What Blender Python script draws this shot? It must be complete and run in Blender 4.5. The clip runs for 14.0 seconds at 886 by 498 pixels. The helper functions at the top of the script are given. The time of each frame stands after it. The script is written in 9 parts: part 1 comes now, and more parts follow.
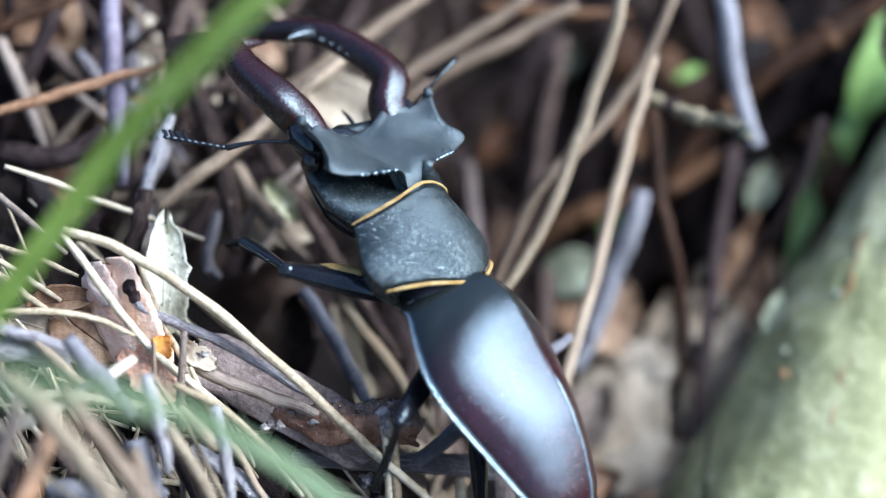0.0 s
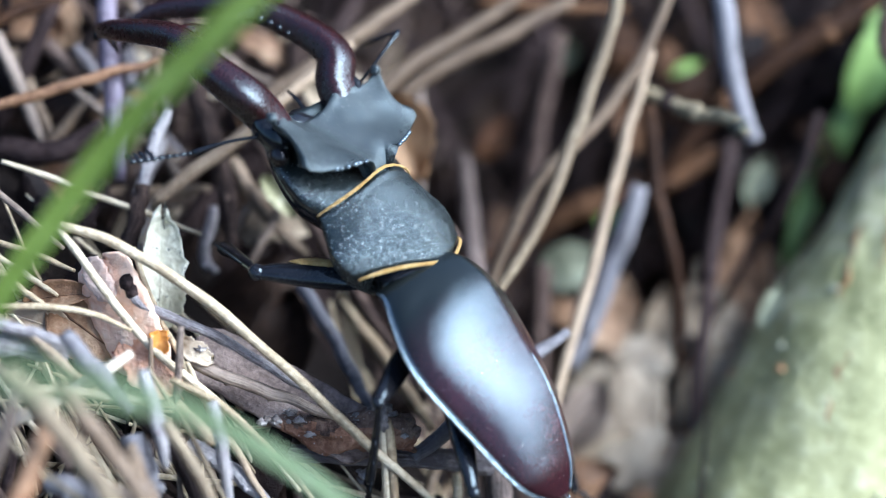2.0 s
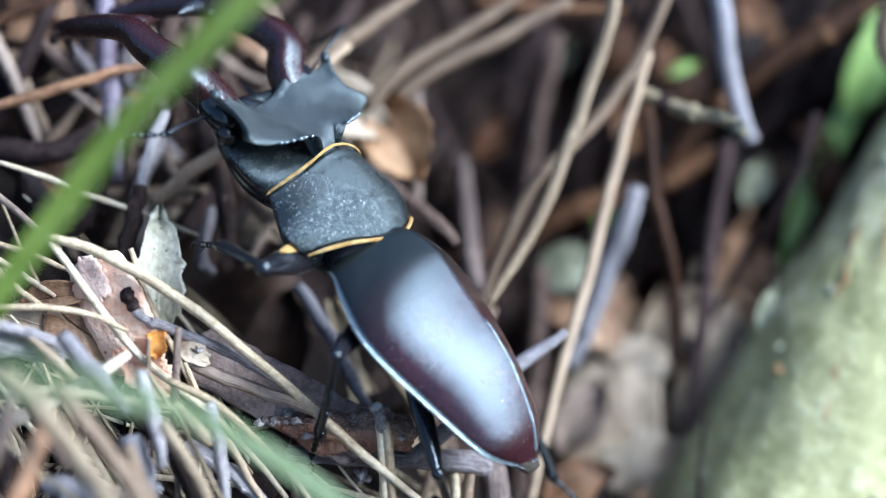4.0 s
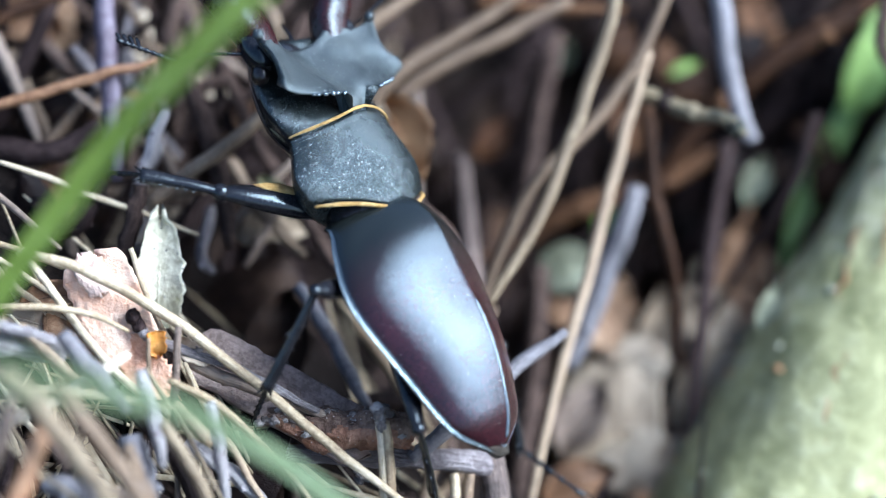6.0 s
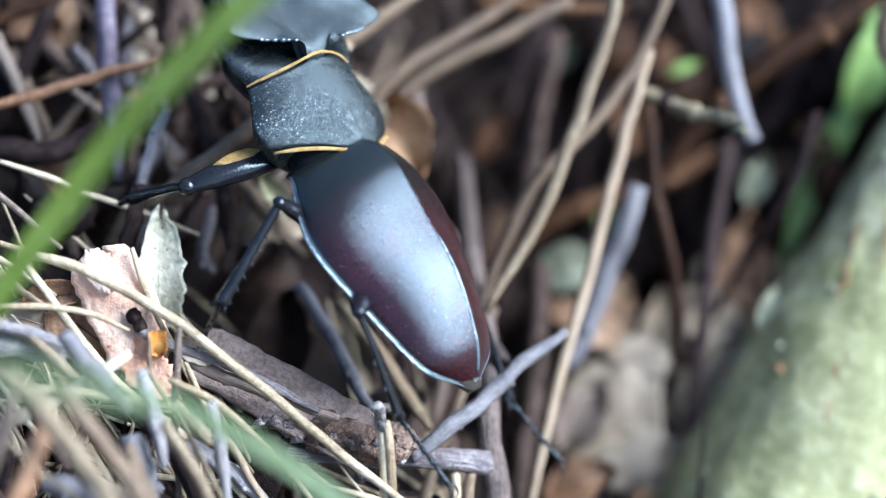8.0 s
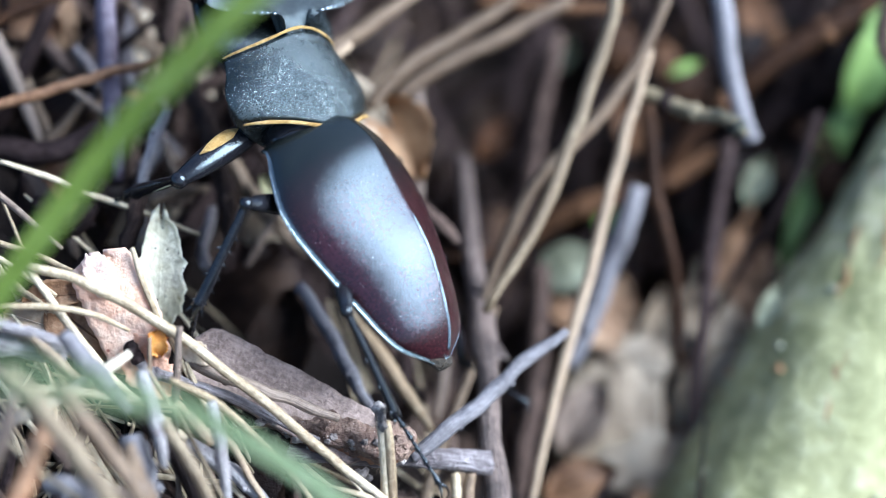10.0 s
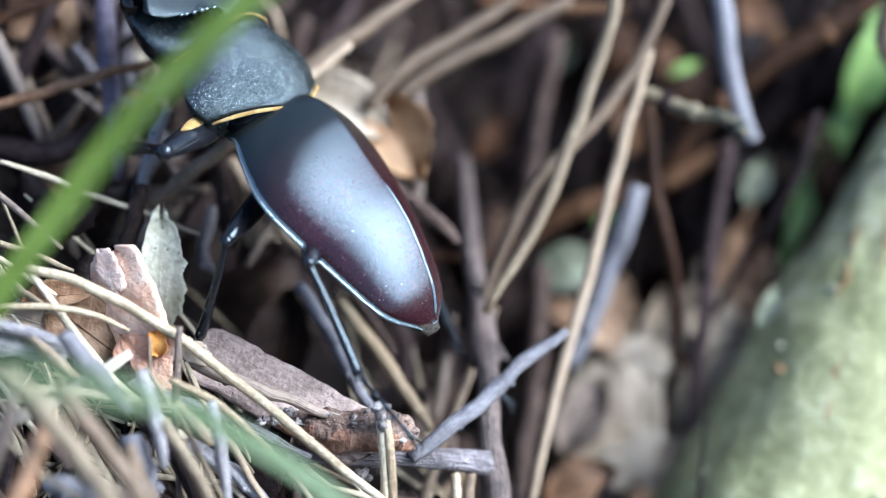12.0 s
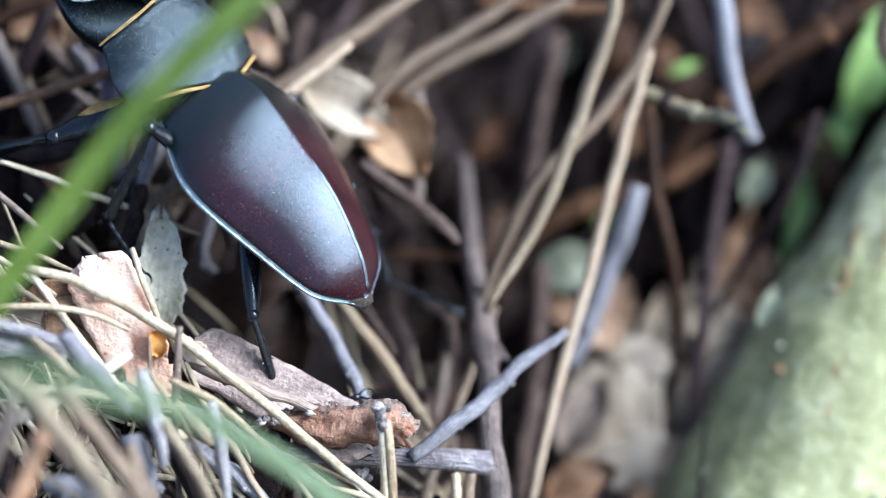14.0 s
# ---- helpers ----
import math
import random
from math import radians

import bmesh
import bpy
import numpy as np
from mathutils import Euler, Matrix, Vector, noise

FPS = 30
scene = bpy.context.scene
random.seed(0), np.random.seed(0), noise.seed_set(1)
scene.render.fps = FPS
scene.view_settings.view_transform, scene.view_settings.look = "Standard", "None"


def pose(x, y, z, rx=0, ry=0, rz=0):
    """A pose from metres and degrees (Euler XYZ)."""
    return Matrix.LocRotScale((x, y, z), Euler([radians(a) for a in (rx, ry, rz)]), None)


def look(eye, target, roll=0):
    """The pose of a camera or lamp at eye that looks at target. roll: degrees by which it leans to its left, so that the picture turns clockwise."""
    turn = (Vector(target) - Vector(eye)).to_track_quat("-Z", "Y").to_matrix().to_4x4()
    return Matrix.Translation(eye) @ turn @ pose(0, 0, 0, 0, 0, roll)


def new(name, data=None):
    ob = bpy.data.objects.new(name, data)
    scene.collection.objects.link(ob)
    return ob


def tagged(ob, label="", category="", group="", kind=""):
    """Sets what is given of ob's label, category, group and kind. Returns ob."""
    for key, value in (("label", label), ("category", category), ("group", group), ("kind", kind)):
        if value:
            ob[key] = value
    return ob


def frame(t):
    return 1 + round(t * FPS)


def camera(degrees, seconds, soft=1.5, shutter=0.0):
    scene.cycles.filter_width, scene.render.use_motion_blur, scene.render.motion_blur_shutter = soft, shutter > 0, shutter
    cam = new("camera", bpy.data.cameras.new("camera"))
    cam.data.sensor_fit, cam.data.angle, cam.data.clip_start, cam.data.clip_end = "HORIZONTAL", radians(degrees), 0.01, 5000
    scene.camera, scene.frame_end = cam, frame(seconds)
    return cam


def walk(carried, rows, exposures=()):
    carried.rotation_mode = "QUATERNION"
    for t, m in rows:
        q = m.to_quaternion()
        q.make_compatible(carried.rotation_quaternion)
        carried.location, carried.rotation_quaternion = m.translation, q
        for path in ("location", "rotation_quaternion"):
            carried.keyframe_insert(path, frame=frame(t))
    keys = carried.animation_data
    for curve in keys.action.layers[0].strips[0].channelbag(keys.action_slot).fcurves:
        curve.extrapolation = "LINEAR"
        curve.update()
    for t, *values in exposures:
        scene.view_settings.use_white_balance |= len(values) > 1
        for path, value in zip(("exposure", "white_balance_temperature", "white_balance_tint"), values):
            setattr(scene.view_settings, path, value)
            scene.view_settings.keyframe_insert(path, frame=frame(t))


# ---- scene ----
# A leaf-litter bank that leans back at 50 degrees. Lengths inside the functions are in
# millimetres of the bank: u across, v up the face, w out of the face.
MM = 0.001
LEAN = 40.0
BANK = pose(0, 0, 0.16, 90 - LEAN)
REACH = 0.260


def bank(p):
    return BANK @ (Vector(p) * MM)


# ---- camera ----
cam = camera(22.734, 14.0, soft=0.7, shutter=0.3)
cam.data.dof.use_dof = True
cam.data.dof.focus_distance = REACH + 0.0015
cam.data.dof.aperture_fstop = 7.0


def held(du, dv):
    return BANK @ pose(0, 0, REACH, dv, du, 0)


walk(cam, [(0, held(0.115, 0.13)), (0.5, held(0.015, 0.087)), (1, held(-0.014, 0.055)), (1.5, held(0.015, 0.055)),
           (2, held(0.036, 0.0)), (2.5, held(0.015, 0.0)), (3, held(-0.03, 0.02)), (5.5, held(-0.03, 0.015)),
           (8, held(-0.008, 0)), (10.5, held(0, 0)), (14, held(0, 0))],
     exposures=[(0, 1.1, 5440, 10), (14, 1.1, 5440, 10)])

# ---- light: a bright overcast sky, strongest overhead ----
SUN_EL, SUN_AZ = 41.0, 96.0
world = bpy.data.worlds.new("sky")
scene.world = world
world.use_nodes = True
wn = world.node_tree
sky = wn.nodes.new("ShaderNodeTexSky")
sky.sky_type = "NISHITA"
sky.sun_disc = False
sky.sun_elevation = radians(SUN_EL)
sky.sun_rotation = radians(SUN_AZ)
sky.dust_density = 2.5
wn.links.new(sky.outputs[0], wn.nodes["Background"].inputs[0])
wn.nodes["Background"].inputs[1].default_value = 0.12
sun = new("sun", bpy.data.lights.new("sun", "SUN"))
sun.data.energy = 5.0
sun.data.angle = radians(43)
sun.data.color = (0.95, 0.98, 1.0)
sun.matrix_basis = look((math.cos(radians(SUN_EL)) * math.sin(radians(SUN_AZ)), math.cos(radians(SUN_EL)) * math.cos(radians(SUN_AZ)),
                         math.sin(radians(SUN_EL))), (0, 0, 0))


# ---- materials ----
def surface(name, colours, grain=400.0, rough=0.6, bump=0.3, relief=0.0003, spots=None, coat=0.0,
            coat_rough=0.2, through_light=0.0, spread=0.25, blotch=60.0, ior=1.5, specular=0.5, rough_var=0.12, zone=None, fibre=0.0, tint=None, patch=0.0, granule=0.0, swell=0.6):
    """A procedural surface: colour over two scales of noise and a value of each piece, grain relief, optional spots and translucence."""
    m = bpy.data.materials.new(name)
    m.use_nodes = True
    n, l = m.node_tree.nodes, m.node_tree.links
    b = n["Principled BSDF"]
    tc = n.new("ShaderNodeTexCoord")
    big, fine = n.new("ShaderNodeTexNoise"), n.new("ShaderNodeTexNoise")
    for tex, sc in ((big, blotch), (fine, grain)):
        l.new(tc.outputs["Object"], tex.inputs["Vector"])
        tex.inputs["Scale"].default_value = sc
        tex.inputs["Detail"].default_value = 5.0
        tex.inputs["Roughness"].default_value = 0.62
    info, geo = n.new("ShaderNodeObjectInfo"), n.new("ShaderNodeNewGeometry")

    def mathn(op, a, c):
        k = n.new("ShaderNodeMath")
        k.operation = op
        for i, x in enumerate((a, c)):
            if isinstance(x, (int, float)):
                k.inputs[i].default_value = x
            else:
                l.new(x, k.inputs[i])
        return k.outputs[0]

    piece = mathn("FRACT", mathn("ADD", info.outputs["Random"], geo.outputs["Random Per Island"]), 0.0)
    mix = mathn("ADD", mathn("MULTIPLY", big.outputs[0], 1.0), mathn("MULTIPLY", mathn("SUBTRACT", fine.outputs[0], 0.5), 0.7))
    mix = mathn("ADD", mix, mathn("MULTIPLY", mathn("SUBTRACT", piece, 0.5), spread * 2))
    if fibre:
        um = n.new("ShaderNodeUVMap")
        stretch = n.new("ShaderNodeMapping")
        stretch.inputs["Scale"].default_value = (26, 260, 1)
        l.new(um.outputs[0], stretch.inputs["Vector"])
        strand = n.new("ShaderNodeTexNoise")
        strand.inputs["Scale"].default_value = 1.0
        strand.inputs["Detail"].default_value = 4
        l.new(stretch.outputs[0], strand.inputs["Vector"])
        mix = mathn("ADD", mix, mathn("MULTIPLY", mathn("SUBTRACT", strand.outputs[0], 0.5), fibre))
    ramp = n.new("ShaderNodeValToRGB")
    while len(ramp.color_ramp.elements) < len(colours):
        ramp.color_ramp.elements.new(0.5)
    for i, c in enumerate(colours):
        e = ramp.color_ramp.elements[i]
        e.position = 0.22 + 0.56 * i / max(1, len(colours) - 1)
        e.color = (*c, 1)
    l.new(mix, ramp.inputs[0])
    colour = ramp.outputs[0]
    if spots:
        sc, size, sc_colour = spots
        v = n.new("ShaderNodeTexVoronoi")
        v.inputs["Scale"].default_value = sc
        l.new(tc.outputs["Object"], v.inputs["Vector"])
        k = n.new("ShaderNodeMapRange")
        k.inputs[1].default_value, k.inputs[2].default_value = size, size * 0.5
        l.new(v.outputs["Distance"], k.inputs[0])
        mx = n.new("ShaderNodeMix")
        mx.data_type = "RGBA"
        l.new(mathn("MULTIPLY", k.outputs[0], mathn("GREATER_THAN", v.outputs["Color"], 0.55)), mx.inputs[0])
        l.new(colour, mx.inputs[6])
        mx.inputs[7].default_value = (*sc_colour, 1)
        colour = mx.outputs[2]
    if zone:
        start, end, zone_colour = zone
        sep = n.new("ShaderNodeSeparateXYZ")
        l.new(tc.outputs["Object"], sep.inputs[0])
        k = n.new("ShaderNodeMapRange")
        k.inputs[1].default_value, k.inputs[2].default_value = start, end
        l.new(mathn("ADD", sep.outputs[1], mathn("MULTIPLY", mathn("SUBTRACT", big.outputs[0], 0.5), 0.012)), k.inputs[0])
        mx = n.new("ShaderNodeMix")
        mx.data_type = "RGBA"
        l.new(k.outputs[0], mx.inputs[0])
        l.new(colour, mx.inputs[6])
        mx.inputs[7].default_value = (*zone_colour, 1)
        colour = mx.outputs[2]
    l.new(colour, b.inputs["Base Color"])
    worn = mathn("ADD", rough - rough_var, mathn("MULTIPLY", fine.outputs[0], 2 * rough_var))
    if patch:
        worn = mathn("MAXIMUM", mathn("ADD", worn, mathn("MULTIPLY", mathn("SUBTRACT", big.outputs[0], 0.48), patch)), 0.14)
    l.new(worn, b.inputs["Roughness"])
    bp = n.new("ShaderNodeBump")
    bp.inputs["Strength"].default_value = min(1.0, bump * 1.6)
    bp.inputs["Distance"].default_value = relief * 1.8
    height = mathn("ADD", fine.outputs[0], mathn("MULTIPLY", big.outputs[0], swell))
    if fibre:
        height = mathn("ADD", height, mathn("MULTIPLY", strand.outputs[0], 1.5 * fibre))
    if granule:
        cell = n.new("ShaderNodeTexVoronoi")
        cell.inputs["Scale"].default_value = 7600
        l.new(tc.outputs["Object"], cell.inputs["Vector"])
        height = mathn("SUBTRACT", height, mathn("MULTIPLY", cell.outputs["Distance"], granule))
    l.new(height, bp.inputs["Height"])
    l.new(bp.outputs[0], b.inputs["Normal"])
    b.inputs["IOR"].default_value = ior
    b.inputs["Specular IOR Level"].default_value = specular
    if tint:
        b.inputs["Specular Tint"].default_value = (*tint, 1)
        b.inputs["Coat Tint"].default_value = (*tint, 1)
    b.inputs["Coat Weight"].default_value = coat
    b.inputs["Coat Roughness"].default_value = coat_rough
    if through_light:
        tr, ms = n.new("ShaderNodeBsdfTranslucent"), n.new("ShaderNodeMixShader")
        l.new(colour, tr.inputs[0])
        ms.inputs[0].default_value = through_light
        l.new(b.outputs[0], ms.inputs[1])
        l.new(tr.outputs[0], ms.inputs[2])
        l.new(ms.outputs[0], n["Material Output"].inputs[0])
    return m


# soil colour taken near-black to hold the shade between the litter
SOILSHADED = surface("soil", [(0.004, 0.003, 0.003), (0.010, 0.007, 0.006), (0.026, 0.018, 0.014)], specular=0.12, grain=900, blotch=90, rough=0.9, bump=0.8, relief=0.002)
STRAW = surface("straw", [(0.20, 0.14, 0.075), (0.42, 0.335, 0.205), (0.64, 0.555, 0.39)], fibre=0.6, grain=1500, blotch=140, rough=0.5, bump=0.3)
# the colours of STRAW, about a third darker
STRAWDIM = surface("dim_straw", [(0.14, 0.10, 0.055), (0.29, 0.23, 0.14), (0.46, 0.39, 0.26)], fibre=0.6, grain=1500, blotch=140, rough=0.55, bump=0.3)
TAN = surface("tan_straw", [(0.10, 0.065, 0.036), (0.20, 0.14, 0.085), (0.36, 0.27, 0.175)], fibre=0.6, grain=1400, blotch=150, rough=0.55)
PINKTAN = surface("pinkish_stalk", [(0.085, 0.06, 0.042), (0.18, 0.132, 0.097), (0.32, 0.25, 0.19)], fibre=0.9, grain=1300, blotch=120, rough=0.55)
GREYTWIG = surface("grey_twig", [(0.13, 0.11, 0.11), (0.30, 0.27, 0.27), (0.50, 0.47, 0.46)], fibre=0.9, grain=1500, blotch=170, rough=0.7, bump=0.7, relief=0.0004)
LILAC = surface("lilac_grey_twig", [(0.06, 0.056, 0.058), (0.125, 0.118, 0.123), (0.225, 0.215, 0.225)], fibre=0.6, grain=1200, blotch=120, rough=0.6, bump=0.4)
BROWNTWIG = surface("brown_twig", [(0.03, 0.02, 0.017), (0.09, 0.06, 0.047), (0.21, 0.15, 0.12)], specular=0.12, fibre=0.9, grain=1400, blotch=160, rough=0.7, bump=0.7, relief=0.0004)
# dark wood, its colour deepened further to stand for shade in crevices
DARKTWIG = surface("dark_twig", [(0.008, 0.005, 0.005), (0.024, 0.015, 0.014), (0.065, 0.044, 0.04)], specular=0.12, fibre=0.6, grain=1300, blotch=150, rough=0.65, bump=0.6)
PURPLE = surface("purple_stalk", [(0.045, 0.032, 0.045), (0.10, 0.075, 0.10), (0.20, 0.17, 0.21)], fibre=0.6, grain=900, blotch=110, rough=0.5)
RUST = surface("rust_brown_stalk", [(0.022, 0.010, 0.005), (0.058, 0.027, 0.012), (0.12, 0.062, 0.03)], specular=0.12, fibre=0.6, grain=1000, blotch=120, rough=0.55)
LEAFBROWN = surface("brown_leaf", [(0.11, 0.055, 0.026), (0.29, 0.16, 0.08), (0.48, 0.32, 0.19)], grain=900, blotch=110, rough=0.55, bump=0.5, through_light=0.2)
LEAFCREAM = surface("cream_leaf", [(0.38, 0.28, 0.18), (0.63, 0.52, 0.37), (0.76, 0.68, 0.52)], grain=700, blotch=90, rough=0.6, through_light=0.2)
LEAFRUST = surface("orange_brown_leaf", [(0.12, 0.045, 0.015), (0.28, 0.13, 0.05), (0.45, 0.27, 0.13)], grain=900, blotch=160, rough=0.5, bump=0.5, through_light=0.25)
LEAFBEIGE = surface("beige_leaf", [(0.17, 0.12, 0.075), (0.32, 0.25, 0.165), (0.47, 0.39, 0.28)], grain=800, blotch=120, rough=0.6, bump=0.4, through_light=0.2)
LEAFPALE = surface("pale_green_leaf", [(0.12, 0.125, 0.07), (0.26, 0.275, 0.18), (0.42, 0.44, 0.33)], grain=700, blotch=90, rough=0.6, through_light=0.2)
# brown leaf with the hollow's shade put into its colour
LEAFSHADED = surface("shade_darkened_leaf", [(0.005, 0.003, 0.003), (0.015, 0.009, 0.007), (0.045, 0.028, 0.019)], specular=0.12, grain=900, blotch=100, rough=0.5, bump=0.5)
LICHEN = surface("lichened_leaf", [(0.25, 0.24, 0.12), (0.58, 0.55, 0.38), (0.80, 0.77, 0.60)], grain=1100, blotch=260, rough=0.7, bump=0.5,
                 spots=(900, 0.22, (0.03, 0.03, 0.015)))
PINKBARK = surface("pink_inner_bark", [(0.66, 0.32, 0.18), (0.80, 0.49, 0.33), (0.86, 0.64, 0.48)], grain=900, blotch=120, rough=0.6, bump=0.6,
                   spots=(420, 0.13, (0.38, 0.12, 0.08)))
PEELED = surface("peeled_pale_bark", [(0.48, 0.28, 0.21), (0.60, 0.40, 0.31), (0.70, 0.54, 0.45)], grain=1400, blotch=200, rough=0.6, bump=0.5)
AMBER = surface("amber_resin", [(0.55, 0.17, 0.02), (0.75, 0.30, 0.04), (0.85, 0.42, 0.10)], grain=500, blotch=300, rough=0.25, through_light=0.3)
CURLBARK = surface("curled_red_brown_bark", [(0.03, 0.017, 0.011), (0.11, 0.062, 0.042), (0.30, 0.21, 0.155)], grain=1300, blotch=220, rough=0.6, bump=0.8,
                   relief=0.0005, spots=(1500, 0.2, (0.5, 0.42, 0.36)))
SLABBARK = surface("weathered_bark_strip", [(0.18, 0.13, 0.105), (0.40, 0.305, 0.255), (0.60, 0.49, 0.42)], fibre=0.2, grain=1600, blotch=130, rough=0.6, bump=0.4,
                   relief=0.0004, swell=0.2)
CRUMB = surface("grey_crumb", [(0.10, 0.085, 0.075), (0.24, 0.21, 0.19), (0.5, 0.46, 0.42)], grain=2200, blotch=500, rough=0.9, bump=0.8)
GRASS = surface("grass_blade", [(0.15, 0.23, 0.03), (0.26, 0.37, 0.06), (0.38, 0.50, 0.13)], fibre=0.5, grain=500, blotch=60, rough=0.38, bump=0.15, through_light=0.35,
                spread=0.05)
GRASSPALE = surface("pale_grass_blade", [(0.16, 0.25, 0.11), (0.27, 0.36, 0.20), (0.40, 0.48, 0.31)], fibre=0.5, grain=500, blotch=70, rough=0.4, bump=0.15,
                    through_light=0.4, spread=0.05)
MOSSGREEN = surface("bright_green_leaf", [(0.10, 0.20, 0.03), (0.18, 0.34, 0.06), (0.30, 0.47, 0.14)], grain=500, blotch=70, rough=0.5, through_light=0.3)
ROOT = surface("green_algae_bark", [(0.16, 0.17, 0.06), (0.32, 0.32, 0.155), (0.58, 0.56, 0.37)], grain=420, blotch=60, rough=0.72, bump=0.4, relief=0.0005,
               spots=(150, 0.12, (0.34, 0.20, 0.07)), spread=0.0)
KNOBPALE = surface("pale_bark_wart", [(0.14, 0.15, 0.08), (0.25, 0.26, 0.16), (0.38, 0.38, 0.28)], grain=700, blotch=200, rough=0.7, bump=0.5)
BLADEDIM = surface("patchy_green_blade", [(0.22, 0.32, 0.08), (0.38, 0.58, 0.15), (0.55, 0.74, 0.28)], grain=500, blotch=150, rough=0.55, through_light=0.3)
ORANGETAN = surface("orange_tan_stalk", [(0.14, 0.065, 0.028), (0.29, 0.155, 0.075), (0.46, 0.28, 0.155)], fibre=0.6, grain=1000, blotch=120, rough=0.55)
REDBARK = surface("red_brown_under_bark", [(0.09, 0.035, 0.018), (0.24, 0.11, 0.06), (0.42, 0.24, 0.15)], grain=1300, blotch=260, rough=0.65, bump=0.8,
                  relief=0.0005, spots=(1500, 0.2, (0.5, 0.42, 0.36)))
# pale brown branch, darkened in colour for the shadow it stands in
FORK = surface("shade_darkened_fork", [(0.06, 0.042, 0.034), (0.15, 0.11, 0.09), (0.30, 0.235, 0.20)], fibre=0.9, grain=1300, blotch=120, rough=0.6, bump=0.5)
STUB = surface("mottled_stub", [(0.012, 0.014, 0.009), (0.05, 0.055, 0.034), (0.36, 0.29, 0.17)], fibre=0.8, grain=900, blotch=330, rough=0.7, bump=0.8, relief=0.0005)
# the beetle's armour
ELYTRA = surface("maroon_wing_case", [(0.010, 0.005, 0.006), (0.023, 0.007, 0.009), (0.044, 0.012, 0.014)], tint=(0.68, 0.88, 1.0), grain=3000, blotch=110, rough=0.125, bump=0.3, fibre=0.15, patch=0.10, granule=1.2, swell=0.12,
                 relief=0.00002, coat=0.06, coat_rough=0.2, spread=0.0, ior=1.55, specular=0.41, rough_var=0.06, spots=(2600, 0.10, (0.45, 0.42, 0.38)), zone=(-0.012, -0.003, (0.010, 0.012, 0.011)))
RIM = surface("steel_blue_rim", [(0.03, 0.036, 0.042), (0.05, 0.06, 0.07), (0.09, 0.105, 0.12)], tint=(0.78, 0.95, 1.0), grain=2000, blotch=80, rough=0.24, bump=0.1, spread=0.0,
              ior=2.3, specular=0.8, rough_var=0.05)
SHIELD = surface("granular_black_shield", [(0.006, 0.009, 0.009), (0.011, 0.015, 0.015), (0.020, 0.025, 0.024)], tint=(0.78, 0.95, 1.0), grain=7000, blotch=150, rough=0.22, bump=0.6,
                 relief=0.00003, swell=0.06, spread=0.0, patch=0.6, granule=1.3, ior=1.75, specular=0.5, rough_var=0.1, spots=(3800, 0.2, (0.42, 0.45, 0.45)))
PLATE = surface("frosted_black_plate", [(0.016, 0.020, 0.020), (0.030, 0.036, 0.036), (0.052, 0.060, 0.058)], tint=(0.78, 0.95, 1.0), grain=7000, blotch=160, rough=0.34, bump=0.5,
                relief=0.000032, swell=0.08, spread=0.0, granule=1.3, patch=0.4, ior=1.75, specular=0.48, rough_var=0.1, spots=(3800, 0.2, (0.46, 0.49, 0.49)))
MANDIBLE = surface("dark_red_horn", [(0.006, 0.002, 0.002), (0.016, 0.003, 0.003), (0.034, 0.005, 0.005)], tint=(0.78, 0.95, 1.0), grain=2500, blotch=90, rough=0.28, bump=0.15, coat=0.12, swell=0.2,
                   coat_rough=0.2, spread=0.0, rough_var=0.06, specular=0.65)
JET = surface("jet_black_chitin", [(0.004, 0.004, 0.005), (0.009, 0.009, 0.011), (0.018, 0.018, 0.02)], tint=(0.78, 0.95, 1.0), grain=3200, blotch=200, rough=0.12, bump=0.07,
              relief=0.0001, swell=0.25, spread=0.0, ior=1.45, rough_var=0.05, specular=0.55)
FUZZ = surface("golden_hair_fringe", [(0.26, 0.14, 0.03), (0.48, 0.30, 0.085), (0.66, 0.49, 0.22)], grain=4000, blotch=700, rough=0.6, bump=0.8, relief=0.0003,
               spread=0.0)
BELLY = surface("hairy_brown_flank", [(0.012, 0.009, 0.006), (0.035, 0.027, 0.017), (0.10, 0.08, 0.05)], grain=3000, blotch=300, rough=0.7, bump=0.9,
                relief=0.0004, spread=0.0)
EYE = surface("black_eye", [(0.004, 0.003, 0.003), (0.008, 0.006, 0.006)], grain=3000, blotch=900, rough=0.1, bump=0.1, spread=0.0)


# ---- building helpers ----
def mesh_of(name, bm, mats):
    bmesh.ops.recalc_face_normals(bm, faces=bm.faces)
    me = bpy.data.meshes.new(name)
    bm.to_mesh(me)
    bm.free()
    for f in me.polygons:
        f.use_smooth = True
    for m in (mats if isinstance(mats, (list, tuple)) else [mats]):
        me.materials.append(m)
    return me


def thing(name, bm, mats, label, category, at=None, group="", kind=""):
    """One top-level thing; bm is in metres about the point at (of the world)."""
    ob = new(name, mesh_of(name, bm, mats))
    ob.location = at or (0, 0, 0)
    return tagged(ob, label, category, group, kind)


def part(name, bm, mats, parent, label="", m=None):
    ob = new(name, mesh_of(name, bm, mats))
    ob.parent = parent
    if m is not None:
        ob.matrix_basis = m
    return tagged(ob, label)


def smooth_path(pts, n):
    """n points on a Catmull-Rom curve through pts."""
    p = [Vector(q) for q in pts]
    p = [2 * p[0] - p[1], *p, 2 * p[-1] - p[-2]]
    out = []
    for i in range(n):
        x = i / (n - 1) * (len(p) - 3)
        k = min(int(x), len(p) - 4)
        t = x - k
        a, b, c, d = p[k:k + 4]
        out.append(0.5 * ((2 * b) + (c - a) * t + (2 * a - 5 * b + 4 * c - d) * t * t + (3 * b - a - 3 * c + d) * t ** 3))
    return out


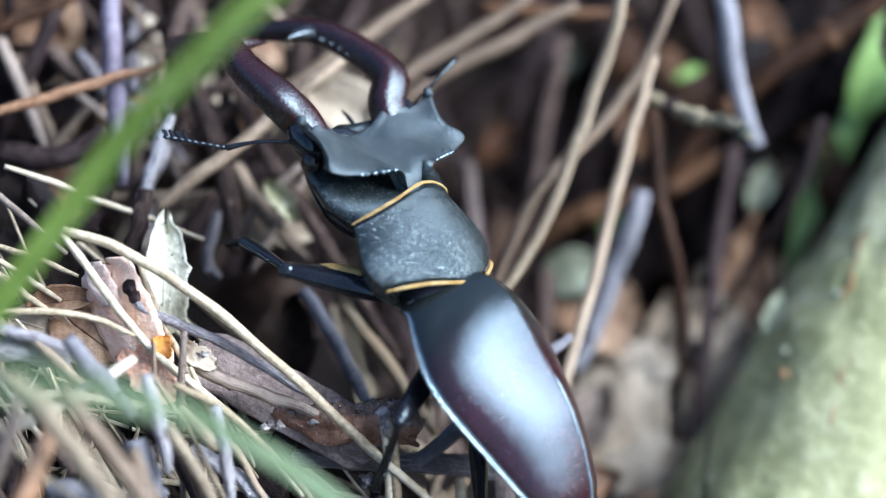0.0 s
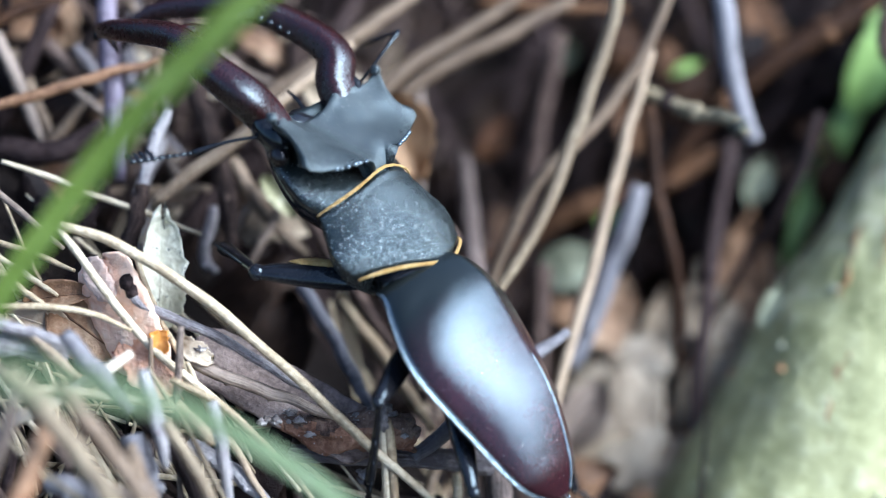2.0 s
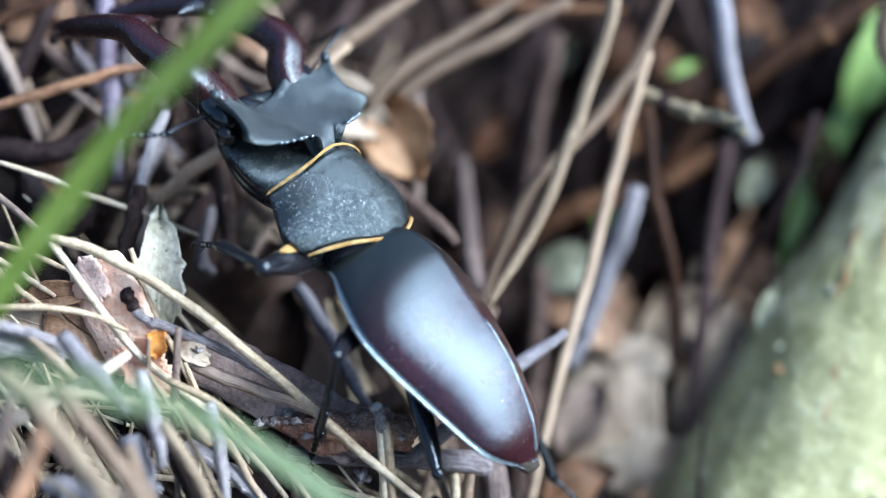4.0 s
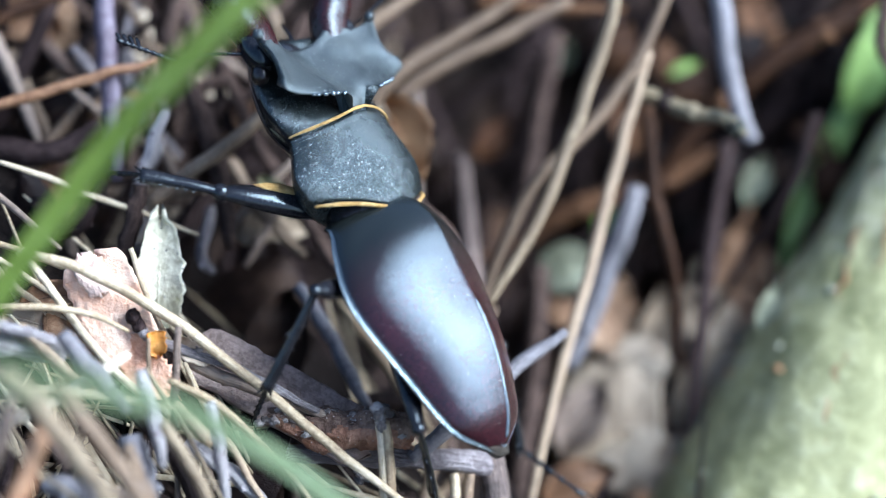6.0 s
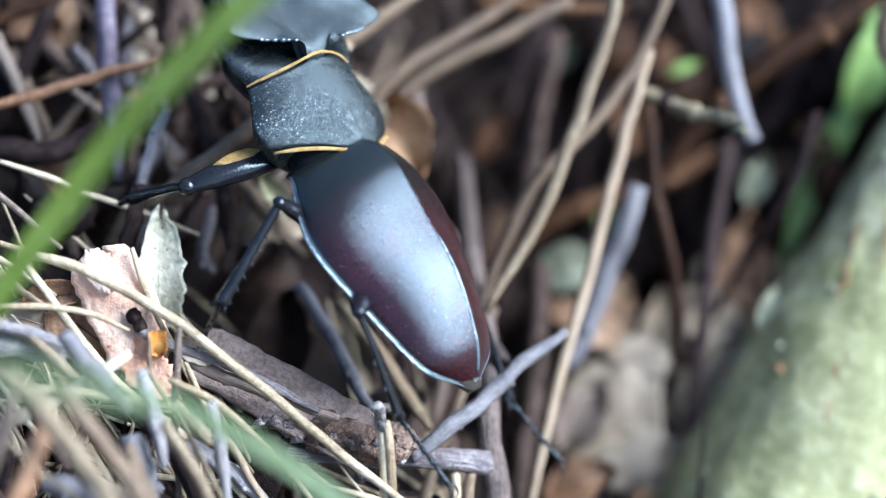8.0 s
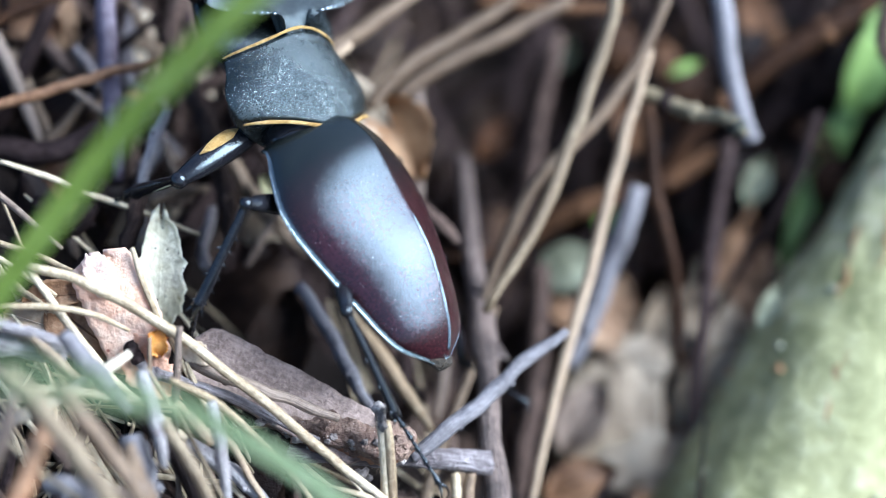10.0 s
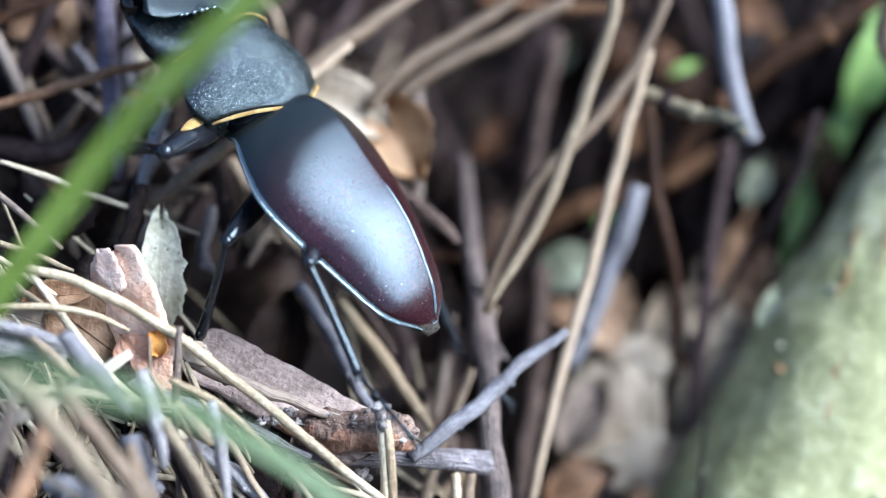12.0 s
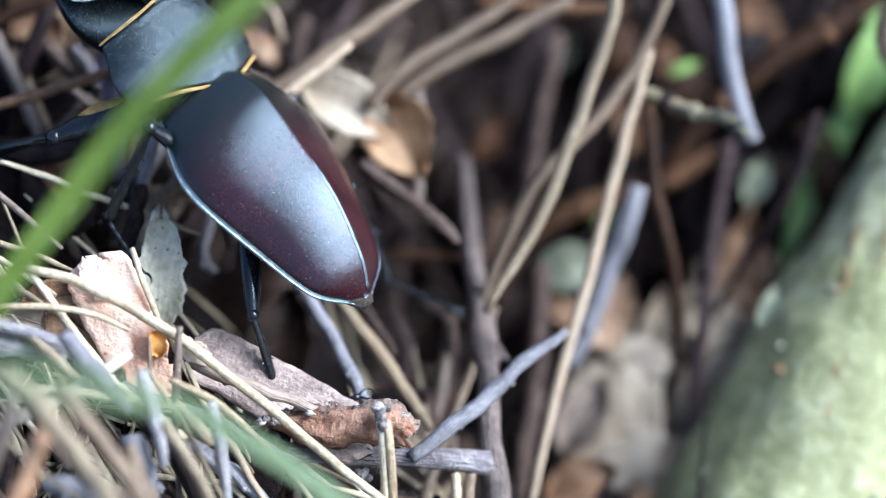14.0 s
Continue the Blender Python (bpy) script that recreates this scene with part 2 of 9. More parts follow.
def curve_of(values, x):
    """Smooth value at x (0 to 1) of evenly spread values."""
    y = x * (len(values) - 1)
    k = min(int(y), len(values) - 2)
    t = y - k
    b, c = values[k], values[k + 1]
    a = values[k - 1] if k else 2 * b - c
    d = values[k + 2] if k + 2 < len(values) else 2 * c - b
    return 0.5 * (2 * b + (c - a) * t + (2 * a - 5 * b + 4 * c - d) * t * t + (3 * b - a - 3 * c + d) * t ** 3)


def tube(bm, path, radii, sides=8, flat=1.0, rough=0.0, seed=0.0, up=None, mat=0):
    """Sweeps a ring along path (already in the unit of bm). radii: values along the way. flat: thickness across up; rough: uneven skin."""
    n = len(path)
    rings, side = [], None
    for i, p in enumerate(path):
        t = (path[min(i + 1, n - 1)] - path[max(i - 1, 0)]).normalized()
        if side is None:
            ref = Vector(up) if up is not None else (Vector((0, 0, 1)) if abs(t.z) < 0.9 else Vector((1, 0, 0)))
            side = t.cross(ref).normalized()
        side = (side - t * side.dot(t)).normalized()
        nor = side.cross(t)
        r = curve_of(radii, i / (n - 1))
        ring = []
        for k in range(sides):
            a = 2 * math.pi * k / sides
            q = 1.0
            if rough:
                q += rough * noise.noise(Vector((math.cos(a) * 1.7 + seed, math.sin(a) * 1.7, i * 0.45 + seed * 3.1)))
            ring.append(bm.verts.new(p + side * (math.cos(a) * r * q) + nor * (math.sin(a) * r * q * flat)))
        rings.append(ring)
    uv = bm.loops.layers.uv.verify()
    run = 0.0
    for i, (a, b) in enumerate(zip(rings, rings[1:])):
        ahead = run + (path[i + 1] - path[i]).length
        for k in range(sides):
            f = bm.faces.new((a[k], a[(k + 1) % sides], b[(k + 1) % sides], b[k]))
            f.material_index = mat
            for loop, c in zip(f.loops, ((k, run), (k + 1, run), (k + 1, ahead), (k, ahead))):
                loop[uv].uv = (c[0] / sides, c[1])
        run = ahead
    for ring in (rings[0], rings[-1]):
        c = bm.verts.new(sum((v.co for v in ring), Vector()) / sides)
        for k in range(sides):
            bm.faces.new((ring[k], ring[(k + 1) % sides], c)).material_index = mat
    return rings


def slab(bm, upper, lower, mats=None, edge=1):
    """A sheet with thickness: two equal grids of points, joined round the edge."""
    uv = bm.loops.layers.uv.verify()

    def faces(grid):
        vs = [[bm.verts.new(p) for p in row] for row in grid]
        wide, tall = len(grid[0]) - 1, len(grid) - 1
        for i, (a, b) in enumerate(zip(vs, vs[1:])):
            for k in range(len(a) - 1):
                f = bm.faces.new((a[k], a[k + 1], b[k + 1], b[k]))
                for loop, c in zip(f.loops, ((k, i), (k + 1, i), (k + 1, i + 1), (k, i + 1))):
                    loop[uv].uv = (c[0] / wide, c[1] / tall * 0.03)
                if mats:
                    f.material_index = mats(i, k)
        return vs

    g, h = faces(upper), faces(lower)

    def rim(vs):
        return vs[0][:-1] + [row[-1] for row in vs[:-1]] + vs[-1][:0:-1] + [row[0] for row in vs[:0:-1]]

    p, q = rim(g), rim(h)
    for i in range(len(p)):
        j = (i + 1) % len(p)
        f = bm.faces.new((p[i], p[j], q[j], q[i]))
        if mats:
            f.material_index = edge


def ball(bm, c, r, squash=(1, 1, 1), seg=10, rough=0.0, seed=0.0, mat=0):
    res = bmesh.ops.create_uvsphere(bm, u_segments=seg, v_segments=max(5, seg * 2 // 3), radius=1.0)
    for v in res["verts"]:
        q = 1 + rough * noise.noise(v.co * 1.6 + Vector((seed, seed * 2, 0)))
        v.co = Vector(c) + Vector((v.co.x * r * squash[0] * q, v.co.y * r * squash[1] * q, v.co.z * r * squash[2] * q))
        for f in v.link_faces:
            f.material_index = mat


def cone(bm, a, b, r, sides=6, mat=0):
    tube(bm, [Vector(a), Vector(a).lerp(Vector(b), 0.55), Vector(b)], [r, r * 0.62, r * 0.08], sides, mat=mat)


def stalk(name, pts, r, mat, label, category, group="", sides=8, rough=0.12, flat=1.0, tips=(0.8, 0.55), knobs=(), wander=0.35):
    """A straw, twig or stalk through bank points. r: radius in mm; knobs: (place along 0..1, size)."""
    seed = pts[0][0] * 0.37 + pts[-1][1] * 0.23
    base = bank(pts[0])
    n = max(10, 5 * len(pts))
    path = []
    for i, p in enumerate(smooth_path(pts, n)):
        o = Vector((noise.noise(Vector((seed, i * 0.33, 1))), noise.noise(Vector((seed, i * 0.33, 7))), 0)) * wander * min(1, r)
        path.append(bank(p + o) - base)
    bm = bmesh.new()
    tube(bm, path, [r * MM * tips[0], r * MM, r * MM * 0.97, r * MM * 0.9, r * MM * tips[1]], sides, flat, rough, seed)
    ob = thing(name, bm, mat, label, category, base, group)
    for s, k in knobs:
        bm = bmesh.new()
        ball(bm, (0, 0, 0), r * MM * k, (1.0, 1.1, 0.9), 9, 0.45, seed + s)
        part("knob", bm, DARKTWIG if k > 1.3 else mat, ob, m=Matrix.Translation(path[min(n - 1, int(s * (n - 1)))]))
    if r >= 0.5 and name == "twig" and not knobs:
        for j, s in enumerate((0.3 + 0.1 * math.sin(seed), 0.7 + 0.08 * math.cos(seed))):
            i = int(s * (n - 1))
            t = (path[i + 1] - path[i - 1]).normalized()
            bm = bmesh.new()
            side = t.cross(Vector((math.sin(seed + j), math.cos(seed + j), 0.4))).normalized()
            ball(bm, side * r * MM * 0.85, r * MM * 0.42, (1, 1, 1), 8, 0.4, seed)
            part("bud", bm, mat, ob, m=Matrix.Translation(path[i]))
    return ob


def blade(name, pts, width, mat, label, category, group="", fold=0.18, ends=(0.85, 0.35), facing=(0, 0, 1), thick=0.22, keel=True):
    """A grass blade: a folded strip with a midrib, of some thickness."""
    base = bank(pts[0])
    path = smooth_path(pts, 40)
    bm = bmesh.new()
    cols = 7
    top, under = [], []
    for i, p in enumerate(path):
        t = (path[min(i + 1, 39)] - path[max(i - 1, 0)]).normalized()
        s = t.cross(Vector(facing)).normalized()
        nrm = s.cross(t)
        wd = width * curve_of([ends[0], 1, 1, (1 + ends[1]) / 2, ends[1]], i / 39) / 2
        row, low = [], []
        for k in range(cols):
            x = (k / (cols - 1)) * 2 - 1
            z = abs(x) * wd * fold * 2 + (0.12 if keel and k == cols // 2 else 0) + 0.05 * noise.noise(Vector((x * 3, i * 0.2, wd)))
            row.append(bank(p + s * (x * wd) + nrm * z) - base)
            low.append(bank(p + s * (x * wd) + nrm * (z - thick)) - base)
        top.append(row)
        under.append(low)
    slab(bm, top, under)
    ob = thing(name, bm, mat, label, category, base, group)
    bm = bmesh.new()
    tube(bm, [row[cols // 2] for row in top], [0.14 * MM, 0.16 * MM, 0.1 * MM], 6)
    part("midrib", bm, mat, ob)
    return ob


def leaf(name, centre, along, length, width, mat, label, category="leaf", group="", facing=(0, 0, 1), curl=0.3, ragged=0.08, thick=0.25, bend=0.15, square=0.0,
         veins=True, seed=0.0, roll=0.0, taper=(1, 1)):
    """A dead leaf or scrap of bark: an outline with curl, veins and ragged edge. square: 0 pointed, 1 a blunt scrap."""
    base = bank(centre)
    t = Vector(along).normalized()
    s = t.cross(Vector(facing)).normalized()
    nrm = s.cross(t).normalized()
    bm = bmesh.new()
    rows, cols = 22, 13
    grid, under = [], []
    for i in range(rows):
        y = i / (rows - 1)
        oval = math.sin(math.pi * min(1, max(0, y)) ** 0.85) ** 0.75
        half = width / 2 * (oval * (1 - square) + square * min(1.0, 14 * y + 0.05, 14 * (1 - y) + 0.05) ** 0.4) * curve_of(taper, y)
        row, low = [], []
        for k in range(cols):
            x = (k / (cols - 1)) * 2 - 1
            e = 1 + ragged * (noise.noise(Vector((math.copysign(1, x) * 3 + seed, y * 7, seed))) + 0.9 * noise.noise(Vector((math.copysign(1, x) * 5, y * 23, seed))))
            yy = y + ragged * 0.6 * noise.noise(Vector((x * 3, seed + (5 if y > 0.5 else 0), 2))) * abs(2 * y - 1) ** 3
            px = x * half * e
            z = curl * width * (x * x - 0.4) + bend * length * (1 - (2 * y - 1) ** 2)
            z += 0.06 * width * noise.noise(Vector((x * 1.5 + seed, y * 2.5, seed)))
            if veins:
                z += 0.012 * width * math.cos((y * 9 - abs(x) * 2.2) * 2 * math.pi) * (1 - abs(x)) - 0.03 * width * math.exp(-(x * 7) ** 2)
            if roll:
                a = x * roll
                rr = max(half, 0.1) / max(roll, 0.01)
                px, z = math.sin(a) * rr * e, (1 - math.cos(a)) * rr + z * 0.25
            row.append(bank(Vector(centre) + t * ((yy - 0.5) * length) + s * px + nrm * z) - base)
            low.append(bank(Vector(centre) + t * ((yy - 0.5) * length) + s * px * 0.98 + nrm * (z - thick)) - base)
        grid.append(row)
        under.append(low)
    slab(bm, grid, under)
    ob = thing(name, bm, mat, label, category, base, group)
    if veins:
        bm = bmesh.new()
        r = 0.022 * width * MM
        tube(bm, [row[cols // 2] + BANK.to_3x3() @ nrm * (r * 0.4) for row in grid] , [r * 1.3, r, r * 0.7, r * 0.3], 6)
        part("midrib", bm, mat, ob)
    return ob


# ---- the ground: one sheet, the bank with its mound and hollow, running out to level ground ----
def step(x):
    return 1 / (1 + math.exp(-max(-40.0, min(40.0, x))))


def face_height(u, v):
    """How far the soil stands out of the bank's plane, mm."""
    s = -0.6 * u - 0.8 * v
    w = -98 + 82 * step((s - 22.5) / 2.2) + 14 * step((s - 36) / 6) + 50 * step((-u - 18) / 12) * step((v + 4) / 8) * (1 - step((s - 22.5) / 2.2))
    w += 5 * noise.noise(Vector((u * 0.06, v * 0.06, 3))) + 3 * noise.noise(Vector((u * 0.17, v * 0.17, 9))) + 1.2 * noise.noise(Vector((u * 0.5, v * 0.5, 4)))
    return w


def spaced(inner, count, outer, rings):
    """Even steps within +-inner, growing ones out to outer."""
    mid = [-inner + 2 * inner * i / count for i in range(count + 1)]
    far = [inner * (outer / inner) ** ((i + 1) / rings) for i in range(rings)]
    return [-x for x in reversed(far)] + mid + far


def profile(v):
    """The bank's middle line in the world (y, z) and its lean there, for v mm along it."""
    a0 = radians(90 - LEAN)
    y = z = 0.0
    n = 60
    span = min(abs(v), 600.0)
    lean = a0
    for i in range(n):
        d = span * (i + 0.5) / n
        lean = a0 * (1 - step((d - 190) / 28))
        y += math.cos(lean) * span / n
        z += math.sin(lean) * span / n
    y += abs(v) - span
    return math.copysign(y, v), math.copysign(z, v), lean


def ground():
    us, vs = spaced(120, 170, 60000, 26), spaced(120, 170, 60000, 26)
    bm = bmesh.new()
    grid = []
    for v in vs:
        y, z, lean = profile(v)
        row = []
        for u in us:
            fade = 1 - step((max(abs(u), abs(v)) - 260) / 30)
            w = face_height(max(-200, min(200, u)), max(-200, min(200, v))) * fade - 30 * (1 - fade)
            row.append(bm.verts.new((u * MM, (y - math.sin(lean) * w) * MM, 0.16 + (z + math.cos(lean) * w) * MM)))
        grid.append(row)
    for a, b in zip(grid, grid[1:]):
        for k in range(len(us) - 1):
            bm.faces.new((a[k], a[k + 1], b[k + 1], b[k]))
    ob = new("ground", mesh_of("ground", bm, SOILSHADED))
    return tagged(ob, "crumbly woodland soil of a steep litter bank, colour darkened to stand for shade", "ground", kind="structure")


ground()


# ---- litter that nobody could count ----
def clear_of_track(c, t, ln):
    """Whether a piece stays deep in the hollow or low on the mound, off the beetle's way."""
    for k in (-0.5, -0.25, 0, 0.25, 0.5):
        p = c + t * ln * k
        s = -0.6 * p.x - 0.8 * p.y
        if s < 23 and p.z > (-24 if p.x > -30 else -16):
            return False
        if p.z > 6 or (p.z > -4 and -46 < p.x < -26 and -15 < p.y < 1):
            return False
    return True


def litter(name, label, mat, count, kind_of, seed, zone, length, radius, lift=(1, 9), lean_mean=65, lean_spread=35):
    rnd = random.Random(seed)
    bm = bmesh.new()
    for i in range(count):
        u, v = rnd.uniform(*zone[0]), rnd.uniform(*zone[1])
        w = face_height(u, v) + rnd.uniform(*lift)
        a = radians(rnd.gauss(lean_mean, lean_spread))
        t = Vector((math.cos(a), math.sin(a), rnd.gauss(0, 0.25))).normalized()
        ln = rnd.uniform(*length)
        c = Vector((u, v, w))
        if not clear_of_track(c, t, ln):
            continue
        if kind_of == "stalk":
            bowed = Vector((rnd.gauss(0, 1), rnd.gauss(0, 1), rnd.gauss(0, 0.6))) * ln * 0.05
            path = [bank(p) for p in smooth_path([c - t * ln / 2, c + bowed, c + t * ln / 2], 9)]
            r = rnd.uniform(*radius) * MM
            tube(bm, path, [r * 0.8, r, r * 0.95, r * 0.5], 6, 1.0, 0.12, i * 0.7)
        else:
            s = t.cross(Vector((rnd.gauss(0, 0.5), rnd.gauss(0, 0.5), 1))).normalized()
            nrm = s.cross(t)
            wd = ln * rnd.uniform(0.35, 0.7)
            cv = rnd.uniform(-0.3, 0.35)
            grid = []
            for p in range(9):
                y = p / 8
                half = wd / 2 * math.sin(math.pi * (0.04 + 0.92 * y) ** 0.85) ** 0.7
                grid.append([bm.verts.new(bank(c + t * (y - 0.5) * ln + s * (half * x * (1 + 0.2 * noise.noise(Vector((x, y * 5, i))))) +
                                               nrm * (cv * wd * x * x + 0.1 * wd * noise.noise(Vector((x * 1.4, y * 3, i * 1.3)))))) for x in (-1, -0.5, 0, 0.5, 1)])
            for g, h in zip(grid, grid[1:]):
                for k in range(4):
                    bm.faces.new((g[k], g[k + 1], h[k + 1], h[k]))
    return tagged(new(name, mesh_of(name, bm, mat)), label, "litter", kind="stuff")


WIDE = ((-75, 78), (-50, 52))
RIGHT = ((-8, 75), (-45, 6))
LOW = ((-75, 2), (-48, -4))
HIGHLEFT = ((-75, 0), (-2, 48))
litter("leaf_litter", "heap of brown decaying dead leaves, colour darkened to stand for shade", LEAFSHADED, 300, "leaf", 3, WIDE, (9, 24), (1, 1), (0.5, 5))
litter("leaf_litter", "scattered mid-brown dry dead leaves", LEAFBROWN, 18, "leaf", 4, RIGHT, (8, 17), (1, 1), (3, 9))
litter("leaf_litter", "scattered pale tan dead leaf scraps", LEAFCREAM, 9, "leaf", 5, RIGHT, (5, 12), (1, 1), (3, 9))
litter("twig_litter", "loose heap of thin dark brown twigs, colour deepened to stand for shade", DARKTWIG, 190, "stalk", 6, WIDE, (18, 60), (0.4, 1.4), (2, 22), 70, 28)
litter("twig_litter", "loose heap of grey-brown dry twigs", BROWNTWIG, 46, "stalk", 7, WIDE, (15, 50), (0.35, 1.2), (2, 22), 70, 30)
litter("straw_litter", "loose dry tan grass straws and needles", TAN, 16, "stalk", 8, WIDE, (15, 55), (0.3, 0.8), (3, 18), 65, 25)
litter("straw_litter", "matted dry cream straws on the mound", STRAW, 190, "stalk", 9, LOW, (10, 40), (0.16, 0.42), (1, 8), 125, 30)
litter("twig_litter", "short brown twig scraps on the mound", BROWNTWIG, 70, "stalk", 10, LOW, (8, 26), (0.3, 0.8), (0, 7), 110, 45)
litter("twig_litter", "tangle of brown twigs above the hollow", BROWNTWIG, 45, "stalk", 11, HIGHLEFT, (12, 40), (0.4, 1.1), (3, 14), 100, 45)


# ---- the mossy root beside the hollow ----
def root():
    ends = [(38.92, -57.98, -46), (49.12, -36.01, -46), (61.2, -14.14, -48), (71.6, 4.88, -53), (82.6, 26.09, -60), (97.0, 53.25, -68)]
    path = smooth_path(ends, 90)
    base = bank(ends[0])
    bm = bmesh.new()
    sides = 72
    rings = []
    for i, p in enumerate(path):
        t = (path[min(i + 1, 89)] - path[max(i - 1, 0)]).normalized()
        s = t.cross(Vector((0, 0, 1))).normalized()
        nrm = s.cross(t)
        ring = []
        for k in range(sides):
            a = 2 * math.pi * k / sides
            q = Vector((math.cos(a), math.sin(a), 0))
            r = curve_of([18.5, 18, 16.5, 14.3, 13.2, 12.6], i / 89)
            r += 1.1 * noise.noise(Vector((q.x * 1.3, q.y * 1.3, i * 0.07))) + 0.5 * noise.noise(Vector((q.x * 4, q.y * 4, i * 0.22)))
            r += 0.22 * noise.noise(Vector((q.x * 11, q.y * 11, i * 0.6)))
            ring.append(bm.verts.new(bank(p + s * (q.x * r) + nrm * (q.y * r)) - base))
        rings.append(ring)
    for a, b in zip(rings, rings[1:]):
        for k in range(sides):
            bm.faces.new((a[k], a[(k + 1) % sides], b[(k + 1) % sides], b[k]))
    bm.faces.new(rings[0])
    bm.faces.new(rings[-1])
    ob = thing("tree_root", bm, ROOT, "thick smooth tree root covered in grey-green algae", "root", base)
    rnd = random.Random(21)
    for i in range(44):
        k = rnd.randint(8, 74)
        p = path[k]
        t = (path[k + 1] - path[k - 1]).normalized()
        s = t.cross(Vector((0, 0, 1))).normalized()
        nrm = s.cross(t)
        a = radians(rnd.uniform(50, 175))
        r = curve_of([18.5, 18, 16.5, 14.3, 13.2, 12.6], k / 89)
        w = bmesh.new()
        ball(w, (0, 0, 0), (rnd.uniform(0.3, 1.25) if i % 4 else rnd.uniform(0.35, 0.7)) * MM, (1, 1, 0.55), 8, 0.5, i)
        m = Matrix.Translation(bank(p + (s * math.cos(a) + nrm * math.sin(a)) * (r - 0.1)) - base)
        part("bark_wart", w, KNOBPALE if i % 4 else LEAFRUST, ob, m=m)
    for first, last, start, drift in ((40, 58, 118, 26), (36, 46, 128, 18), (47, 56, 112, -14), (24, 33, 104, 16)):
        line = []
        for k in range(first, last):
            t = (path[k + 1] - path[k - 1]).normalized()
            s = t.cross(Vector((0, 0, 1))).normalized()
            nrm = s.cross(t)
            a = radians(start + drift * (k - first) / (last - first) + rnd.gauss(0, 2.2))
            r = curve_of([18.5, 18, 16.5, 14.3, 13.2, 12.6], k / 89) + 0.35 * rnd.random()
            line.append((bank(path[k] + (s * math.cos(a) + nrm * math.sin(a)) * r) - base))
        w = bmesh.new()
        tube(w, smooth_path(line, 40), [0.05 * MM, 0.3 * MM, 0.12 * MM, 0.28 * MM, 0.05 * MM], 6)
        part("bark_crack", w, LEAFRUST, ob, "orange-brown crack in the bark")


root()

# ---- stalks and straws of the hollow, far to near ----
HOLLOW = "stalks in the hollow"
CREAM_LONG = "long cream dry grass straw leaning across the hollow"
stalk("dry_straw", [(23.09, 34.42, -25), (20.32, 24.92, -25), (16.6, 14.64, -24), (12, 2.965, -22), (5.6, -8.185, -20)], 1.0, STRAWDIM, CREAM_LONG, "straw", HOLLOW)
stalk("dry_straw", [(30.19, 35.02, -30), (25.73, 24.61, -30), (18.97, 15.64, -29), (12.26, 8.935, -28), (7.458, -0.6646, -28), (4.874, -8.788, -28)], 0.95, TAN, CREAM_LONG, "straw", HOLLOW)
stalk("dry_stalk", [(27.4, 26.28, -32), (25.16, 18.79, -32), (22.46, 9.028, -31), (19.41, -2.9, -30), (15.21, -16.91, -28), (11.07, -34.39, -26)], 0.85, TAN,
      "brownish tan dry stalk standing in the hollow", "stalk", HOLLOW)
stalk("dry_stalk", [(27.66, 21.47, -38), (28.35, 10.77, -38), (29.65, 3.133, -38), (31.62, -4.538, -40), (32.43, -15.51, -44)], 1.0, RUST, "thin reddish brown dry stalk in the hollow", "stalk", HOLLOW)
stalk("twig", [(26.97, 8.652, -44), (23.85, 0.07795, -44), (20.28, -9.245, -43), (17.3, -16.5, -43)], 1.7, LILAC,
      "straight lilac-grey bare twig in the hollow", "twig", HOLLOW)
stalk("twig", [(13.65, -2.275, -46), (13.37, -10.09, -45), (12.83, -18.69, -45), (11.22, -27.98, -44), (10.21, -37.34, -44)], 1.5, BROWNTWIG, "weathered brown twig standing in the hollow", "twig", HOLLOW)
stalk("twig", [(37.2, 36.6, -37), (38.1, 29.0, -37), (39.4, 21.5, -38), (41.8, 14.6, -39)], 1.4, LILAC, "pale grey broken twig hanging over the hollow", "twig", HOLLOW, tips=(1, 0.9))
stalk("twig", [(26.08, 21.18, -34), (29.65, 19.54, -32), (33.16, 17.92, -30), (37.24, 16.85, -27), (39.16, 14.74, -26)], 1.0, STUB, "short mottled grey twig stub with peeling bark", "twig",
      HOLLOW, rough=0.5, knobs=((0.25, 1.4), (0.5, 1.3), (0.9, 1.25)))
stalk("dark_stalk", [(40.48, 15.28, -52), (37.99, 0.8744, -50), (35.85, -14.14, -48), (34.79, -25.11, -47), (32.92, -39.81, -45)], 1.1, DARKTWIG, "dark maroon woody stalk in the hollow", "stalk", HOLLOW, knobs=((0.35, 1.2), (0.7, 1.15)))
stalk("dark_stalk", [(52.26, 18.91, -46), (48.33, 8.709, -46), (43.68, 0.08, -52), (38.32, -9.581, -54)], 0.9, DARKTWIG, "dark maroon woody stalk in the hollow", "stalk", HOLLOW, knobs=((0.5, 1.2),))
stalk("brown_stalk", [(64.44, 37.99, -48), (54.97, 31.67, -48), (43.91, 24.56, -48), (35.45, 16.77, -50), (27.68, 6.48, -52)], 1.8, RUST, "thick rusty brown stalk lying on the bank", "stalk", HOLLOW, knobs=((0.3, 1.15), (0.65, 1.12)))
stalk("brown_stalk", [(39.13, 13.77, -54), (29.47, 8.937, -54), (19, 5.716, -54), (11.79, 0.8885, -55)], 1.7, RUST, "thick rusty brown stalk lying on the bank", "stalk", HOLLOW, knobs=((0.3, 1.15), (0.65, 1.12)))
stalk("purple_stalk", [(16.8, 31.07, -58), (14.42, 21.96, -56), (12.56, 11.35, -54), (10.48, 1.68, -52)], 1.3, BROWNTWIG, "greyish brown woody stalk deep in the hollow", "stalk", HOLLOW)
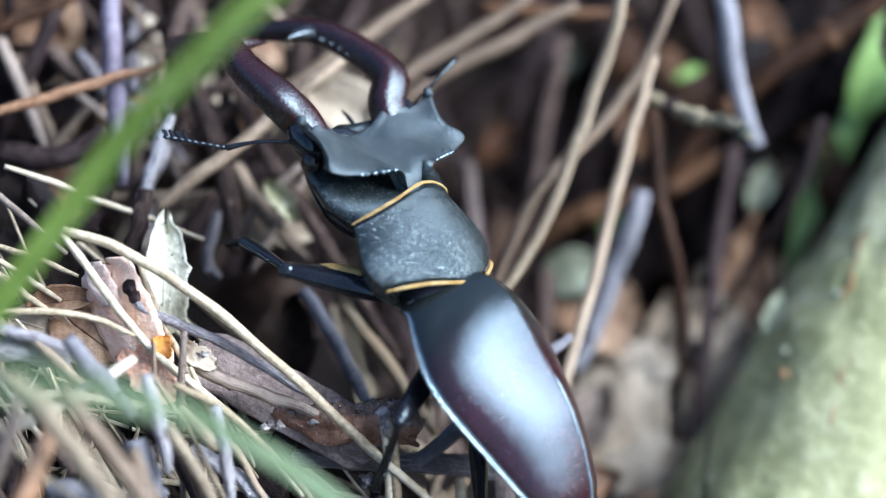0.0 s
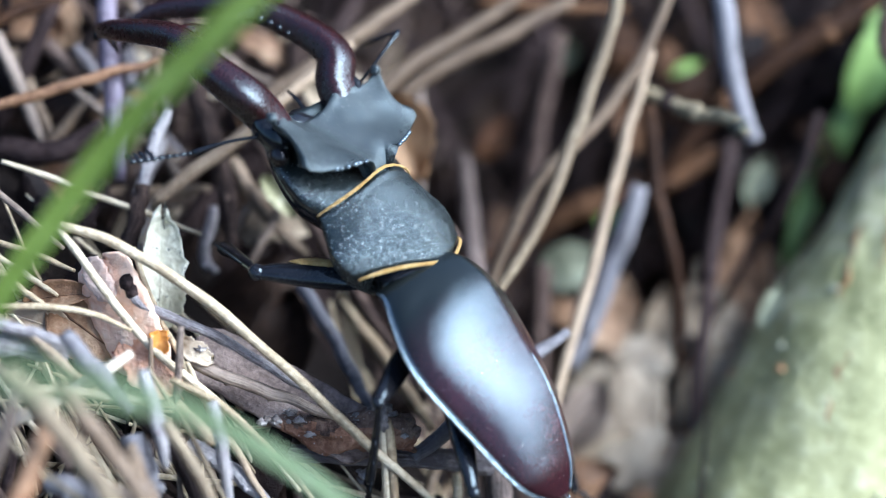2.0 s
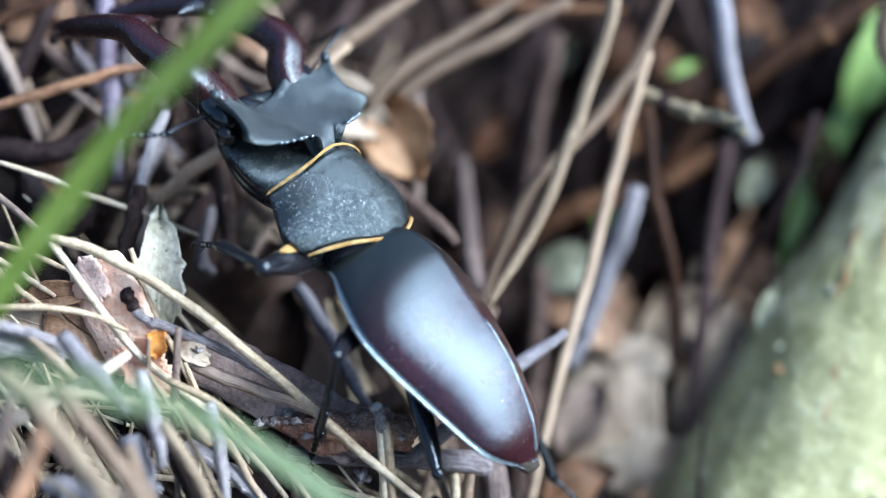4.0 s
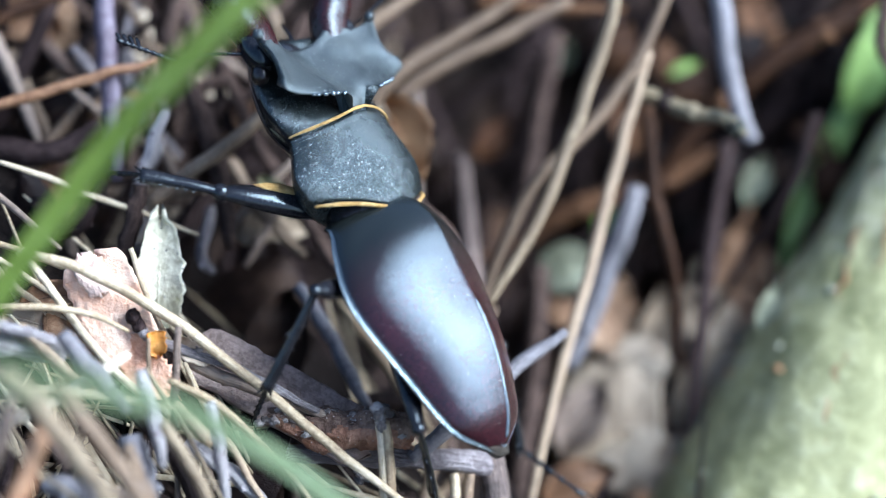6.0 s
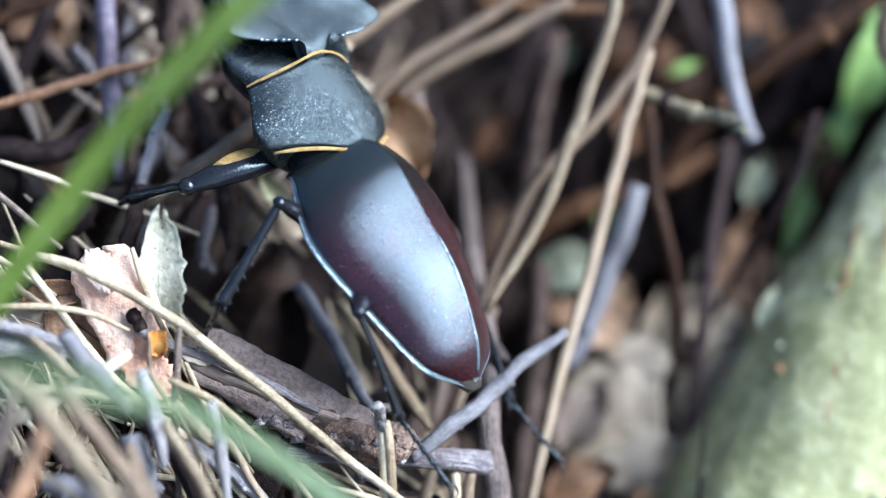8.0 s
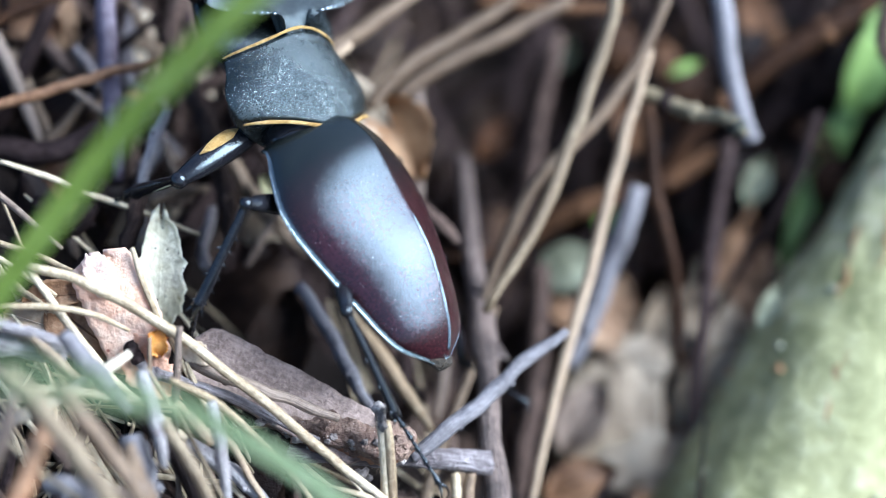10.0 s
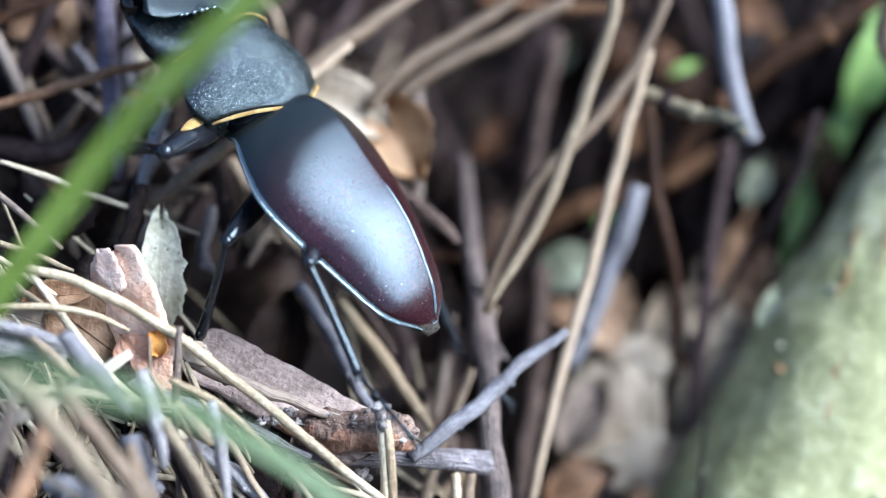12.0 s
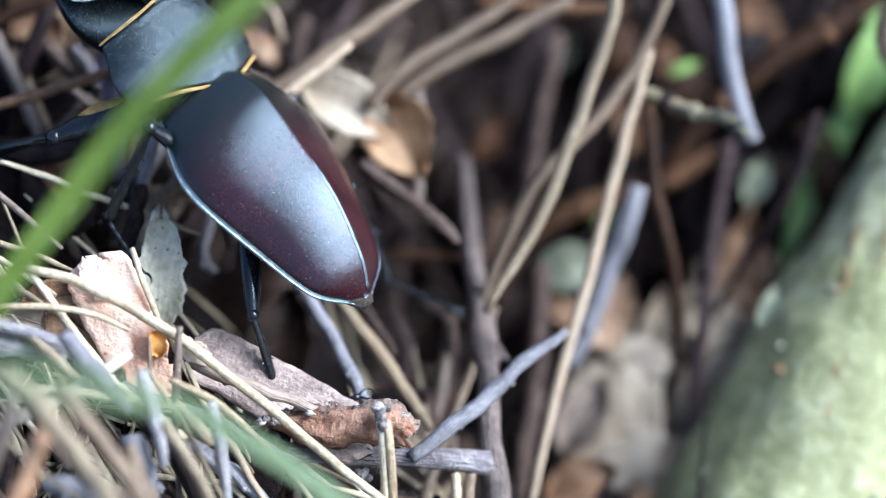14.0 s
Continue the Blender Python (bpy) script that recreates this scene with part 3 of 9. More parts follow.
stalk("twig", [(60.76, 35.51, -34), (58.5, 28.72, -34), (60.38, 22.69, -34)], 1.0, BROWNTWIG, "short brown twig over the root", "twig", HOLLOW)
stalk("dry_straw", [(-10.03, 18.79, -32), (-4.808, 24.12, -33), (3.479, 29.58, -35), (11.08, 34.99, -36)], 1.1, TAN, "tan dry straw lying on the upper bank", "straw", HOLLOW)
stalk("dry_straw", [(-6.375, 20.57, -36), (1.223, 25.29, -38), (8.923, 29.31, -40), (17.5, 34.15, -42)], 1.15, TAN, "tan dry straw lying on the upper bank", "straw", HOLLOW)
stalk("dry_straw", [(4.724, 33.76, -42), (12.9, 33.33, -43), (25.41, 32.97, -44)], 0.9, RUST, "tan dry straw lying on the upper bank", "straw", HOLLOW)
stalk("dry_straw", [(-23.93, 19.27, -28), (-16.66, 24.61, -30), (-9.284, 30.02, -32), (-1.809, 35.51, -34)], 1.1, TAN, "tan dry straw lying on the upper bank", "straw", HOLLOW)
stalk("dry_stalk", [(-3.538, 23.15, -40), (-3.362, 13.83, -38), (-3.188, 6.148, -36)], 1.0, PINKTAN, "thin tan stalk behind a dead leaf", "stalk", HOLLOW)
stalk("dark_stalk", [(-10.71, 11.23, -30), (-6.203, 7.828, -28), (-1.027, 3.74, -26), (2.053, 0.8067, -26)], 1.0, BROWNTWIG, "grey-brown bent twig low in the hollow", "twig", HOLLOW)
stalk("dry_stalk", [(-7.231, -0.6923, -40), (0.4615, -1.077, -40), (7.434, -0.6969, -42)], 0.8, RUST, "thin brown stalk lying across the hollow", "stalk", HOLLOW)
stalk("dry_stalk", [(1.214, -9.032, -36), (0.4523, -15, -34), (-1.048, -22.39, -32)], 0.9, PINKTAN, "thin brown stalk standing in the hollow", "stalk", HOLLOW)
stalk("twig", [(-6.548, -9.276, -44), (-4.956, -15.41, -42), (-7.231, -21.46, -40)], 1.2, DARKTWIG, "crooked dark twig deep in the hollow", "twig", HOLLOW)
stalk("twig", [(-1.809, -7.463, -34), (1.206, -10.48, -34), (0.4523, -16.51, -34)], 0.9, BROWNTWIG, "crooked brown twig deep in the hollow", "twig", HOLLOW)
stalk("twig", [(-18.24, -4.595, -20), (-14.54, -9.908, -18), (-11.56, -15.44, -15), (-8.648, -20.16, -12)], 0.95, LILAC, "straight grey dry twig leaning on the bark", "twig", HOLLOW)
stalk("dry_straw", [(-13.4, -6.481, -24), (-8.966, -12.22, -22), (-4.954, -17.88, -20), (-1.354, -22.74, -18)], 0.95, STRAW, "pale straw leaning low in the hollow", "straw", HOLLOW)
stalk("twig", [(-29.13, 24.78, -32), (-24.75, 14.89, -29), (-20.83, 8.873, -26), (-16.31, 2.257, -24), (-11.17, -5.733, -23), (-6.074, -13.67, -22)], 1.0, BROWNTWIG,
      "long brown twig running under the beetle's track", "twig", HOLLOW, rough=0.25)

# ---- the forked branch and the twigs at its foot ----
def forked_branch():
    base = bank((1.989, 7.884, -17))
    bm = bmesh.new()
    main = [bank(p) - base for p in smooth_path([(2.6, 13.0, -50), (3.2, 8.6, -45), (3.87, -0.7, -36), (4.87, -8.8, -27), (5.58, -14.95, -18.5), (5.88, -23.0, -13), (7.0, -33.2, -11)], 34)]
    tube(bm, main, [1.0 * MM, 1.1 * MM, 1.3 * MM, 1.5 * MM, 1.9 * MM, 1.5 * MM, 1.5 * MM, 1.7 * MM], 10, 1, 0.3, 4.0)
    arm = [bank(p) - base for p in smooth_path([(5.2, -11.6, -23), (6.8, -12.9, -20), (8.3, -14.08, -19)], 8)]
    tube(bm, arm, [1.5 * MM, 1.0 * MM, 0.4 * MM], 8, 1, 0.3, 7.0)
    ball(bm, bank((6.72, -13.7, -19)) - base, 0.9 * MM, (1, 1, 1), 8, 0.5, 2)
    ob = thing("forked_branch", bm, FORK, "forked pale brown branch at the foot of the bank", "branch", base)
    bm = bmesh.new()
    side = [bank(p) - base for p in smooth_path([(5.43, -26.52, -11.5), (-0.2749, -25.49, -8), (-5.729, -25.17, -6), (-12.5, -24.8, -5), (-20.58, -24.3, -4)], 26)]
    tube(bm, side, [1.55 * MM, 1.3 * MM, 1.15 * MM, 1.15 * MM, 0.9 * MM], 10, 1, 0.35, 9.0)
    part("side_branch", bm, GREYTWIG, ob, "weathered grey side branch with peeling skin")


forked_branch()
stalk("twig", [(-3.805, -25.21, -5), (0.4108, -21.98, -7), (5.262, -18.35, -10), (10.22, -13.93, -13), (15.57, -10.26, -16)], 1.05, LILAC, "straight lilac-grey twig propped on the branch", "twig", rough=0.2)
stalk("dry_straw", [(1.448, -27.38, -9), (1.655, -30.28, -9), (1.517, -33.73, -9)], 0.7, STRAW, "short tan straw below the branch", "straw")
stalk("dry_straw", [(3.311, -27.38, -9), (3.173, -30.28, -9), (3.311, -33.73, -9)], 0.75, TAN, "short tan straw below the branch", "straw")


def broken_stalk():
    base = bank((-7.117, -19.37, 3))
    bm = bmesh.new()
    for k, (a, b, c) in enumerate((((-7.26, -20.06, 2.6), (-6.869, -23.71, 2.4), (-6.483, -31.69, 2)), ((-6.727, -20.05, 2.8), (-6.204, -23.69, 2.6), (-5.751, -31.66, 2.2)))):
        tube(bm, [bank(p) - base for p in smooth_path([a, b, c], 12)], [0.6 * MM, 0.62 * MM, 0.6 * MM], 8, 1, 0.12, 3 + k)
    ob = thing("broken_stalk", bm, STRAW, "split tan straw stub topped by a grey knot", "straw", base)
    bm = bmesh.new()
    for k, (c, r, sq) in enumerate((((-7.117, -19.37, 3), 0.85, (0.9, 1, 1.4)), ((-7.506, -18.5, 3.2), 0.75, (1.2, 1, 0.8)), ((-6.524, -18.52, 3), 0.6, (1, 1, 0.8)), ((-7.051, -20.49, 3), 0.7, (1, 1, 1.2)))):
        ball(bm, bank(c) - base, r * MM, sq, 10, 0.7, k * 3.0)
    part("knot", bm, CRUMB, ob, "crumbly pale grey knot")


broken_stalk()

# ---- bark, leaves and scraps ----
leaf("bark_strip", (-19.4, -17.6, -4.2), (0.86, -0.47, 0.02), 25, 7.5, SLABBARK, "flat purplish brown weathered bark strip on the mound", "bark", square=1.0, curl=0.04, bend=0.02,
     veins=False, ragged=0.07, thick=0.9, seed=2.0, facing=(0.25, 0.35, 1))
stalk("twig", [(-30.15, -13.22, 1), (-24.22, -15.57, 0.5), (-18.93, -17.6, 0), (-12.31, -20.14, -1)], 0.8, PINKTAN, "pale dry twig lying along the bark strip", "twig", rough=0.3)


def curled_bark():
    """A roll of bark, open below, with a crust of grey lumps."""
    base = bank((-11, -21.39, -1.5))
    path = smooth_path([(-20.6, -19.9, -3.0), (-16.76, -20.9, -2.4), (-13.02, -21.4, -1.8), (-8.975, -20.83, -1.2), (-5.626, -21.5, -1.2), (-3.487, -22.46, -1.5)], 34)
    radius = [0.8, 1.5, 2.1, 2.4, 2.3, 2.5, 2.2, 1.3]
    outer, inner = [], []
    for i, p in enumerate(path):
        t = (path[min(i + 1, 33)] - path[max(i - 1, 0)]).normalized()
        s = t.cross(Vector((0, 0, 1))).normalized()
        nrm = s.cross(t)
        row, low = [], []
        for k in range(25):
            a = radians(-50 + 280 * k / 24)
            r = curve_of(radius, i / 33) * (1 + 0.5 * noise.noise(Vector((math.cos(a) * 1.6, math.sin(a) * 1.6, i * 0.21))) + 0.22 * noise.noise(Vector((math.cos(a) * 5, math.sin(a) * 5, i * 0.7))))
            o = s * math.cos(a) + nrm * math.sin(a)
            drift = t * 1.2 * noise.noise(Vector((a * 1.5, 3 if i < 17 else 9, 2))) * abs(i / 16.5 - 1) ** 3
            row.append(bank(p + o * r + drift) - base)
            low.append(bank(p + o * max(0.15, r - 0.45) + drift) - base)
        outer.append(row)
        inner.append(low)
    bm = bmesh.new()
    slab(bm, outer, inner, lambda i, k: 1 if k < 12 + 2.5 * noise.noise(Vector((i * 0.3, 2, 5))) else 0, 0)
    ob = thing("curled_bark", bm, [CURLBARK, REDBARK], "curled red-brown bark scrap crusted with grey lumps", "bark", base)
    rnd = random.Random(8)
    for n in range(26):
        i, k = rnd.randint(2, 31), rnd.randint(11, 20)
        bm = bmesh.new()
        ball(bm, outer[i][k], rnd.uniform(0.25, 0.6) * MM, (1.3, 1.1, 0.6), 9, 1.1, n * 1.7)
        part("crust", bm, CRUMB if n % 3 else CURLBARK, ob)
    return ob


bark_roll = curled_bark()
pink_bark = leaf("pink_bark", (-37.6, -8.0, 1), (0.42, -0.91, 0.0), 15.0, 8.4, PINKBARK, "torn salmon-pink scrap of inner bark", "bark", square=1.0, curl=-0.05, bend=0.03, veins=False,
                 ragged=0.12, thick=0.55, seed=9.3, taper=(0.9, 0.97, 1.0, 1.0, 1.0, 0.95, 0.7), facing=(-0.05, 0.3, 1))
peeled = leaf("peeled_layer", (-40.22, -3.374, 2), (0.5, -0.85, 0.0), 5.5, 3.4, PEELED, "paler peeled patch", "", square=0.6, curl=-0.05, bend=0.02, veins=False, ragged=0.2, thick=0.3, seed=3.3,
              facing=(-0.05, 0.3, 1))
peeled.parent, peeled.location = pink_bark, peeled.location - pink_bark.location
leaf("bark_flake", (-34.69, -13.89, 0.8), (0.7, -0.7, 0.0), 9, 5, PINKBARK, "small salmon-pink flake of inner bark", "bark", square=0.6, curl=0.1, veins=False, ragged=0.3, thick=0.5,
     seed=4.1, facing=(-0.1, 0.1, 1))
leaf("resin_chip", (-33.2, -10.9, 3.0), (0.1, -1, 0), 2.8, 2.2, AMBER, "small glowing amber chip of resin", "resin", square=0.9, curl=0.15, veins=False, ragged=0.4, thick=0.6, seed=1.0)
leaf("bark_flake", (-29.1, -12, 1.5), (0.8, -0.5, 0), 4.5, 2.6, LEAFCREAM, "small cream papery bark flake", "bark", square=0.5, curl=0.1, veins=False, ragged=0.3, seed=2.2, thick=0.3)
leaf("mottled_leaf", (-45.44, -5.755, -1), (1, 0.12, 0), 9, 3.6, LEAFBROWN, "narrow mottled brown dead leaf", facing=(0, 0.3, 1), seed=3.0)
leaf("dead_leaf", (-42.59, -9.674, -2), (0.8, -0.6, 0), 11, 8, LEAFBROWN, "rust-brown dead leaf under the pink bark", facing=(0, 0.2, 1), seed=6.0, curl=0.12)
leaf("dead_leaf", (-47.97, -9.002, -2), (0.9, -0.3, 0), 9, 6, LEAFCREAM, "tan dead leaf under the straws", facing=(0, 0.2, 1), seed=7.0, curl=0.12)
leaf("lichened_leaf", (-34.6, -2.9, -9), (0.05, 1, 0.1), 14, 5.8, LICHEN, "upright pale leaf spotted with green lichen", facing=(0.2, 0.1, 1), seed=8.0, curl=0.3, ragged=0.32, square=0.4)
leaf("dead_leaf", (-21.41, 6.627, -24), (0.6, -0.8, 0.0), 7, 3.0, LICHEN, "small olive dead leaf", facing=(0.2, 0.1, 1), seed=5.8, curl=0.3)
brown_leaf = leaf("dead_leaf", (-5.428, 14.78, -34), (0.45, -1, 0.1), 12.0, 10.0, LEAFRUST, "upright curled orange-brown dead leaf", facing=(-0.2, 0.1, 1), seed=11.0, curl=0.2, ragged=0.15)
leaf("dead_leaf", (-12.74, 18.54, -34), (0.9, -0.55, 0.0), 14, 8, LEAFBEIGE, "cream curled dead leaf behind the brown one", facing=(0, 0.3, 1), seed=12.0, curl=0.2)
leaf("dead_leaf", (-15.02, 21.37, -42), (0.2, 1, 0.0), 12, 7, LEAFBEIGE, "pale dead leaf on the upper bank", facing=(0.3, 0.2, 1), seed=13.0, curl=0.2)
leaf("dead_leaf", (26.2, -25.5, -51), (0.12, 1, 0.0), 17.5, 9.8, LEAFCREAM, "broad cream dead leaf lying in the hollow", facing=(-0.2, 0.35, 1), seed=14.0, curl=0.03, bend=0.05, ragged=0.15, square=0.7, veins=False)
leaf("dead_leaf", (31.26, -12.23, -60), (0.1, 1, 0.1), 14, 8, LEAFCREAM, "tan dead leaf beside a stalk", facing=(0.2, 0.3, 1), seed=15.0)
leaf("dead_leaf", (43.43, -3.22, -62), (0.2, 1, 0.0), 17, 8, LEAFBROWN, "orange-brown dead leaf in the hollow", facing=(0, 0.4, 1), seed=16.0, ragged=0.4)
leaf("dead_leaf", (38.98, -16.23, -58), (0.5, 1, 0.0), 20, 6.5, LEAFBROWN, "long pinkish dead leaf against the root", facing=(-0.3, 0.3, 1), seed=17.0, ragged=0.35)
leaf("dead_leaf", (18.43, -3.017, -58), (1, 0.2, 0), 10, 7.5, LEAFPALE, "pale green withered leaf in the hollow", facing=(0, 0.4, 1), seed=18.0, curl=0.1)
leaf("dead_leaf", (19.95, -23.37, -50), (0.6, 1, 0), 12, 7, PINKTAN, "pinkish brown dead leaf in the hollow", facing=(0, 0.4, 1), seed=19.0)
leaf("dead_leaf", (19.18, -32.66, -44), (1, 0.4, 0), 11, 7, LEAFBROWN, "brown dead leaf at the foot of the hollow", facing=(0, 0.4, 1), seed=20.0)
leaf("dead_leaf", (18.28, 28.85, -70), (0.4, 1, 0), 5, 3.5, LEAFPALE, "pale withered leaf on the upper bank", facing=(0, 0.4, 1), seed=21.0, ragged=0.45, curl=0.5)
leaf("green_leaf", (35.34, 26.34, -62), (1, 0.45, 0), 4.5, 1.6, BLADEDIM, "small fresh green leaf on the upper bank", facing=(0, 0.3, 1), seed=23.0, ragged=0.3)
leaf("dead_leaf", (7.7, 16.0, -61), (0.7, 1, 0), 7.5, 4.2, LEAFRUST, "orange-brown dead leaf in the dark of the bank", facing=(0, 0.3, 1), seed=31.0, ragged=0.3)
leaf("green_leaf", (24.45, 5.826, -60), (0.5, 1, 0), 8, 3.4, MOSSGREEN, "small fresh green leaf in the hollow", facing=(0, 0.3, 1), seed=24.0)
leaf("green_leaf", (44.69, -7.615, -40), (0.5, 1, 0), 7, 3.0, LEAFPALE, "pale green leaf tucked behind the root", facing=(0, 0.3, 1), seed=25.0)
leaf("green_leaf", (45.91, 9.99, -62), (0.4, 1, 0), 8, 4.0, LEAFPALE, "pale green leaf on the upper bank", facing=(0, 0.3, 1), seed=26.0)
leaf("dead_leaf", (-56.47, 30.43, -36), (1, -0.3, 0), 12, 8, LEAFBROWN, "brown dead leaf on the upper bank", facing=(0, 0.4, 1), seed=27.0)
leaf("dead_leaf", (-50.12, 17.92, -30), (1, 0.5, 0), 12, 7, LEAFSHADED, "dead leaf on the upper bank, colour darkened for shade", facing=(0, 0.4, 1), seed=28.0)
leaf("dead_leaf", (-21.12, -11.82, -30), (0.2, 1, 0), 14, 9, LEAFSHADED, "dead leaf in the deep shade, with shade in its colour too", facing=(0, 0.4, 1), seed=29.0)

leaf("dead_leaf", (37.68, -20.05, -54), (0.5, 1, 0), 17, 9, LEAFBEIGE, "beige dead leaf lying against the root", facing=(0.1, 0.4, 1), seed=61.0, ragged=0.35, curl=0.05)
leaf("dead_leaf", (34.26, -30.92, -50), (1, 0.3, 0), 13, 9, LEAFCREAM, "cream dead leaf at the foot of the hollow", facing=(0.1, 0.4, 1), seed=62.0, ragged=0.35, curl=0.05)
# leaves strewn over the floor of the hollow and the upper bank
rnd_leaf = random.Random(52)
FALLEN = ((LEAFBROWN, "crumpled brown dead leaf strewn in the hollow"), (LEAFBEIGE, "crumpled beige dead leaf strewn in the hollow"), (PINKTAN, "crumpled pinkish dead leaf strewn in the hollow"),
          (LEAFCREAM, "crumpled cream dead leaf strewn in the hollow"), (RUST, "crumpled dark rusty dead leaf strewn on the bank"),
          (LEAFSHADED, "crumpled dead leaf strewn on the bank, colour darkened for shade"))
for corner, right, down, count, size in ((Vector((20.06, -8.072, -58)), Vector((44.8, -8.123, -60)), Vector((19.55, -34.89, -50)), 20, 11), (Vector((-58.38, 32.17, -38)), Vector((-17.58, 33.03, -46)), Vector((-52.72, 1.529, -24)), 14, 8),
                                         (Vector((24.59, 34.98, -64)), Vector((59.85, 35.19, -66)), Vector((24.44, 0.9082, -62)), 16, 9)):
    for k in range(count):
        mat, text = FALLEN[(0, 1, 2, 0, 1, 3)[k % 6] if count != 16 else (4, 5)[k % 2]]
        spot = corner + (right - corner) * rnd_leaf.random() + (down - corner) * rnd_leaf.random() + Vector((0, 0, rnd_leaf.uniform(-3, 2)))
        leaf("dead_leaf", spot, (rnd_leaf.gauss(0, 1), rnd_leaf.gauss(0, 1), 0), rnd_leaf.uniform(0.7, 1.3) * size, rnd_leaf.uniform(0.4, 0.7) * size, mat, text,
             facing=(rnd_leaf.gauss(0, 0.25), 0.4 + rnd_leaf.gauss(0, 0.2), 1), seed=40.0 + k, ragged=0.4, curl=rnd_leaf.uniform(-0.1, 0.25), square=rnd_leaf.uniform(0, 0.4))
# fresh grass
GRASSES = "fresh grass blades"
blade("grass_blade", [(-12.5, 27.78, 56), (-18.17, 23.29, 54), (-24.06, 18.01, 51), (-31.08, 11.41, 47), (-37.33, 3.932, 44), (-44.02, -4.436, 41), (-47.61, -9.533, 40)], 2.8, GRASS,
      "broad fresh green grass blade arching over the litter", "grass", GRASSES, ends=(0.9, 0.95))
blade("grass_blade", [(-36.04, -7.144, 120), (-32.57, -9.18, 98), (-28.5, -11.75, 76), (-23.79, -14.51, 60), (-18.7, -18.54, 48), (-13.2, -23.18, 40), (-4.911, -30.93, 32)], 2.0, GRASSPALE,
      "pale green grass blade low over the mound", "grass", GRASSES, ends=(0.25, 1.15), fold=0.1)
blade("grass_blade", [(50.2, -3.0, -66), (52.8, 5.1, -66), (56.5, 12.6, -66), (60.7, 21.8, -66), (63.4, 30.2, -66), (65.5, 37.0, -66)], 3.4, BLADEDIM, "bright green leaf blade behind the root", "grass", GRASSES,
      ends=(0.25, 1.1))

leaf("green_leaf", (63.0, 27.5, -64), (0.42, 1, 0), 17, 7.0, BLADEDIM, "broad bright green leaf behind the root", facing=(0.15, 0.3, 1), seed=71.0, ragged=0.1, curl=0.1)

# ---- straws and twigs of the mound ----
MOUND = "straws on the mound"
long_straw = stalk("dry_straw", [(-45.25, 3.008, 5), (-38.26, 0.7206, 4.5), (-29.86, -4.407, 3.5), (-20.69, -11.93, 3), (-12.13, -19.84, 3), (-5.535, -25.77, 3), (1.054, -31.24, 3)], 0.64, STRAW,
                   "long smooth cream straw lying across the mound", "straw", MOUND, rough=0.06)
bent_straw = stalk("dry_straw", [(-45.05, 3.204, 5), (-41.62, -1.904, 4), (-38.15, -6.853, 3), (-34.4, -11.27, 3), (-29.92, -15.09, 3), (-24.03, -20.07, 2.5), (-16.77, -28.32, 2.5)], 0.53, STRAW,
                   "bent cream straw lying down the mound", "straw", MOUND, rough=0.06)
knob_twig = stalk("twig", [(-37.11, -3.763, 2.5), (-35.59, -6.206, 2.5), (-32.02, -8.005, 2), (-26.78, -10.27, 1.5), (-20.85, -13.75, 1), (-16.24, -16.57, 0.5)], 0.66, GREYTWIG,
                  "grey-brown twig with a dark knobbly end", "twig", MOUND, rough=0.3, knobs=((0.02, 1.5), (0.12, 1.35), (0.3, 1.2)))
stalk("pine_needle", [(-36.45, 0.1985, 2), (-35.33, -3.242, 2), (-33.67, -7.542, 2), (-31.36, -11.84, 2), (-28.77, -17.17, 1.5)], 0.38, STRAW, "stiff tan needle standing in the litter", "needle", MOUND)
stalk("twig", [(-30.47, -8.958, 5), (-30.8, -14.32, 5), (-30.99, -20.86, 5), (-30.47, -30.01, 5)], 0.50, PINKTAN, "thin upright dry twig in the litter", "twig", MOUND, rough=0.25)
stalk("pine_needle", [(-34.13, -10.31, 4), (-34.07, -14.38, 4), (-34.26, -18.31, 4)], 0.28, TAN, "thin brown needle standing in the litter", "needle", MOUND)
stalk("pine_needle", [(-30.17, -13.16, 2), (-28.38, -17.13, 2), (-26.73, -21.1, 2), (-25.27, -26.4, 2)], 0.34, STRAW, "thin straw leaning in the litter", "needle", MOUND)
stalk("dry_straw", [(-31.4, -14.99, 7), (-26.31, -17.65, 6), (-20.53, -22.82, 5), (-14.7, -29.8, 4)], 0.48, STRAW, "pale straw lying under the grass blade", "straw", MOUND)
stalk("dry_straw", [(-30.22, -20.25, 6), (-25.11, -22.17, 5), (-22.58, -26.19, 4), (-19.95, -30.79, 4)], 0.48, TAN, "tan straw curving down the mound", "straw", MOUND)
stalk("twig", [(-29.92, -22.47, 3), (-26.62, -24.65, 3), (-23.33, -26.95, 3), (-20.03, -30.25, 3)], 0.95, GREYTWIG, "ridged grey twig low on the mound", "twig", MOUND, rough=0.4)
stalk("dark_twig", [(-38.23, -16.03, 9), (-34.5, -19, 8), (-31.4, -22.64, 7), (-29.24, -26.64, 6), (-27.29, -31.2, 6)], 1.1, DARKTWIG, "dark smooth twig curving down the mound", "twig", MOUND)
stalk("pine_needle", [(-25.73, -26.06, 2), (-25.4, -22.43, 2), (-26.17, -18.53, 1)], 0.32, TAN, "thin brown needle in the litter", "needle", MOUND)
stalk("dry_straw", [(-53.87, 10.72, -8), (-48.56, 8.898, -9), (-43.2, 6.646, -10), (-35.72, 4.1, -11), (-29.92, 1.813, -12)], 0.40, STRAW, "thin cream straw over the dark litter", "straw", MOUND)
stalk("dry_straw", [(-55.52, 8.253, -6), (-50.36, 4.129, -4), (-45.28, 0.06718, -2)], 0.44, PINKTAN, "thin tan straw among the grass", "straw", MOUND)
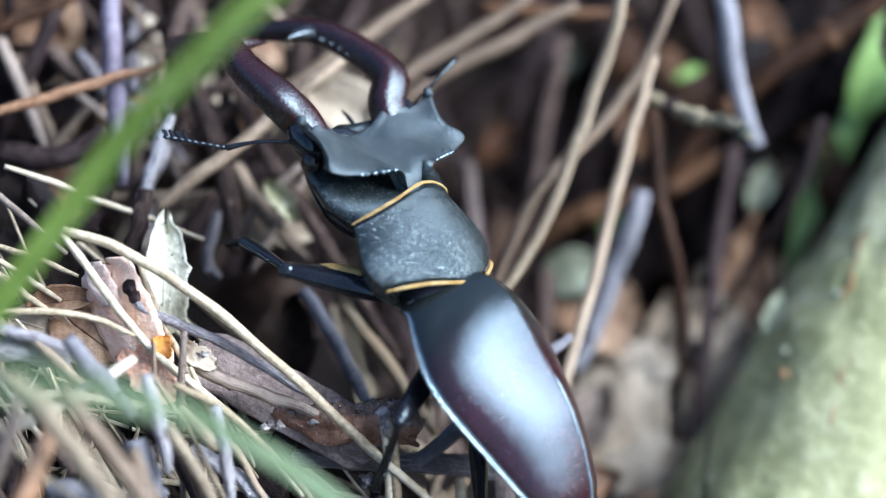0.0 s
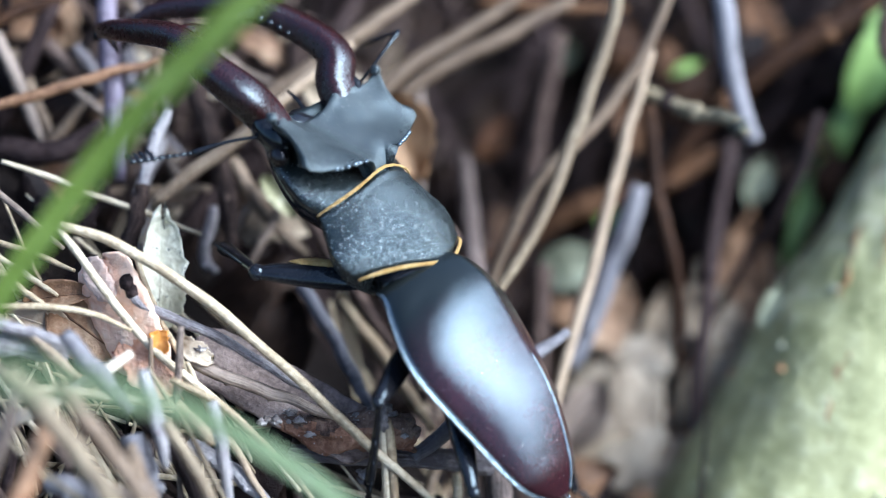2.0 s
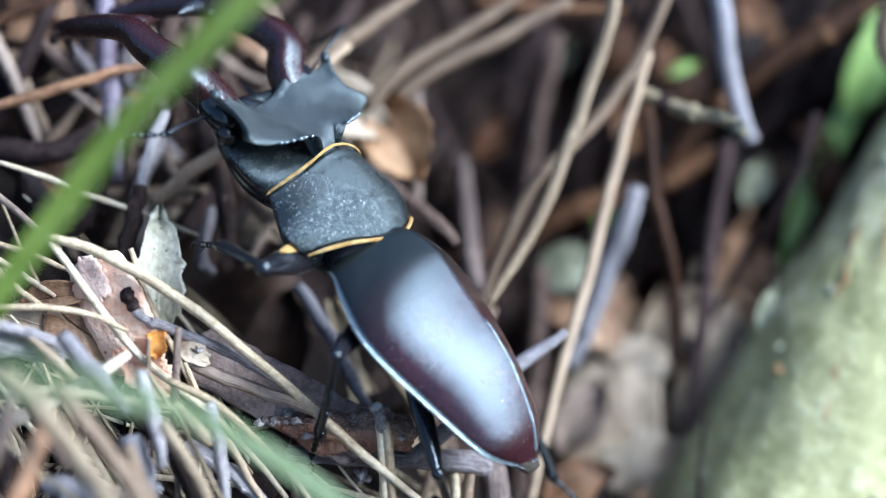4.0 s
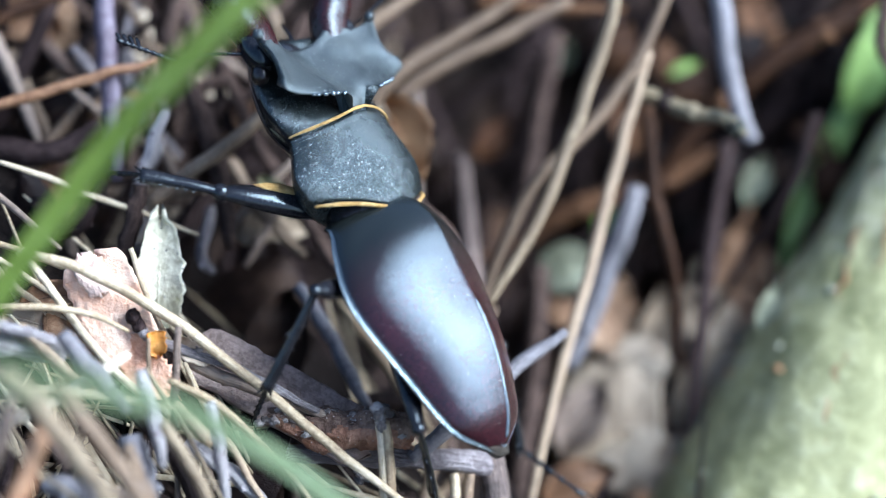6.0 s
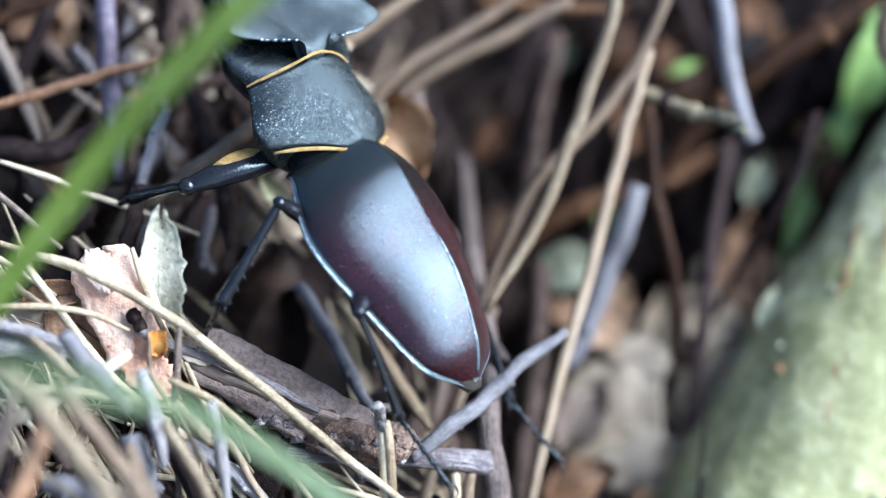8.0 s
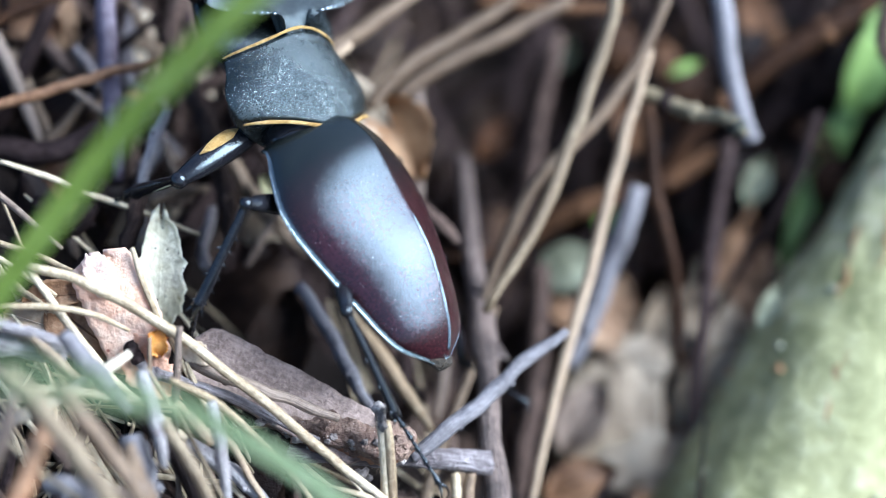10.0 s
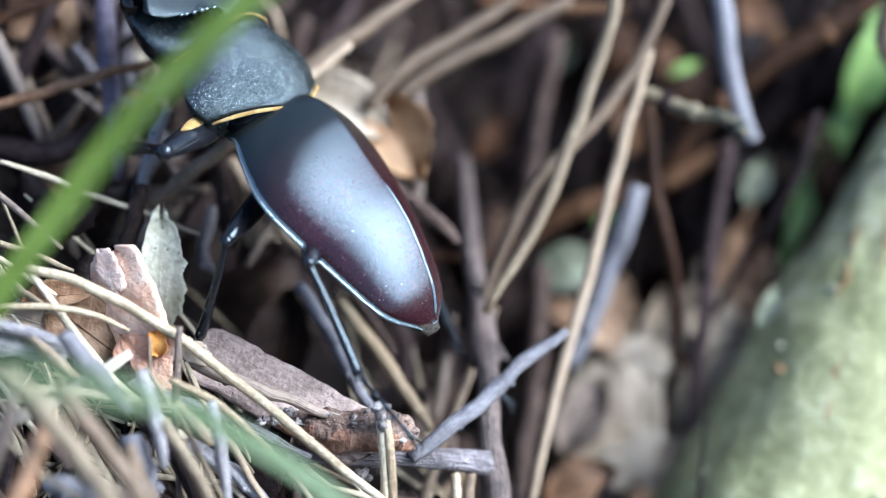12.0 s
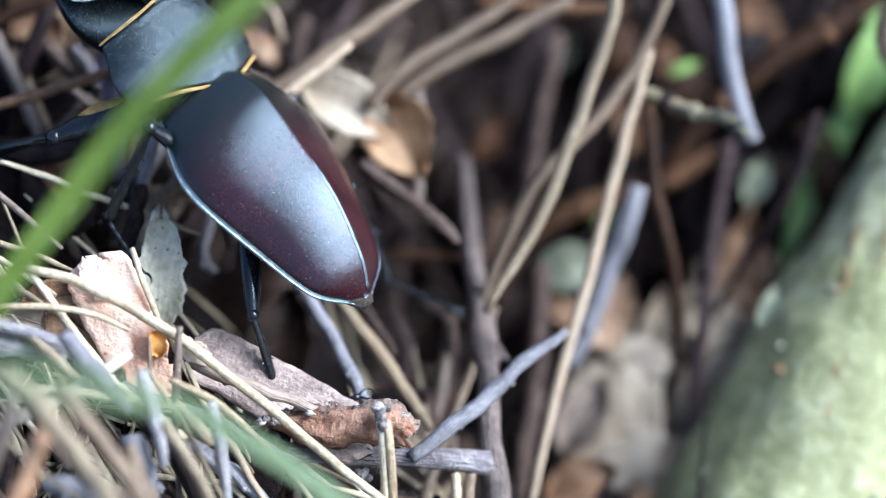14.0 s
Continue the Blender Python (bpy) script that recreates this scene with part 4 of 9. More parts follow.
stalk("dry_straw", [(-54.42, 1.083, -4), (-48.82, -0.6069, -3), (-43.94, -2.62, -2)], 0.40, STRAW, "thin cream straw among the grass", "straw", MOUND)
stalk("dry_straw", [(-53.6, -0.4667, 0), (-48.93, -3.267, 0), (-45.6, -5.6, 0)], 0.40, STRAW, "thin cream straw among the grass", "straw", MOUND)
stalk("dry_straw", [(-53.19, -1.918, 2), (-49.22, -4.895, 2), (-46.9, -6.549, 2)], 0.44, STRAW, "thin cream straw among the grass", "straw", MOUND)
stalk("dry_straw", [(-52.81, -6.747, 7), (-45.85, -6.643, 6), (-40.8, -7.519, 5), (-36.37, -9.452, 4)], 0.40, STRAW, "flat cream straw over the pink bark", "straw", MOUND)
stalk("dry_straw", [(-51.54, -6.667, 10), (-47.88, -10.23, 9), (-43.55, -13.5, 8), (-39.03, -16.74, 8)], 0.40, PINKTAN, "flat tan straw in the litter", "straw", MOUND)
stalk("dark_twig", [(-52.39, -10.55, 9), (-48.07, -11.05, 8), (-43.07, -12.39, 7)], 1.4, GREYTWIG, "blunt grey twig end in the litter", "twig", MOUND, rough=0.3)
stalk("dry_straw", [(-51.97, -8.236, 11), (-46.41, -9.551, 10), (-42.09, -11.52, 9)], 0.7, GREYTWIG, "grey dry straw in the litter", "straw", MOUND)
stalk("dry_straw", [(-46.93, -15.71, 14), (-39.52, -16.4, 13), (-29.94, -18.13, 11)], 0.52, STRAW, "pale straw lying across the near mound", "straw", MOUND)
stalk("dry_straw", [(-44.9, -12.2, 34), (-40.75, -17.4, 33), (-35.97, -23.9, 32), (-32.8, -29.0, 31)], 1.15, STRAWDIM, "blurred pale straw leaning on the near mound", "straw", MOUND)
stalk("dry_straw", [(-40.5, -14.0, 30), (-36.5, -19.2, 29), (-32.2, -25.6, 28), (-29.5, -30.5, 27)], 0.95, TAN, "tan straw leaning on the near mound", "straw", MOUND)
stalk("dry_straw", [(-48.9, -27.0, 30), (-46.7, -21.2, 29), (-45.0, -15.3, 28)], 1.0, PINKTAN, "pinkish straw rising on the near mound", "straw", MOUND)
stalk("dry_straw", [(-45.2, -28.3, 32), (-42.6, -22.0, 30), (-41.6, -17.2, 28)], 1.2, ORANGETAN, "broad tan straw rising on the near mound", "straw", MOUND)
stalk("twig", [(-42.51, -9.398, 14), (-38.89, -13.87, 13), (-35.23, -18.38, 12)], 1.1, LILAC, "lilac-grey twig on the near mound", "twig", MOUND)
stalk("twig", [(-35.23, -20.92, 12), (-33.96, -24.74, 12), (-32.69, -30.46, 12)], 1.6, LILAC, "blurred grey twig on the near mound", "twig", MOUND)
stalk("twig", [(-50.3, -12.45, 16), (-45.48, -17.53, 15), (-41.71, -24.44, 15)], 0.8, BROWNTWIG, "brown twig leaning on the near mound", "twig", MOUND)
stalk("twig", [(-44.41, -25.8, 14), (-40.62, -27.06, 14), (-36.21, -28.95, 14)], 1.3, LILAC, "grey twig low on the near mound", "twig", MOUND)
# broken straws scattered over the near mound
rnd_straw = random.Random(77)
STREWN = (("dry_straw", STRAWDIM, "short broken dull straw strewn on the mound", "straw"), ("dry_straw", TAN, "short broken tan straw strewn on the mound", "straw"),
          ("dry_straw", LEAFCREAM, "bleached broken straw strewn on the mound", "straw"), ("twig", GREYTWIG, "small grey twig strewn on the mound", "twig"),
          ("pine_needle", PINKTAN, "dry pinkish needle strewn on the mound", "needle"))
FOOT, ACROSS, DOWN = Vector((-48.72, -7.689, 8)), Vector((-26.62, -17.07, 3)) - Vector((-48.72, -7.689, 8)), Vector((-43.25, -26.23, 27)) - Vector((-48.72, -7.689, 8))
for count in range(15):
    name, mat, text, kind = STREWN[(0, 1, 1, 2, 3, 3, 4)[count % 7]]
    across, down = rnd_straw.random(), rnd_straw.random()
    middle = FOOT + ACROSS * across + DOWN * down + Vector((0, 0, rnd_straw.uniform(-2.5, 3.0)))
    turn = radians(rnd_straw.choice((-42, -50, -58, -36, -46, 118, -82, 18)) + rnd_straw.gauss(0, 12))
    reach = Vector((math.cos(turn), math.sin(turn), rnd_straw.gauss(0, 0.12))) * rnd_straw.uniform(3, 9)
    sag = Vector((rnd_straw.gauss(0, 0.6), rnd_straw.gauss(0, 0.6), rnd_straw.uniform(-0.2, 0.8)))
    stalk(name, [middle - reach, middle + sag, middle + reach], rnd_straw.uniform(0.3, 0.95), mat, text, kind, MOUND, sides=6)
# upper left
UPPER = "stalks on the upper bank"
stalk("brown_stalk", [(-57.61, 17.62, -16), (-49.29, 19.96, -17), (-42.34, 22.17, -18), (-36.18, 23.91, -20)], 0.75, ORANGETAN, "orange-brown dry stalk lying on the bank", "stalk", UPPER)
stalk("purple_stalk", [(-43.38, 34.78, -22), (-42.8, 26.01, -21), (-41.93, 17.3, -20), (-41.06, 8.656, -19)], 1.35, PURPLE, "upright purple-grey woody stalk", "stalk", UPPER)
stalk("dry_straw", [(-58.63, 28.14, -28), (-55.29, 21.34, -26), (-51.63, 13.18, -24)], 0.85, PINKTAN, "pale dry stalk leaning on the bank", "stalk", UPPER)
stalk("dry_straw", [(-56.81, 26.1, -30), (-53.28, 19.21, -27), (-50.72, 13.96, -25)], 0.8, TAN, "pale dry stalk leaning on the bank", "stalk", UPPER)
stalk("twig", [(-34.61, 17.41, -16), (-36.24, 12.76, -15), (-37.73, 6.72, -13)], 0.85, GREYTWIG, "short grey twig leaning on the bank", "twig", UPPER)
stalk("dry_straw", [(-36.38, 5.732, -16), (-31.18, 10.01, -17), (-25.95, 13.97, -18), (-19.74, 19.89, -21), (-11.98, 26.38, -25)], 0.95, TAN, "long tan straw lying up the bank", "straw", UPPER)
stalk("twig", [(-34.03, 25.01, -26), (-29.94, 15.26, -22), (-27.93, 7.969, -20), (-26.66, 0.07128, -18)], 1.3, BROWNTWIG, "knotted brown twig on the bank", "twig", UPPER, rough=0.3)
stalk("twig", [(-37.24, 7.742, -12), (-38.01, 2.838, -10), (-39.1, -1.993, -8)], 1.1, BROWNTWIG, "short brown twig by the lichened leaf", "twig", UPPER, rough=0.3)
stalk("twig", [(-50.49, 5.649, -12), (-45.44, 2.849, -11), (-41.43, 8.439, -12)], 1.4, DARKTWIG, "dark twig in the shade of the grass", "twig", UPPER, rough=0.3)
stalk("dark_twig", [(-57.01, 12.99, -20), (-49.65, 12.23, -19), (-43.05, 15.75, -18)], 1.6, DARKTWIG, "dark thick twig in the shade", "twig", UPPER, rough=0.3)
stalk("twig", [(-33.99, 34.52, -32), (-35.99, 28.33, -30), (-33.53, 22.97, -28)], 1.1, BROWNTWIG, "brown twig on the upper bank", "twig", UPPER, rough=0.3)
stalk("dry_straw", [(-58.96, 29.41, -26), (-53.46, 31.83, -28), (-47.89, 34.28, -30)], 0.9, RUST, "brown straw on the upper bank", "straw", UPPER)
stalk("twig", [(-19.02, 32.04, -44), (-20.44, 24.86, -42), (-19.54, 17, -40)], 1.3, BROWNTWIG, "brown twig on the upper bank", "twig", UPPER)

rnd_upper = random.Random(15)
for k in range(30):
    name, mat, text, kind = (("dry_straw", TAN, "short dry tan straw on the upper bank", "straw"), ("twig", BROWNTWIG, "small brown twig on the upper bank", "twig"),
                             ("dry_straw", PINKTAN, "short dry pinkish straw on the upper bank", "straw"), ("twig", GREYTWIG, "small weathered grey twig on the upper bank", "twig"),
                             ("twig", DARKTWIG, "small dark twig on the upper bank", "twig"))[k % 5]
    middle = Vector((-58.9, 31.63, -33)) + (Vector((-23.38, 32.38, -40)) - Vector((-58.9, 31.63, -33))) * rnd_upper.random() + (Vector((-52.84, 0.07103, -17)) - Vector((-58.9, 31.63, -33))) * rnd_upper.random()
    turn = radians(rnd_upper.choice((40, 55, -60, -75, 20, 100, -30)) + rnd_upper.gauss(0, 12))
    reach = Vector((math.cos(turn), math.sin(turn), rnd_upper.gauss(0, 0.15))) * rnd_upper.uniform(3, 10)
    stalk(name, [middle - reach, middle + Vector((rnd_upper.gauss(0, 0.8), rnd_upper.gauss(0, 0.8), 0.3)), middle + reach], rnd_upper.uniform(0.4, 1.1), mat, text, kind, UPPER, sides=7, rough=0.25)
# crumbs on the mound
rnd_crumb = random.Random(31)
for spot in ((-20.93, -20.07, 0), (-21.56, -20.43, 0.5), (-19.8, -20.2, 0), (-9.563, -26.36, 1), (-8.766, -26.83, 1), (-9.715, -27.21, 0.5), (-28.58, -11.71, 2)):
    crumb = bmesh.new()
    ball(crumb, (0, 0, 0), rnd_crumb.uniform(0.45, 0.7) * MM, (1.2, 1, 0.8), 12, 1.1, spot[0])
    thing("soil_crumb", crumb, CRUMB, "small crumbly grey soil crumb", "crumb", bank(spot), "crumbs on the mound")


def nudge(ob, u, v, turn=0.0, w=0.0, roll=0.0, axis=(1, 0, 0)):
    """The pose of a thing of the bank shifted by u, v, w mm, rolled about an axis of the bank and turned in the bank's face."""
    r = BANK.to_3x3()
    m = (r @ Matrix.Rotation(radians(turn), 3, "Z") @ Matrix.Rotation(radians(roll), 3, Vector(axis)) @ r.inverted()).to_4x4()
    return Matrix.Translation(ob.location + r @ Vector((u, v, w)) * MM) @ m


# ---- the stag beetle: x to its right, y forward, z out of its back, millimetres about the waist ----
def scaled(bm):
    bmesh.ops.scale(bm, vec=(MM, MM, MM), verts=bm.verts)
    return bm


def elytron(side):
    """One wing case: a domed half shell with a rolled outer rim and a raised seam."""
    bm = bmesh.new()
    rows, cols = 46, 22
    angles = [0.0, 0.012, 0.04] + [math.pi / 2 * k / 20 for k in range(1, 21)]
    width = [8.0, 9.5, 10.8, 11.75, 11.75, 11.1, 10.2, 9.25, 8.3, 7.25, 5.5, 0.9]
    high = [5.4, 7.1, 7.9, 7.85, 7.6, 7.4, 7.2, 6.75, 5.9, 4.8, 3.4, 1.0]
    outer, inner = [], []
    for i in range(rows):
        s = i / (rows - 1)
        y = 2.6 - 32.3 * (s * 0.96 + 0.04 * math.sin(s * math.pi / 2))
        wd, hg = curve_of(width, s), curve_of(high, s)
        row, low = [], []
        for k in range(cols + 3):
            a = angles[min(k, cols)]
            x = wd * math.sin(a)
            z = hg * (0.57 * math.cos(a) + 0.43 * (1 - math.sin(a))) - 0.6
            if k <= 1:
                z += (-0.03, 0.0)[k] * min(1, 6 * (1 - s))
            if i < 3:
                z -= (1.1, 0.35, 0.1)[i]
            z -= 0.3 * math.exp(-((s - 0.13 - 0.08 * (a - 0.9)) / 0.028) ** 2 - ((a - 0.95) / 0.3) ** 2)
            if k > cols:
                x += (0.3, 0.6)[k - cols - 1] * min(1.0, s * 9)
                z += (-0.24, 0.12)[k - cols - 1] * min(1.0, s * 9)
            yy = y - 0.9 * (x / 11) ** 2 * (1 - s) ** 5
            row.append((side * (x + 0.006), yy, z))
            low.append((side * (x * 0.965 + 0.006), yy * 0.99 - 0.1, z - 0.3))
        outer.append(row)
        inner.append(low)
    slab(bm, outer, inner, lambda i, k: 1 if k >= cols - 1 else 0, 0)
    edge = [Vector(outer[i][cols]) + Vector((side * 0.3, -0.1, -0.1)) for i in range(4, rows)] + [Vector(outer[rows - 1][0])]
    seam = [Vector(outer[i][0]) + Vector((side * 0.12, 0, 0.01)) for i in range(rows - 2, 20, -2)]
    rim = bmesh.new()
    tube(rim, smooth_path(edge, 70), [0.12, 0.2, 0.22, 0.22, 0.2, 0.1], 10)
    tube(rim, smooth_path(seam, 60), [0.14, 0.10, 0.08, 0.07, 0.05], 8)
    return scaled(bm), scaled(rim)


def loft(bm, rows, mat=0):
    """Closed rings of equal length, capped."""
    rings = [[bm.verts.new(p) for p in ring] for ring in rows]
    n = len(rings[0])
    for a, b in zip(rings, rings[1:]):
        for k in range(n):
            bm.faces.new((a[k], a[(k + 1) % n], b[(k + 1) % n], b[k])).material_index = mat
    for ring in (rings[0], rings[-1]):
        c = bm.verts.new(sum((v.co for v in ring), Vector()) / n)
        for k in range(n):
            bm.faces.new((ring[k], ring[(k + 1) % n], c)).material_index = mat


def abdomen():
    bm = bmesh.new()
    rows = []
    for i in range(26):
        s = i / 25
        y = 0.5 - 31.0 * s
        wd = curve_of([5.0, 7.6, 8.4, 8.6, 8.2, 7.0, 4.6, 1.0], s)
        lo = curve_of([3.4, 4.2, 4.2, 3.9, 3.4, 2.6, 1.6, 0.5], s) * (1 + 0.03 * math.cos(s * 44))
        rows.append([(wd * math.cos(a), y, (1.2 if math.sin(a) > 0 else lo) * math.sin(a) - 1.0) for a in (2 * math.pi * k / 24 for k in range(24))])
    loft(bm, rows)
    return scaled(bm)


def pronotum():
    """The shield behind the head, with sharp sides, a rolled rear rim and a waved rear edge."""
    bm = bmesh.new()
    rows = []
    n = 40
    for i in range(30):
        s = i / 29
        wd = curve_of([9.9, 10.7, 10.9, 10.8, 10.4, 9.9, 9.4, 9.0, 8.5], s)
        hi = curve_of([4.3, 5.1, 5.5, 5.8, 5.9, 5.9, 5.8, 5.6, 5.2], s)
        lo = curve_of([3.2, 4.6, 5.0, 5.2, 5.2, 5.0, 4.6, 4.2, 3.4], s)
        ring = []
        for k in range(n):
            a = 2 * math.pi * k / n
            c, d = math.cos(a), math.sin(a)
            e = math.copysign(abs(c) ** 0.75, c)
            x = wd * e
            z = hi * (1 - abs(e) ** 2.2) ** 0.85 if d > 0 else -lo * (1 - abs(e) ** 3) ** 0.6
            if d <= 0:
                x *= 0.93
            q = x / 9.5
            back = -1.1 * math.exp(-(q * 2.2) ** 2) + 0.2 + 1.7 * q * q
            front = 0.9 * q * q + 1.4 * math.exp(-(q * 2.2) ** 2) - 0.4
            y = 1.9 * (1 - s) + (back + 0.6 * q * q) * (1 - s) + (12.6 + front) * s
            if i in (1, 28):
                x, z = x * 1.02, z * 1.05
            if d > 0:
                z -= 0.35 * math.exp(-((abs(q) - 0.45) / 0.16) ** 2 - ((s - 0.5) / 0.25) ** 2)
            ring.append((x, y, z))
        rows.append(ring)
    loft(bm, rows)
    return scaled(bm)


def fringe(width, high, y, bow, thick, edge=0.0):
    """The band of golden hairs along a joint: a fat cord with short hairs."""
    bm = bmesh.new()
    pts = []
    for k in range(31):
        a = radians(4 + 172 * k / 30)
        e = math.copysign(abs(math.cos(a)) ** 0.75, math.cos(a))
        x, z = width * e, high * (1 - abs(e) ** 2.2) ** 0.85
        q = x / 9.5
        pts.append(Vector((x, y + bow * math.exp(-(q * 2.2) ** 2) + edge * q * q, z)))
    tube(bm, pts, [thick * 0.5, thick, thick, thick, thick * 0.5], 8, 0.7, 0.35, 2.0)
    rnd = random.Random(int(width * 10))
    for k in range(1, 30):
        for _ in range(4):
            p = pts[k].lerp(pts[k + 1], rnd.random())
            o = Vector((p.x, 0, p.z)).normalized() * thick * 0.6
            cone(bm, p + o, p + o + Vector((rnd.gauss(0, 0.12), -0.35 + rnd.gauss(0, 0.15), 0)) * thick * 1.6, 0.05, 3)
    return scaled(bm)


def head():
    """The broad armoured head about its neck joint: a cranium under a saddle-shaped plate with horned corners and two rear crests."""
    bm = bmesh.new()
    rows = []
    for i in range(24):
        s = i / 23
        y = -2.5 + 16.5 * s
        wd = curve_of([5.4, 6.8, 8.2, 9.2, 9.4, 9.2, 8.8, 8.0, 6.8], s)
        hi = curve_of([4.4, 4.5, 3.7, 2.3, 1.4, 1.0, 0.6, 0.2, 0.1], s)
        lo = curve_of([3.2, 4.4, 5.0, 5.2, 5.0, 4.6, 4.0, 3.2, 2.0], s)
        ring = []
        for k in range(36):
            a = 2 * math.pi * k / 36
            x = wd * math.copysign(abs(math.cos(a)) ** 0.8, math.cos(a))
            ring.append((x, y, (hi if math.sin(a) > 0 else lo) * math.sin(a)))
        rows.append(ring)
    # darker, granular material than the plate: carries the shade of its turned-away sides
    loft(bm, rows, 2)
    for f in bm.faces:
        c = f.calc_center_median()
        if c.z < -0.4:
            f.material_index = 1
    cols, count = 61, 36
    top, under = [], []
    for i in range(count):
        t = i / (count - 1)
        half = curve_of([9.6, 11.3, 11.2, 10.6, 10.2, 10.0, 10.0, 10.2, 10.5, 10.8, 11.0], t)
        row, low = [], []
        for k in range(cols):
            q = k / (cols - 1) * 2 - 1
            e = abs(q)
            back = 3.0 + 1.7 * e ** 2.0 - 3.0 * math.exp(-(q / 0.2) ** 2)
            front = 12.3 + 1.5 * math.exp(-((e - 0.52) / 0.2) ** 2) + 0.9 * e ** 10
            y = back + (front - back) * t
            rear_z = 7.0 - 1.9 * e ** 1.5
            front_z = 0.6 + 2.6 * (1 - math.exp(-(q / 0.42) ** 2)) + 2.2 * e ** 6
            blend = t * t * (3 - 2 * t)
            z = rear_z + (front_z - rear_z) * (0.75 * t ** 0.8 + 0.25 * blend)
            z += 0.5 * e ** 5 * math.exp(-((t - 0.22) / 0.14) ** 2) - 0.3 * math.exp(-((t - 0.5) / 0.22) ** 2) * math.exp(-((e - 0.45) / 0.3) ** 2)
            z += 0.35 * math.exp(-((t - 0.96) / 0.05) ** 2) * math.exp(-((e - 0.52) / 0.2) ** 2)
            z -= 3.0 * math.exp(-(q / 0.2) ** 4) * math.exp(-(t / 0.16) ** 2)
            z += 0.10 * noise.noise(Vector((q * half * 0.35, y * 0.35, 2)))
            row.append((q * half, y, z))
            low.append((q * half * 0.95, y + 1.5 * (1 - t) ** 2 * (1 - math.exp(-(q / 0.2) ** 4)) - 0.2 * t, z - 0.9 - 0.5 * (1 - t)))
        top.append(row)
        under.append(low)
    slab(bm, top, under, lambda i, k: 0, 2)
    for side in (-1, 1):
        # bright rim-material beads, added to stand for highlights along the crest
        for k in range(6):
            e = 0.36 + 0.09 * k
            at = top[0][round((side * e + 1) / 2 * (cols - 1))]
            ball(bm, (at[0], at[1] - 0.05, at[2] + 0.05), 0.34 - 0.03 * abs(k - 2), (1.35, 0.9, 0.9), 8, 0.3, k, 3)
        ball(bm, (side * 10.7, 13.0, 5.2), 0.62, (0.9, 1.1, 1.0), 12, 0.5, 3, 0)
        ball(bm, (side * 8.6, 12.4, 1.9), 2.0, (0.75, 1.5, 0.95), 14, 0.2, 5, 1)
    ball(bm, (0, 12.9, -0.7), 1.5, (2.2, 1.1, 0.7), 12, 0.25, 1, 1)
    return scaled(bm)


def mandible(side):
    """The antler jaw: a bar of squarish section that bows out, then in and down, with a large inner tooth, small teeth and a forked tip."""
    bm = bmesh.new()
    way = smooth_path([(side * x, y, z) for x, y, z in ((6.4, 11.6, 1.0), (7.2, 14.8, 1.8), (9.3, 18.0, 2.8), (9.2, 23.6, 1.0), (7.5, 29.0, -1.5), (6.0, 34.4, -7.6),
                                                        (4.4, 37.4, -12.0), (2.4, 38.4, -15.4))], 56)
    radii = [2.1, 2.35, 2.3, 2.0, 1.75, 1.55, 1.2, 0.3]
    rings, across = [], None
    for i, p in enumerate(way):
        t = (way[min(i + 1, 55)] - way[max(i - 1, 0)]).normalized()
        across = t.cross(Vector((0, 0, 1))).normalized() if across is None else (across - t * across.dot(t)).normalized()
        nrm = across.cross(t)
        r = curve_of(radii, i / 55)
        ring = []
        for k in range(24):
            a = 2 * math.pi * k / 24 + 0.5
            q = r * (abs(math.cos(a)) ** 3.2 + abs(math.sin(a)) ** 3.2) ** (-1 / 3.2)
            ring.append(p + across * (math.cos(a) * q) * 0.92 + nrm * (math.sin(a) * q * 0.88))
        rings.append(ring)
    loft(bm, rings)
    tube(bm, smooth_path([(side * 7.4, 28.8, -1.4), (side * 5.4, 28.9, -0.9), (side * 3.2, 28.7, -0.9), (side * 1.6, 28.4, -1.0)], 12), [1.5, 1.1, 0.6, 0.06], 10, 0.7, mat=1 if side > 0 else 0)
    for k, (x, y, z) in enumerate(((6.3, 27.0, -0.4), (6.7, 25.8, 0.1), (7.0, 24.6, 0.5), (7.2, 23.4, 0.9))):
        ball(bm, (side * x, y, z), 0.55 - 0.06 * k, (1.1, 1, 0.8), 8, 0.2, k, 1)
    tube(bm, smooth_path([(side * 5.4, 36.4, -10.2), (side * 4.0, 36.2, -12.6), (side * 2.4, 34.9, -14.6)], 10), [1.1, 0.75, 0.12], 10, 0.8, mat=1)
    ball(bm, (side * 3.2, 38.2, -14.6), 0.7, (1, 1, 1.6), 10, 0.2, 2, 1)
    return scaled(bm)


def femur(length, r):
    bm = bmesh.new()
    tube(bm, smooth_path([(0, -0.8, 0), (0, length * 0.35, 0.25), (0, length * 0.75, 0.2), (0, length, 0)], 16), [r * 0.75, r * 1.1, r * 1.15, r, r * 0.8, r * 0.6], 12, 0.75)
    ball(bm, (0, length, 0), r * 0.72, (1, 1, 0.9), 10)
    return scaled(bm)


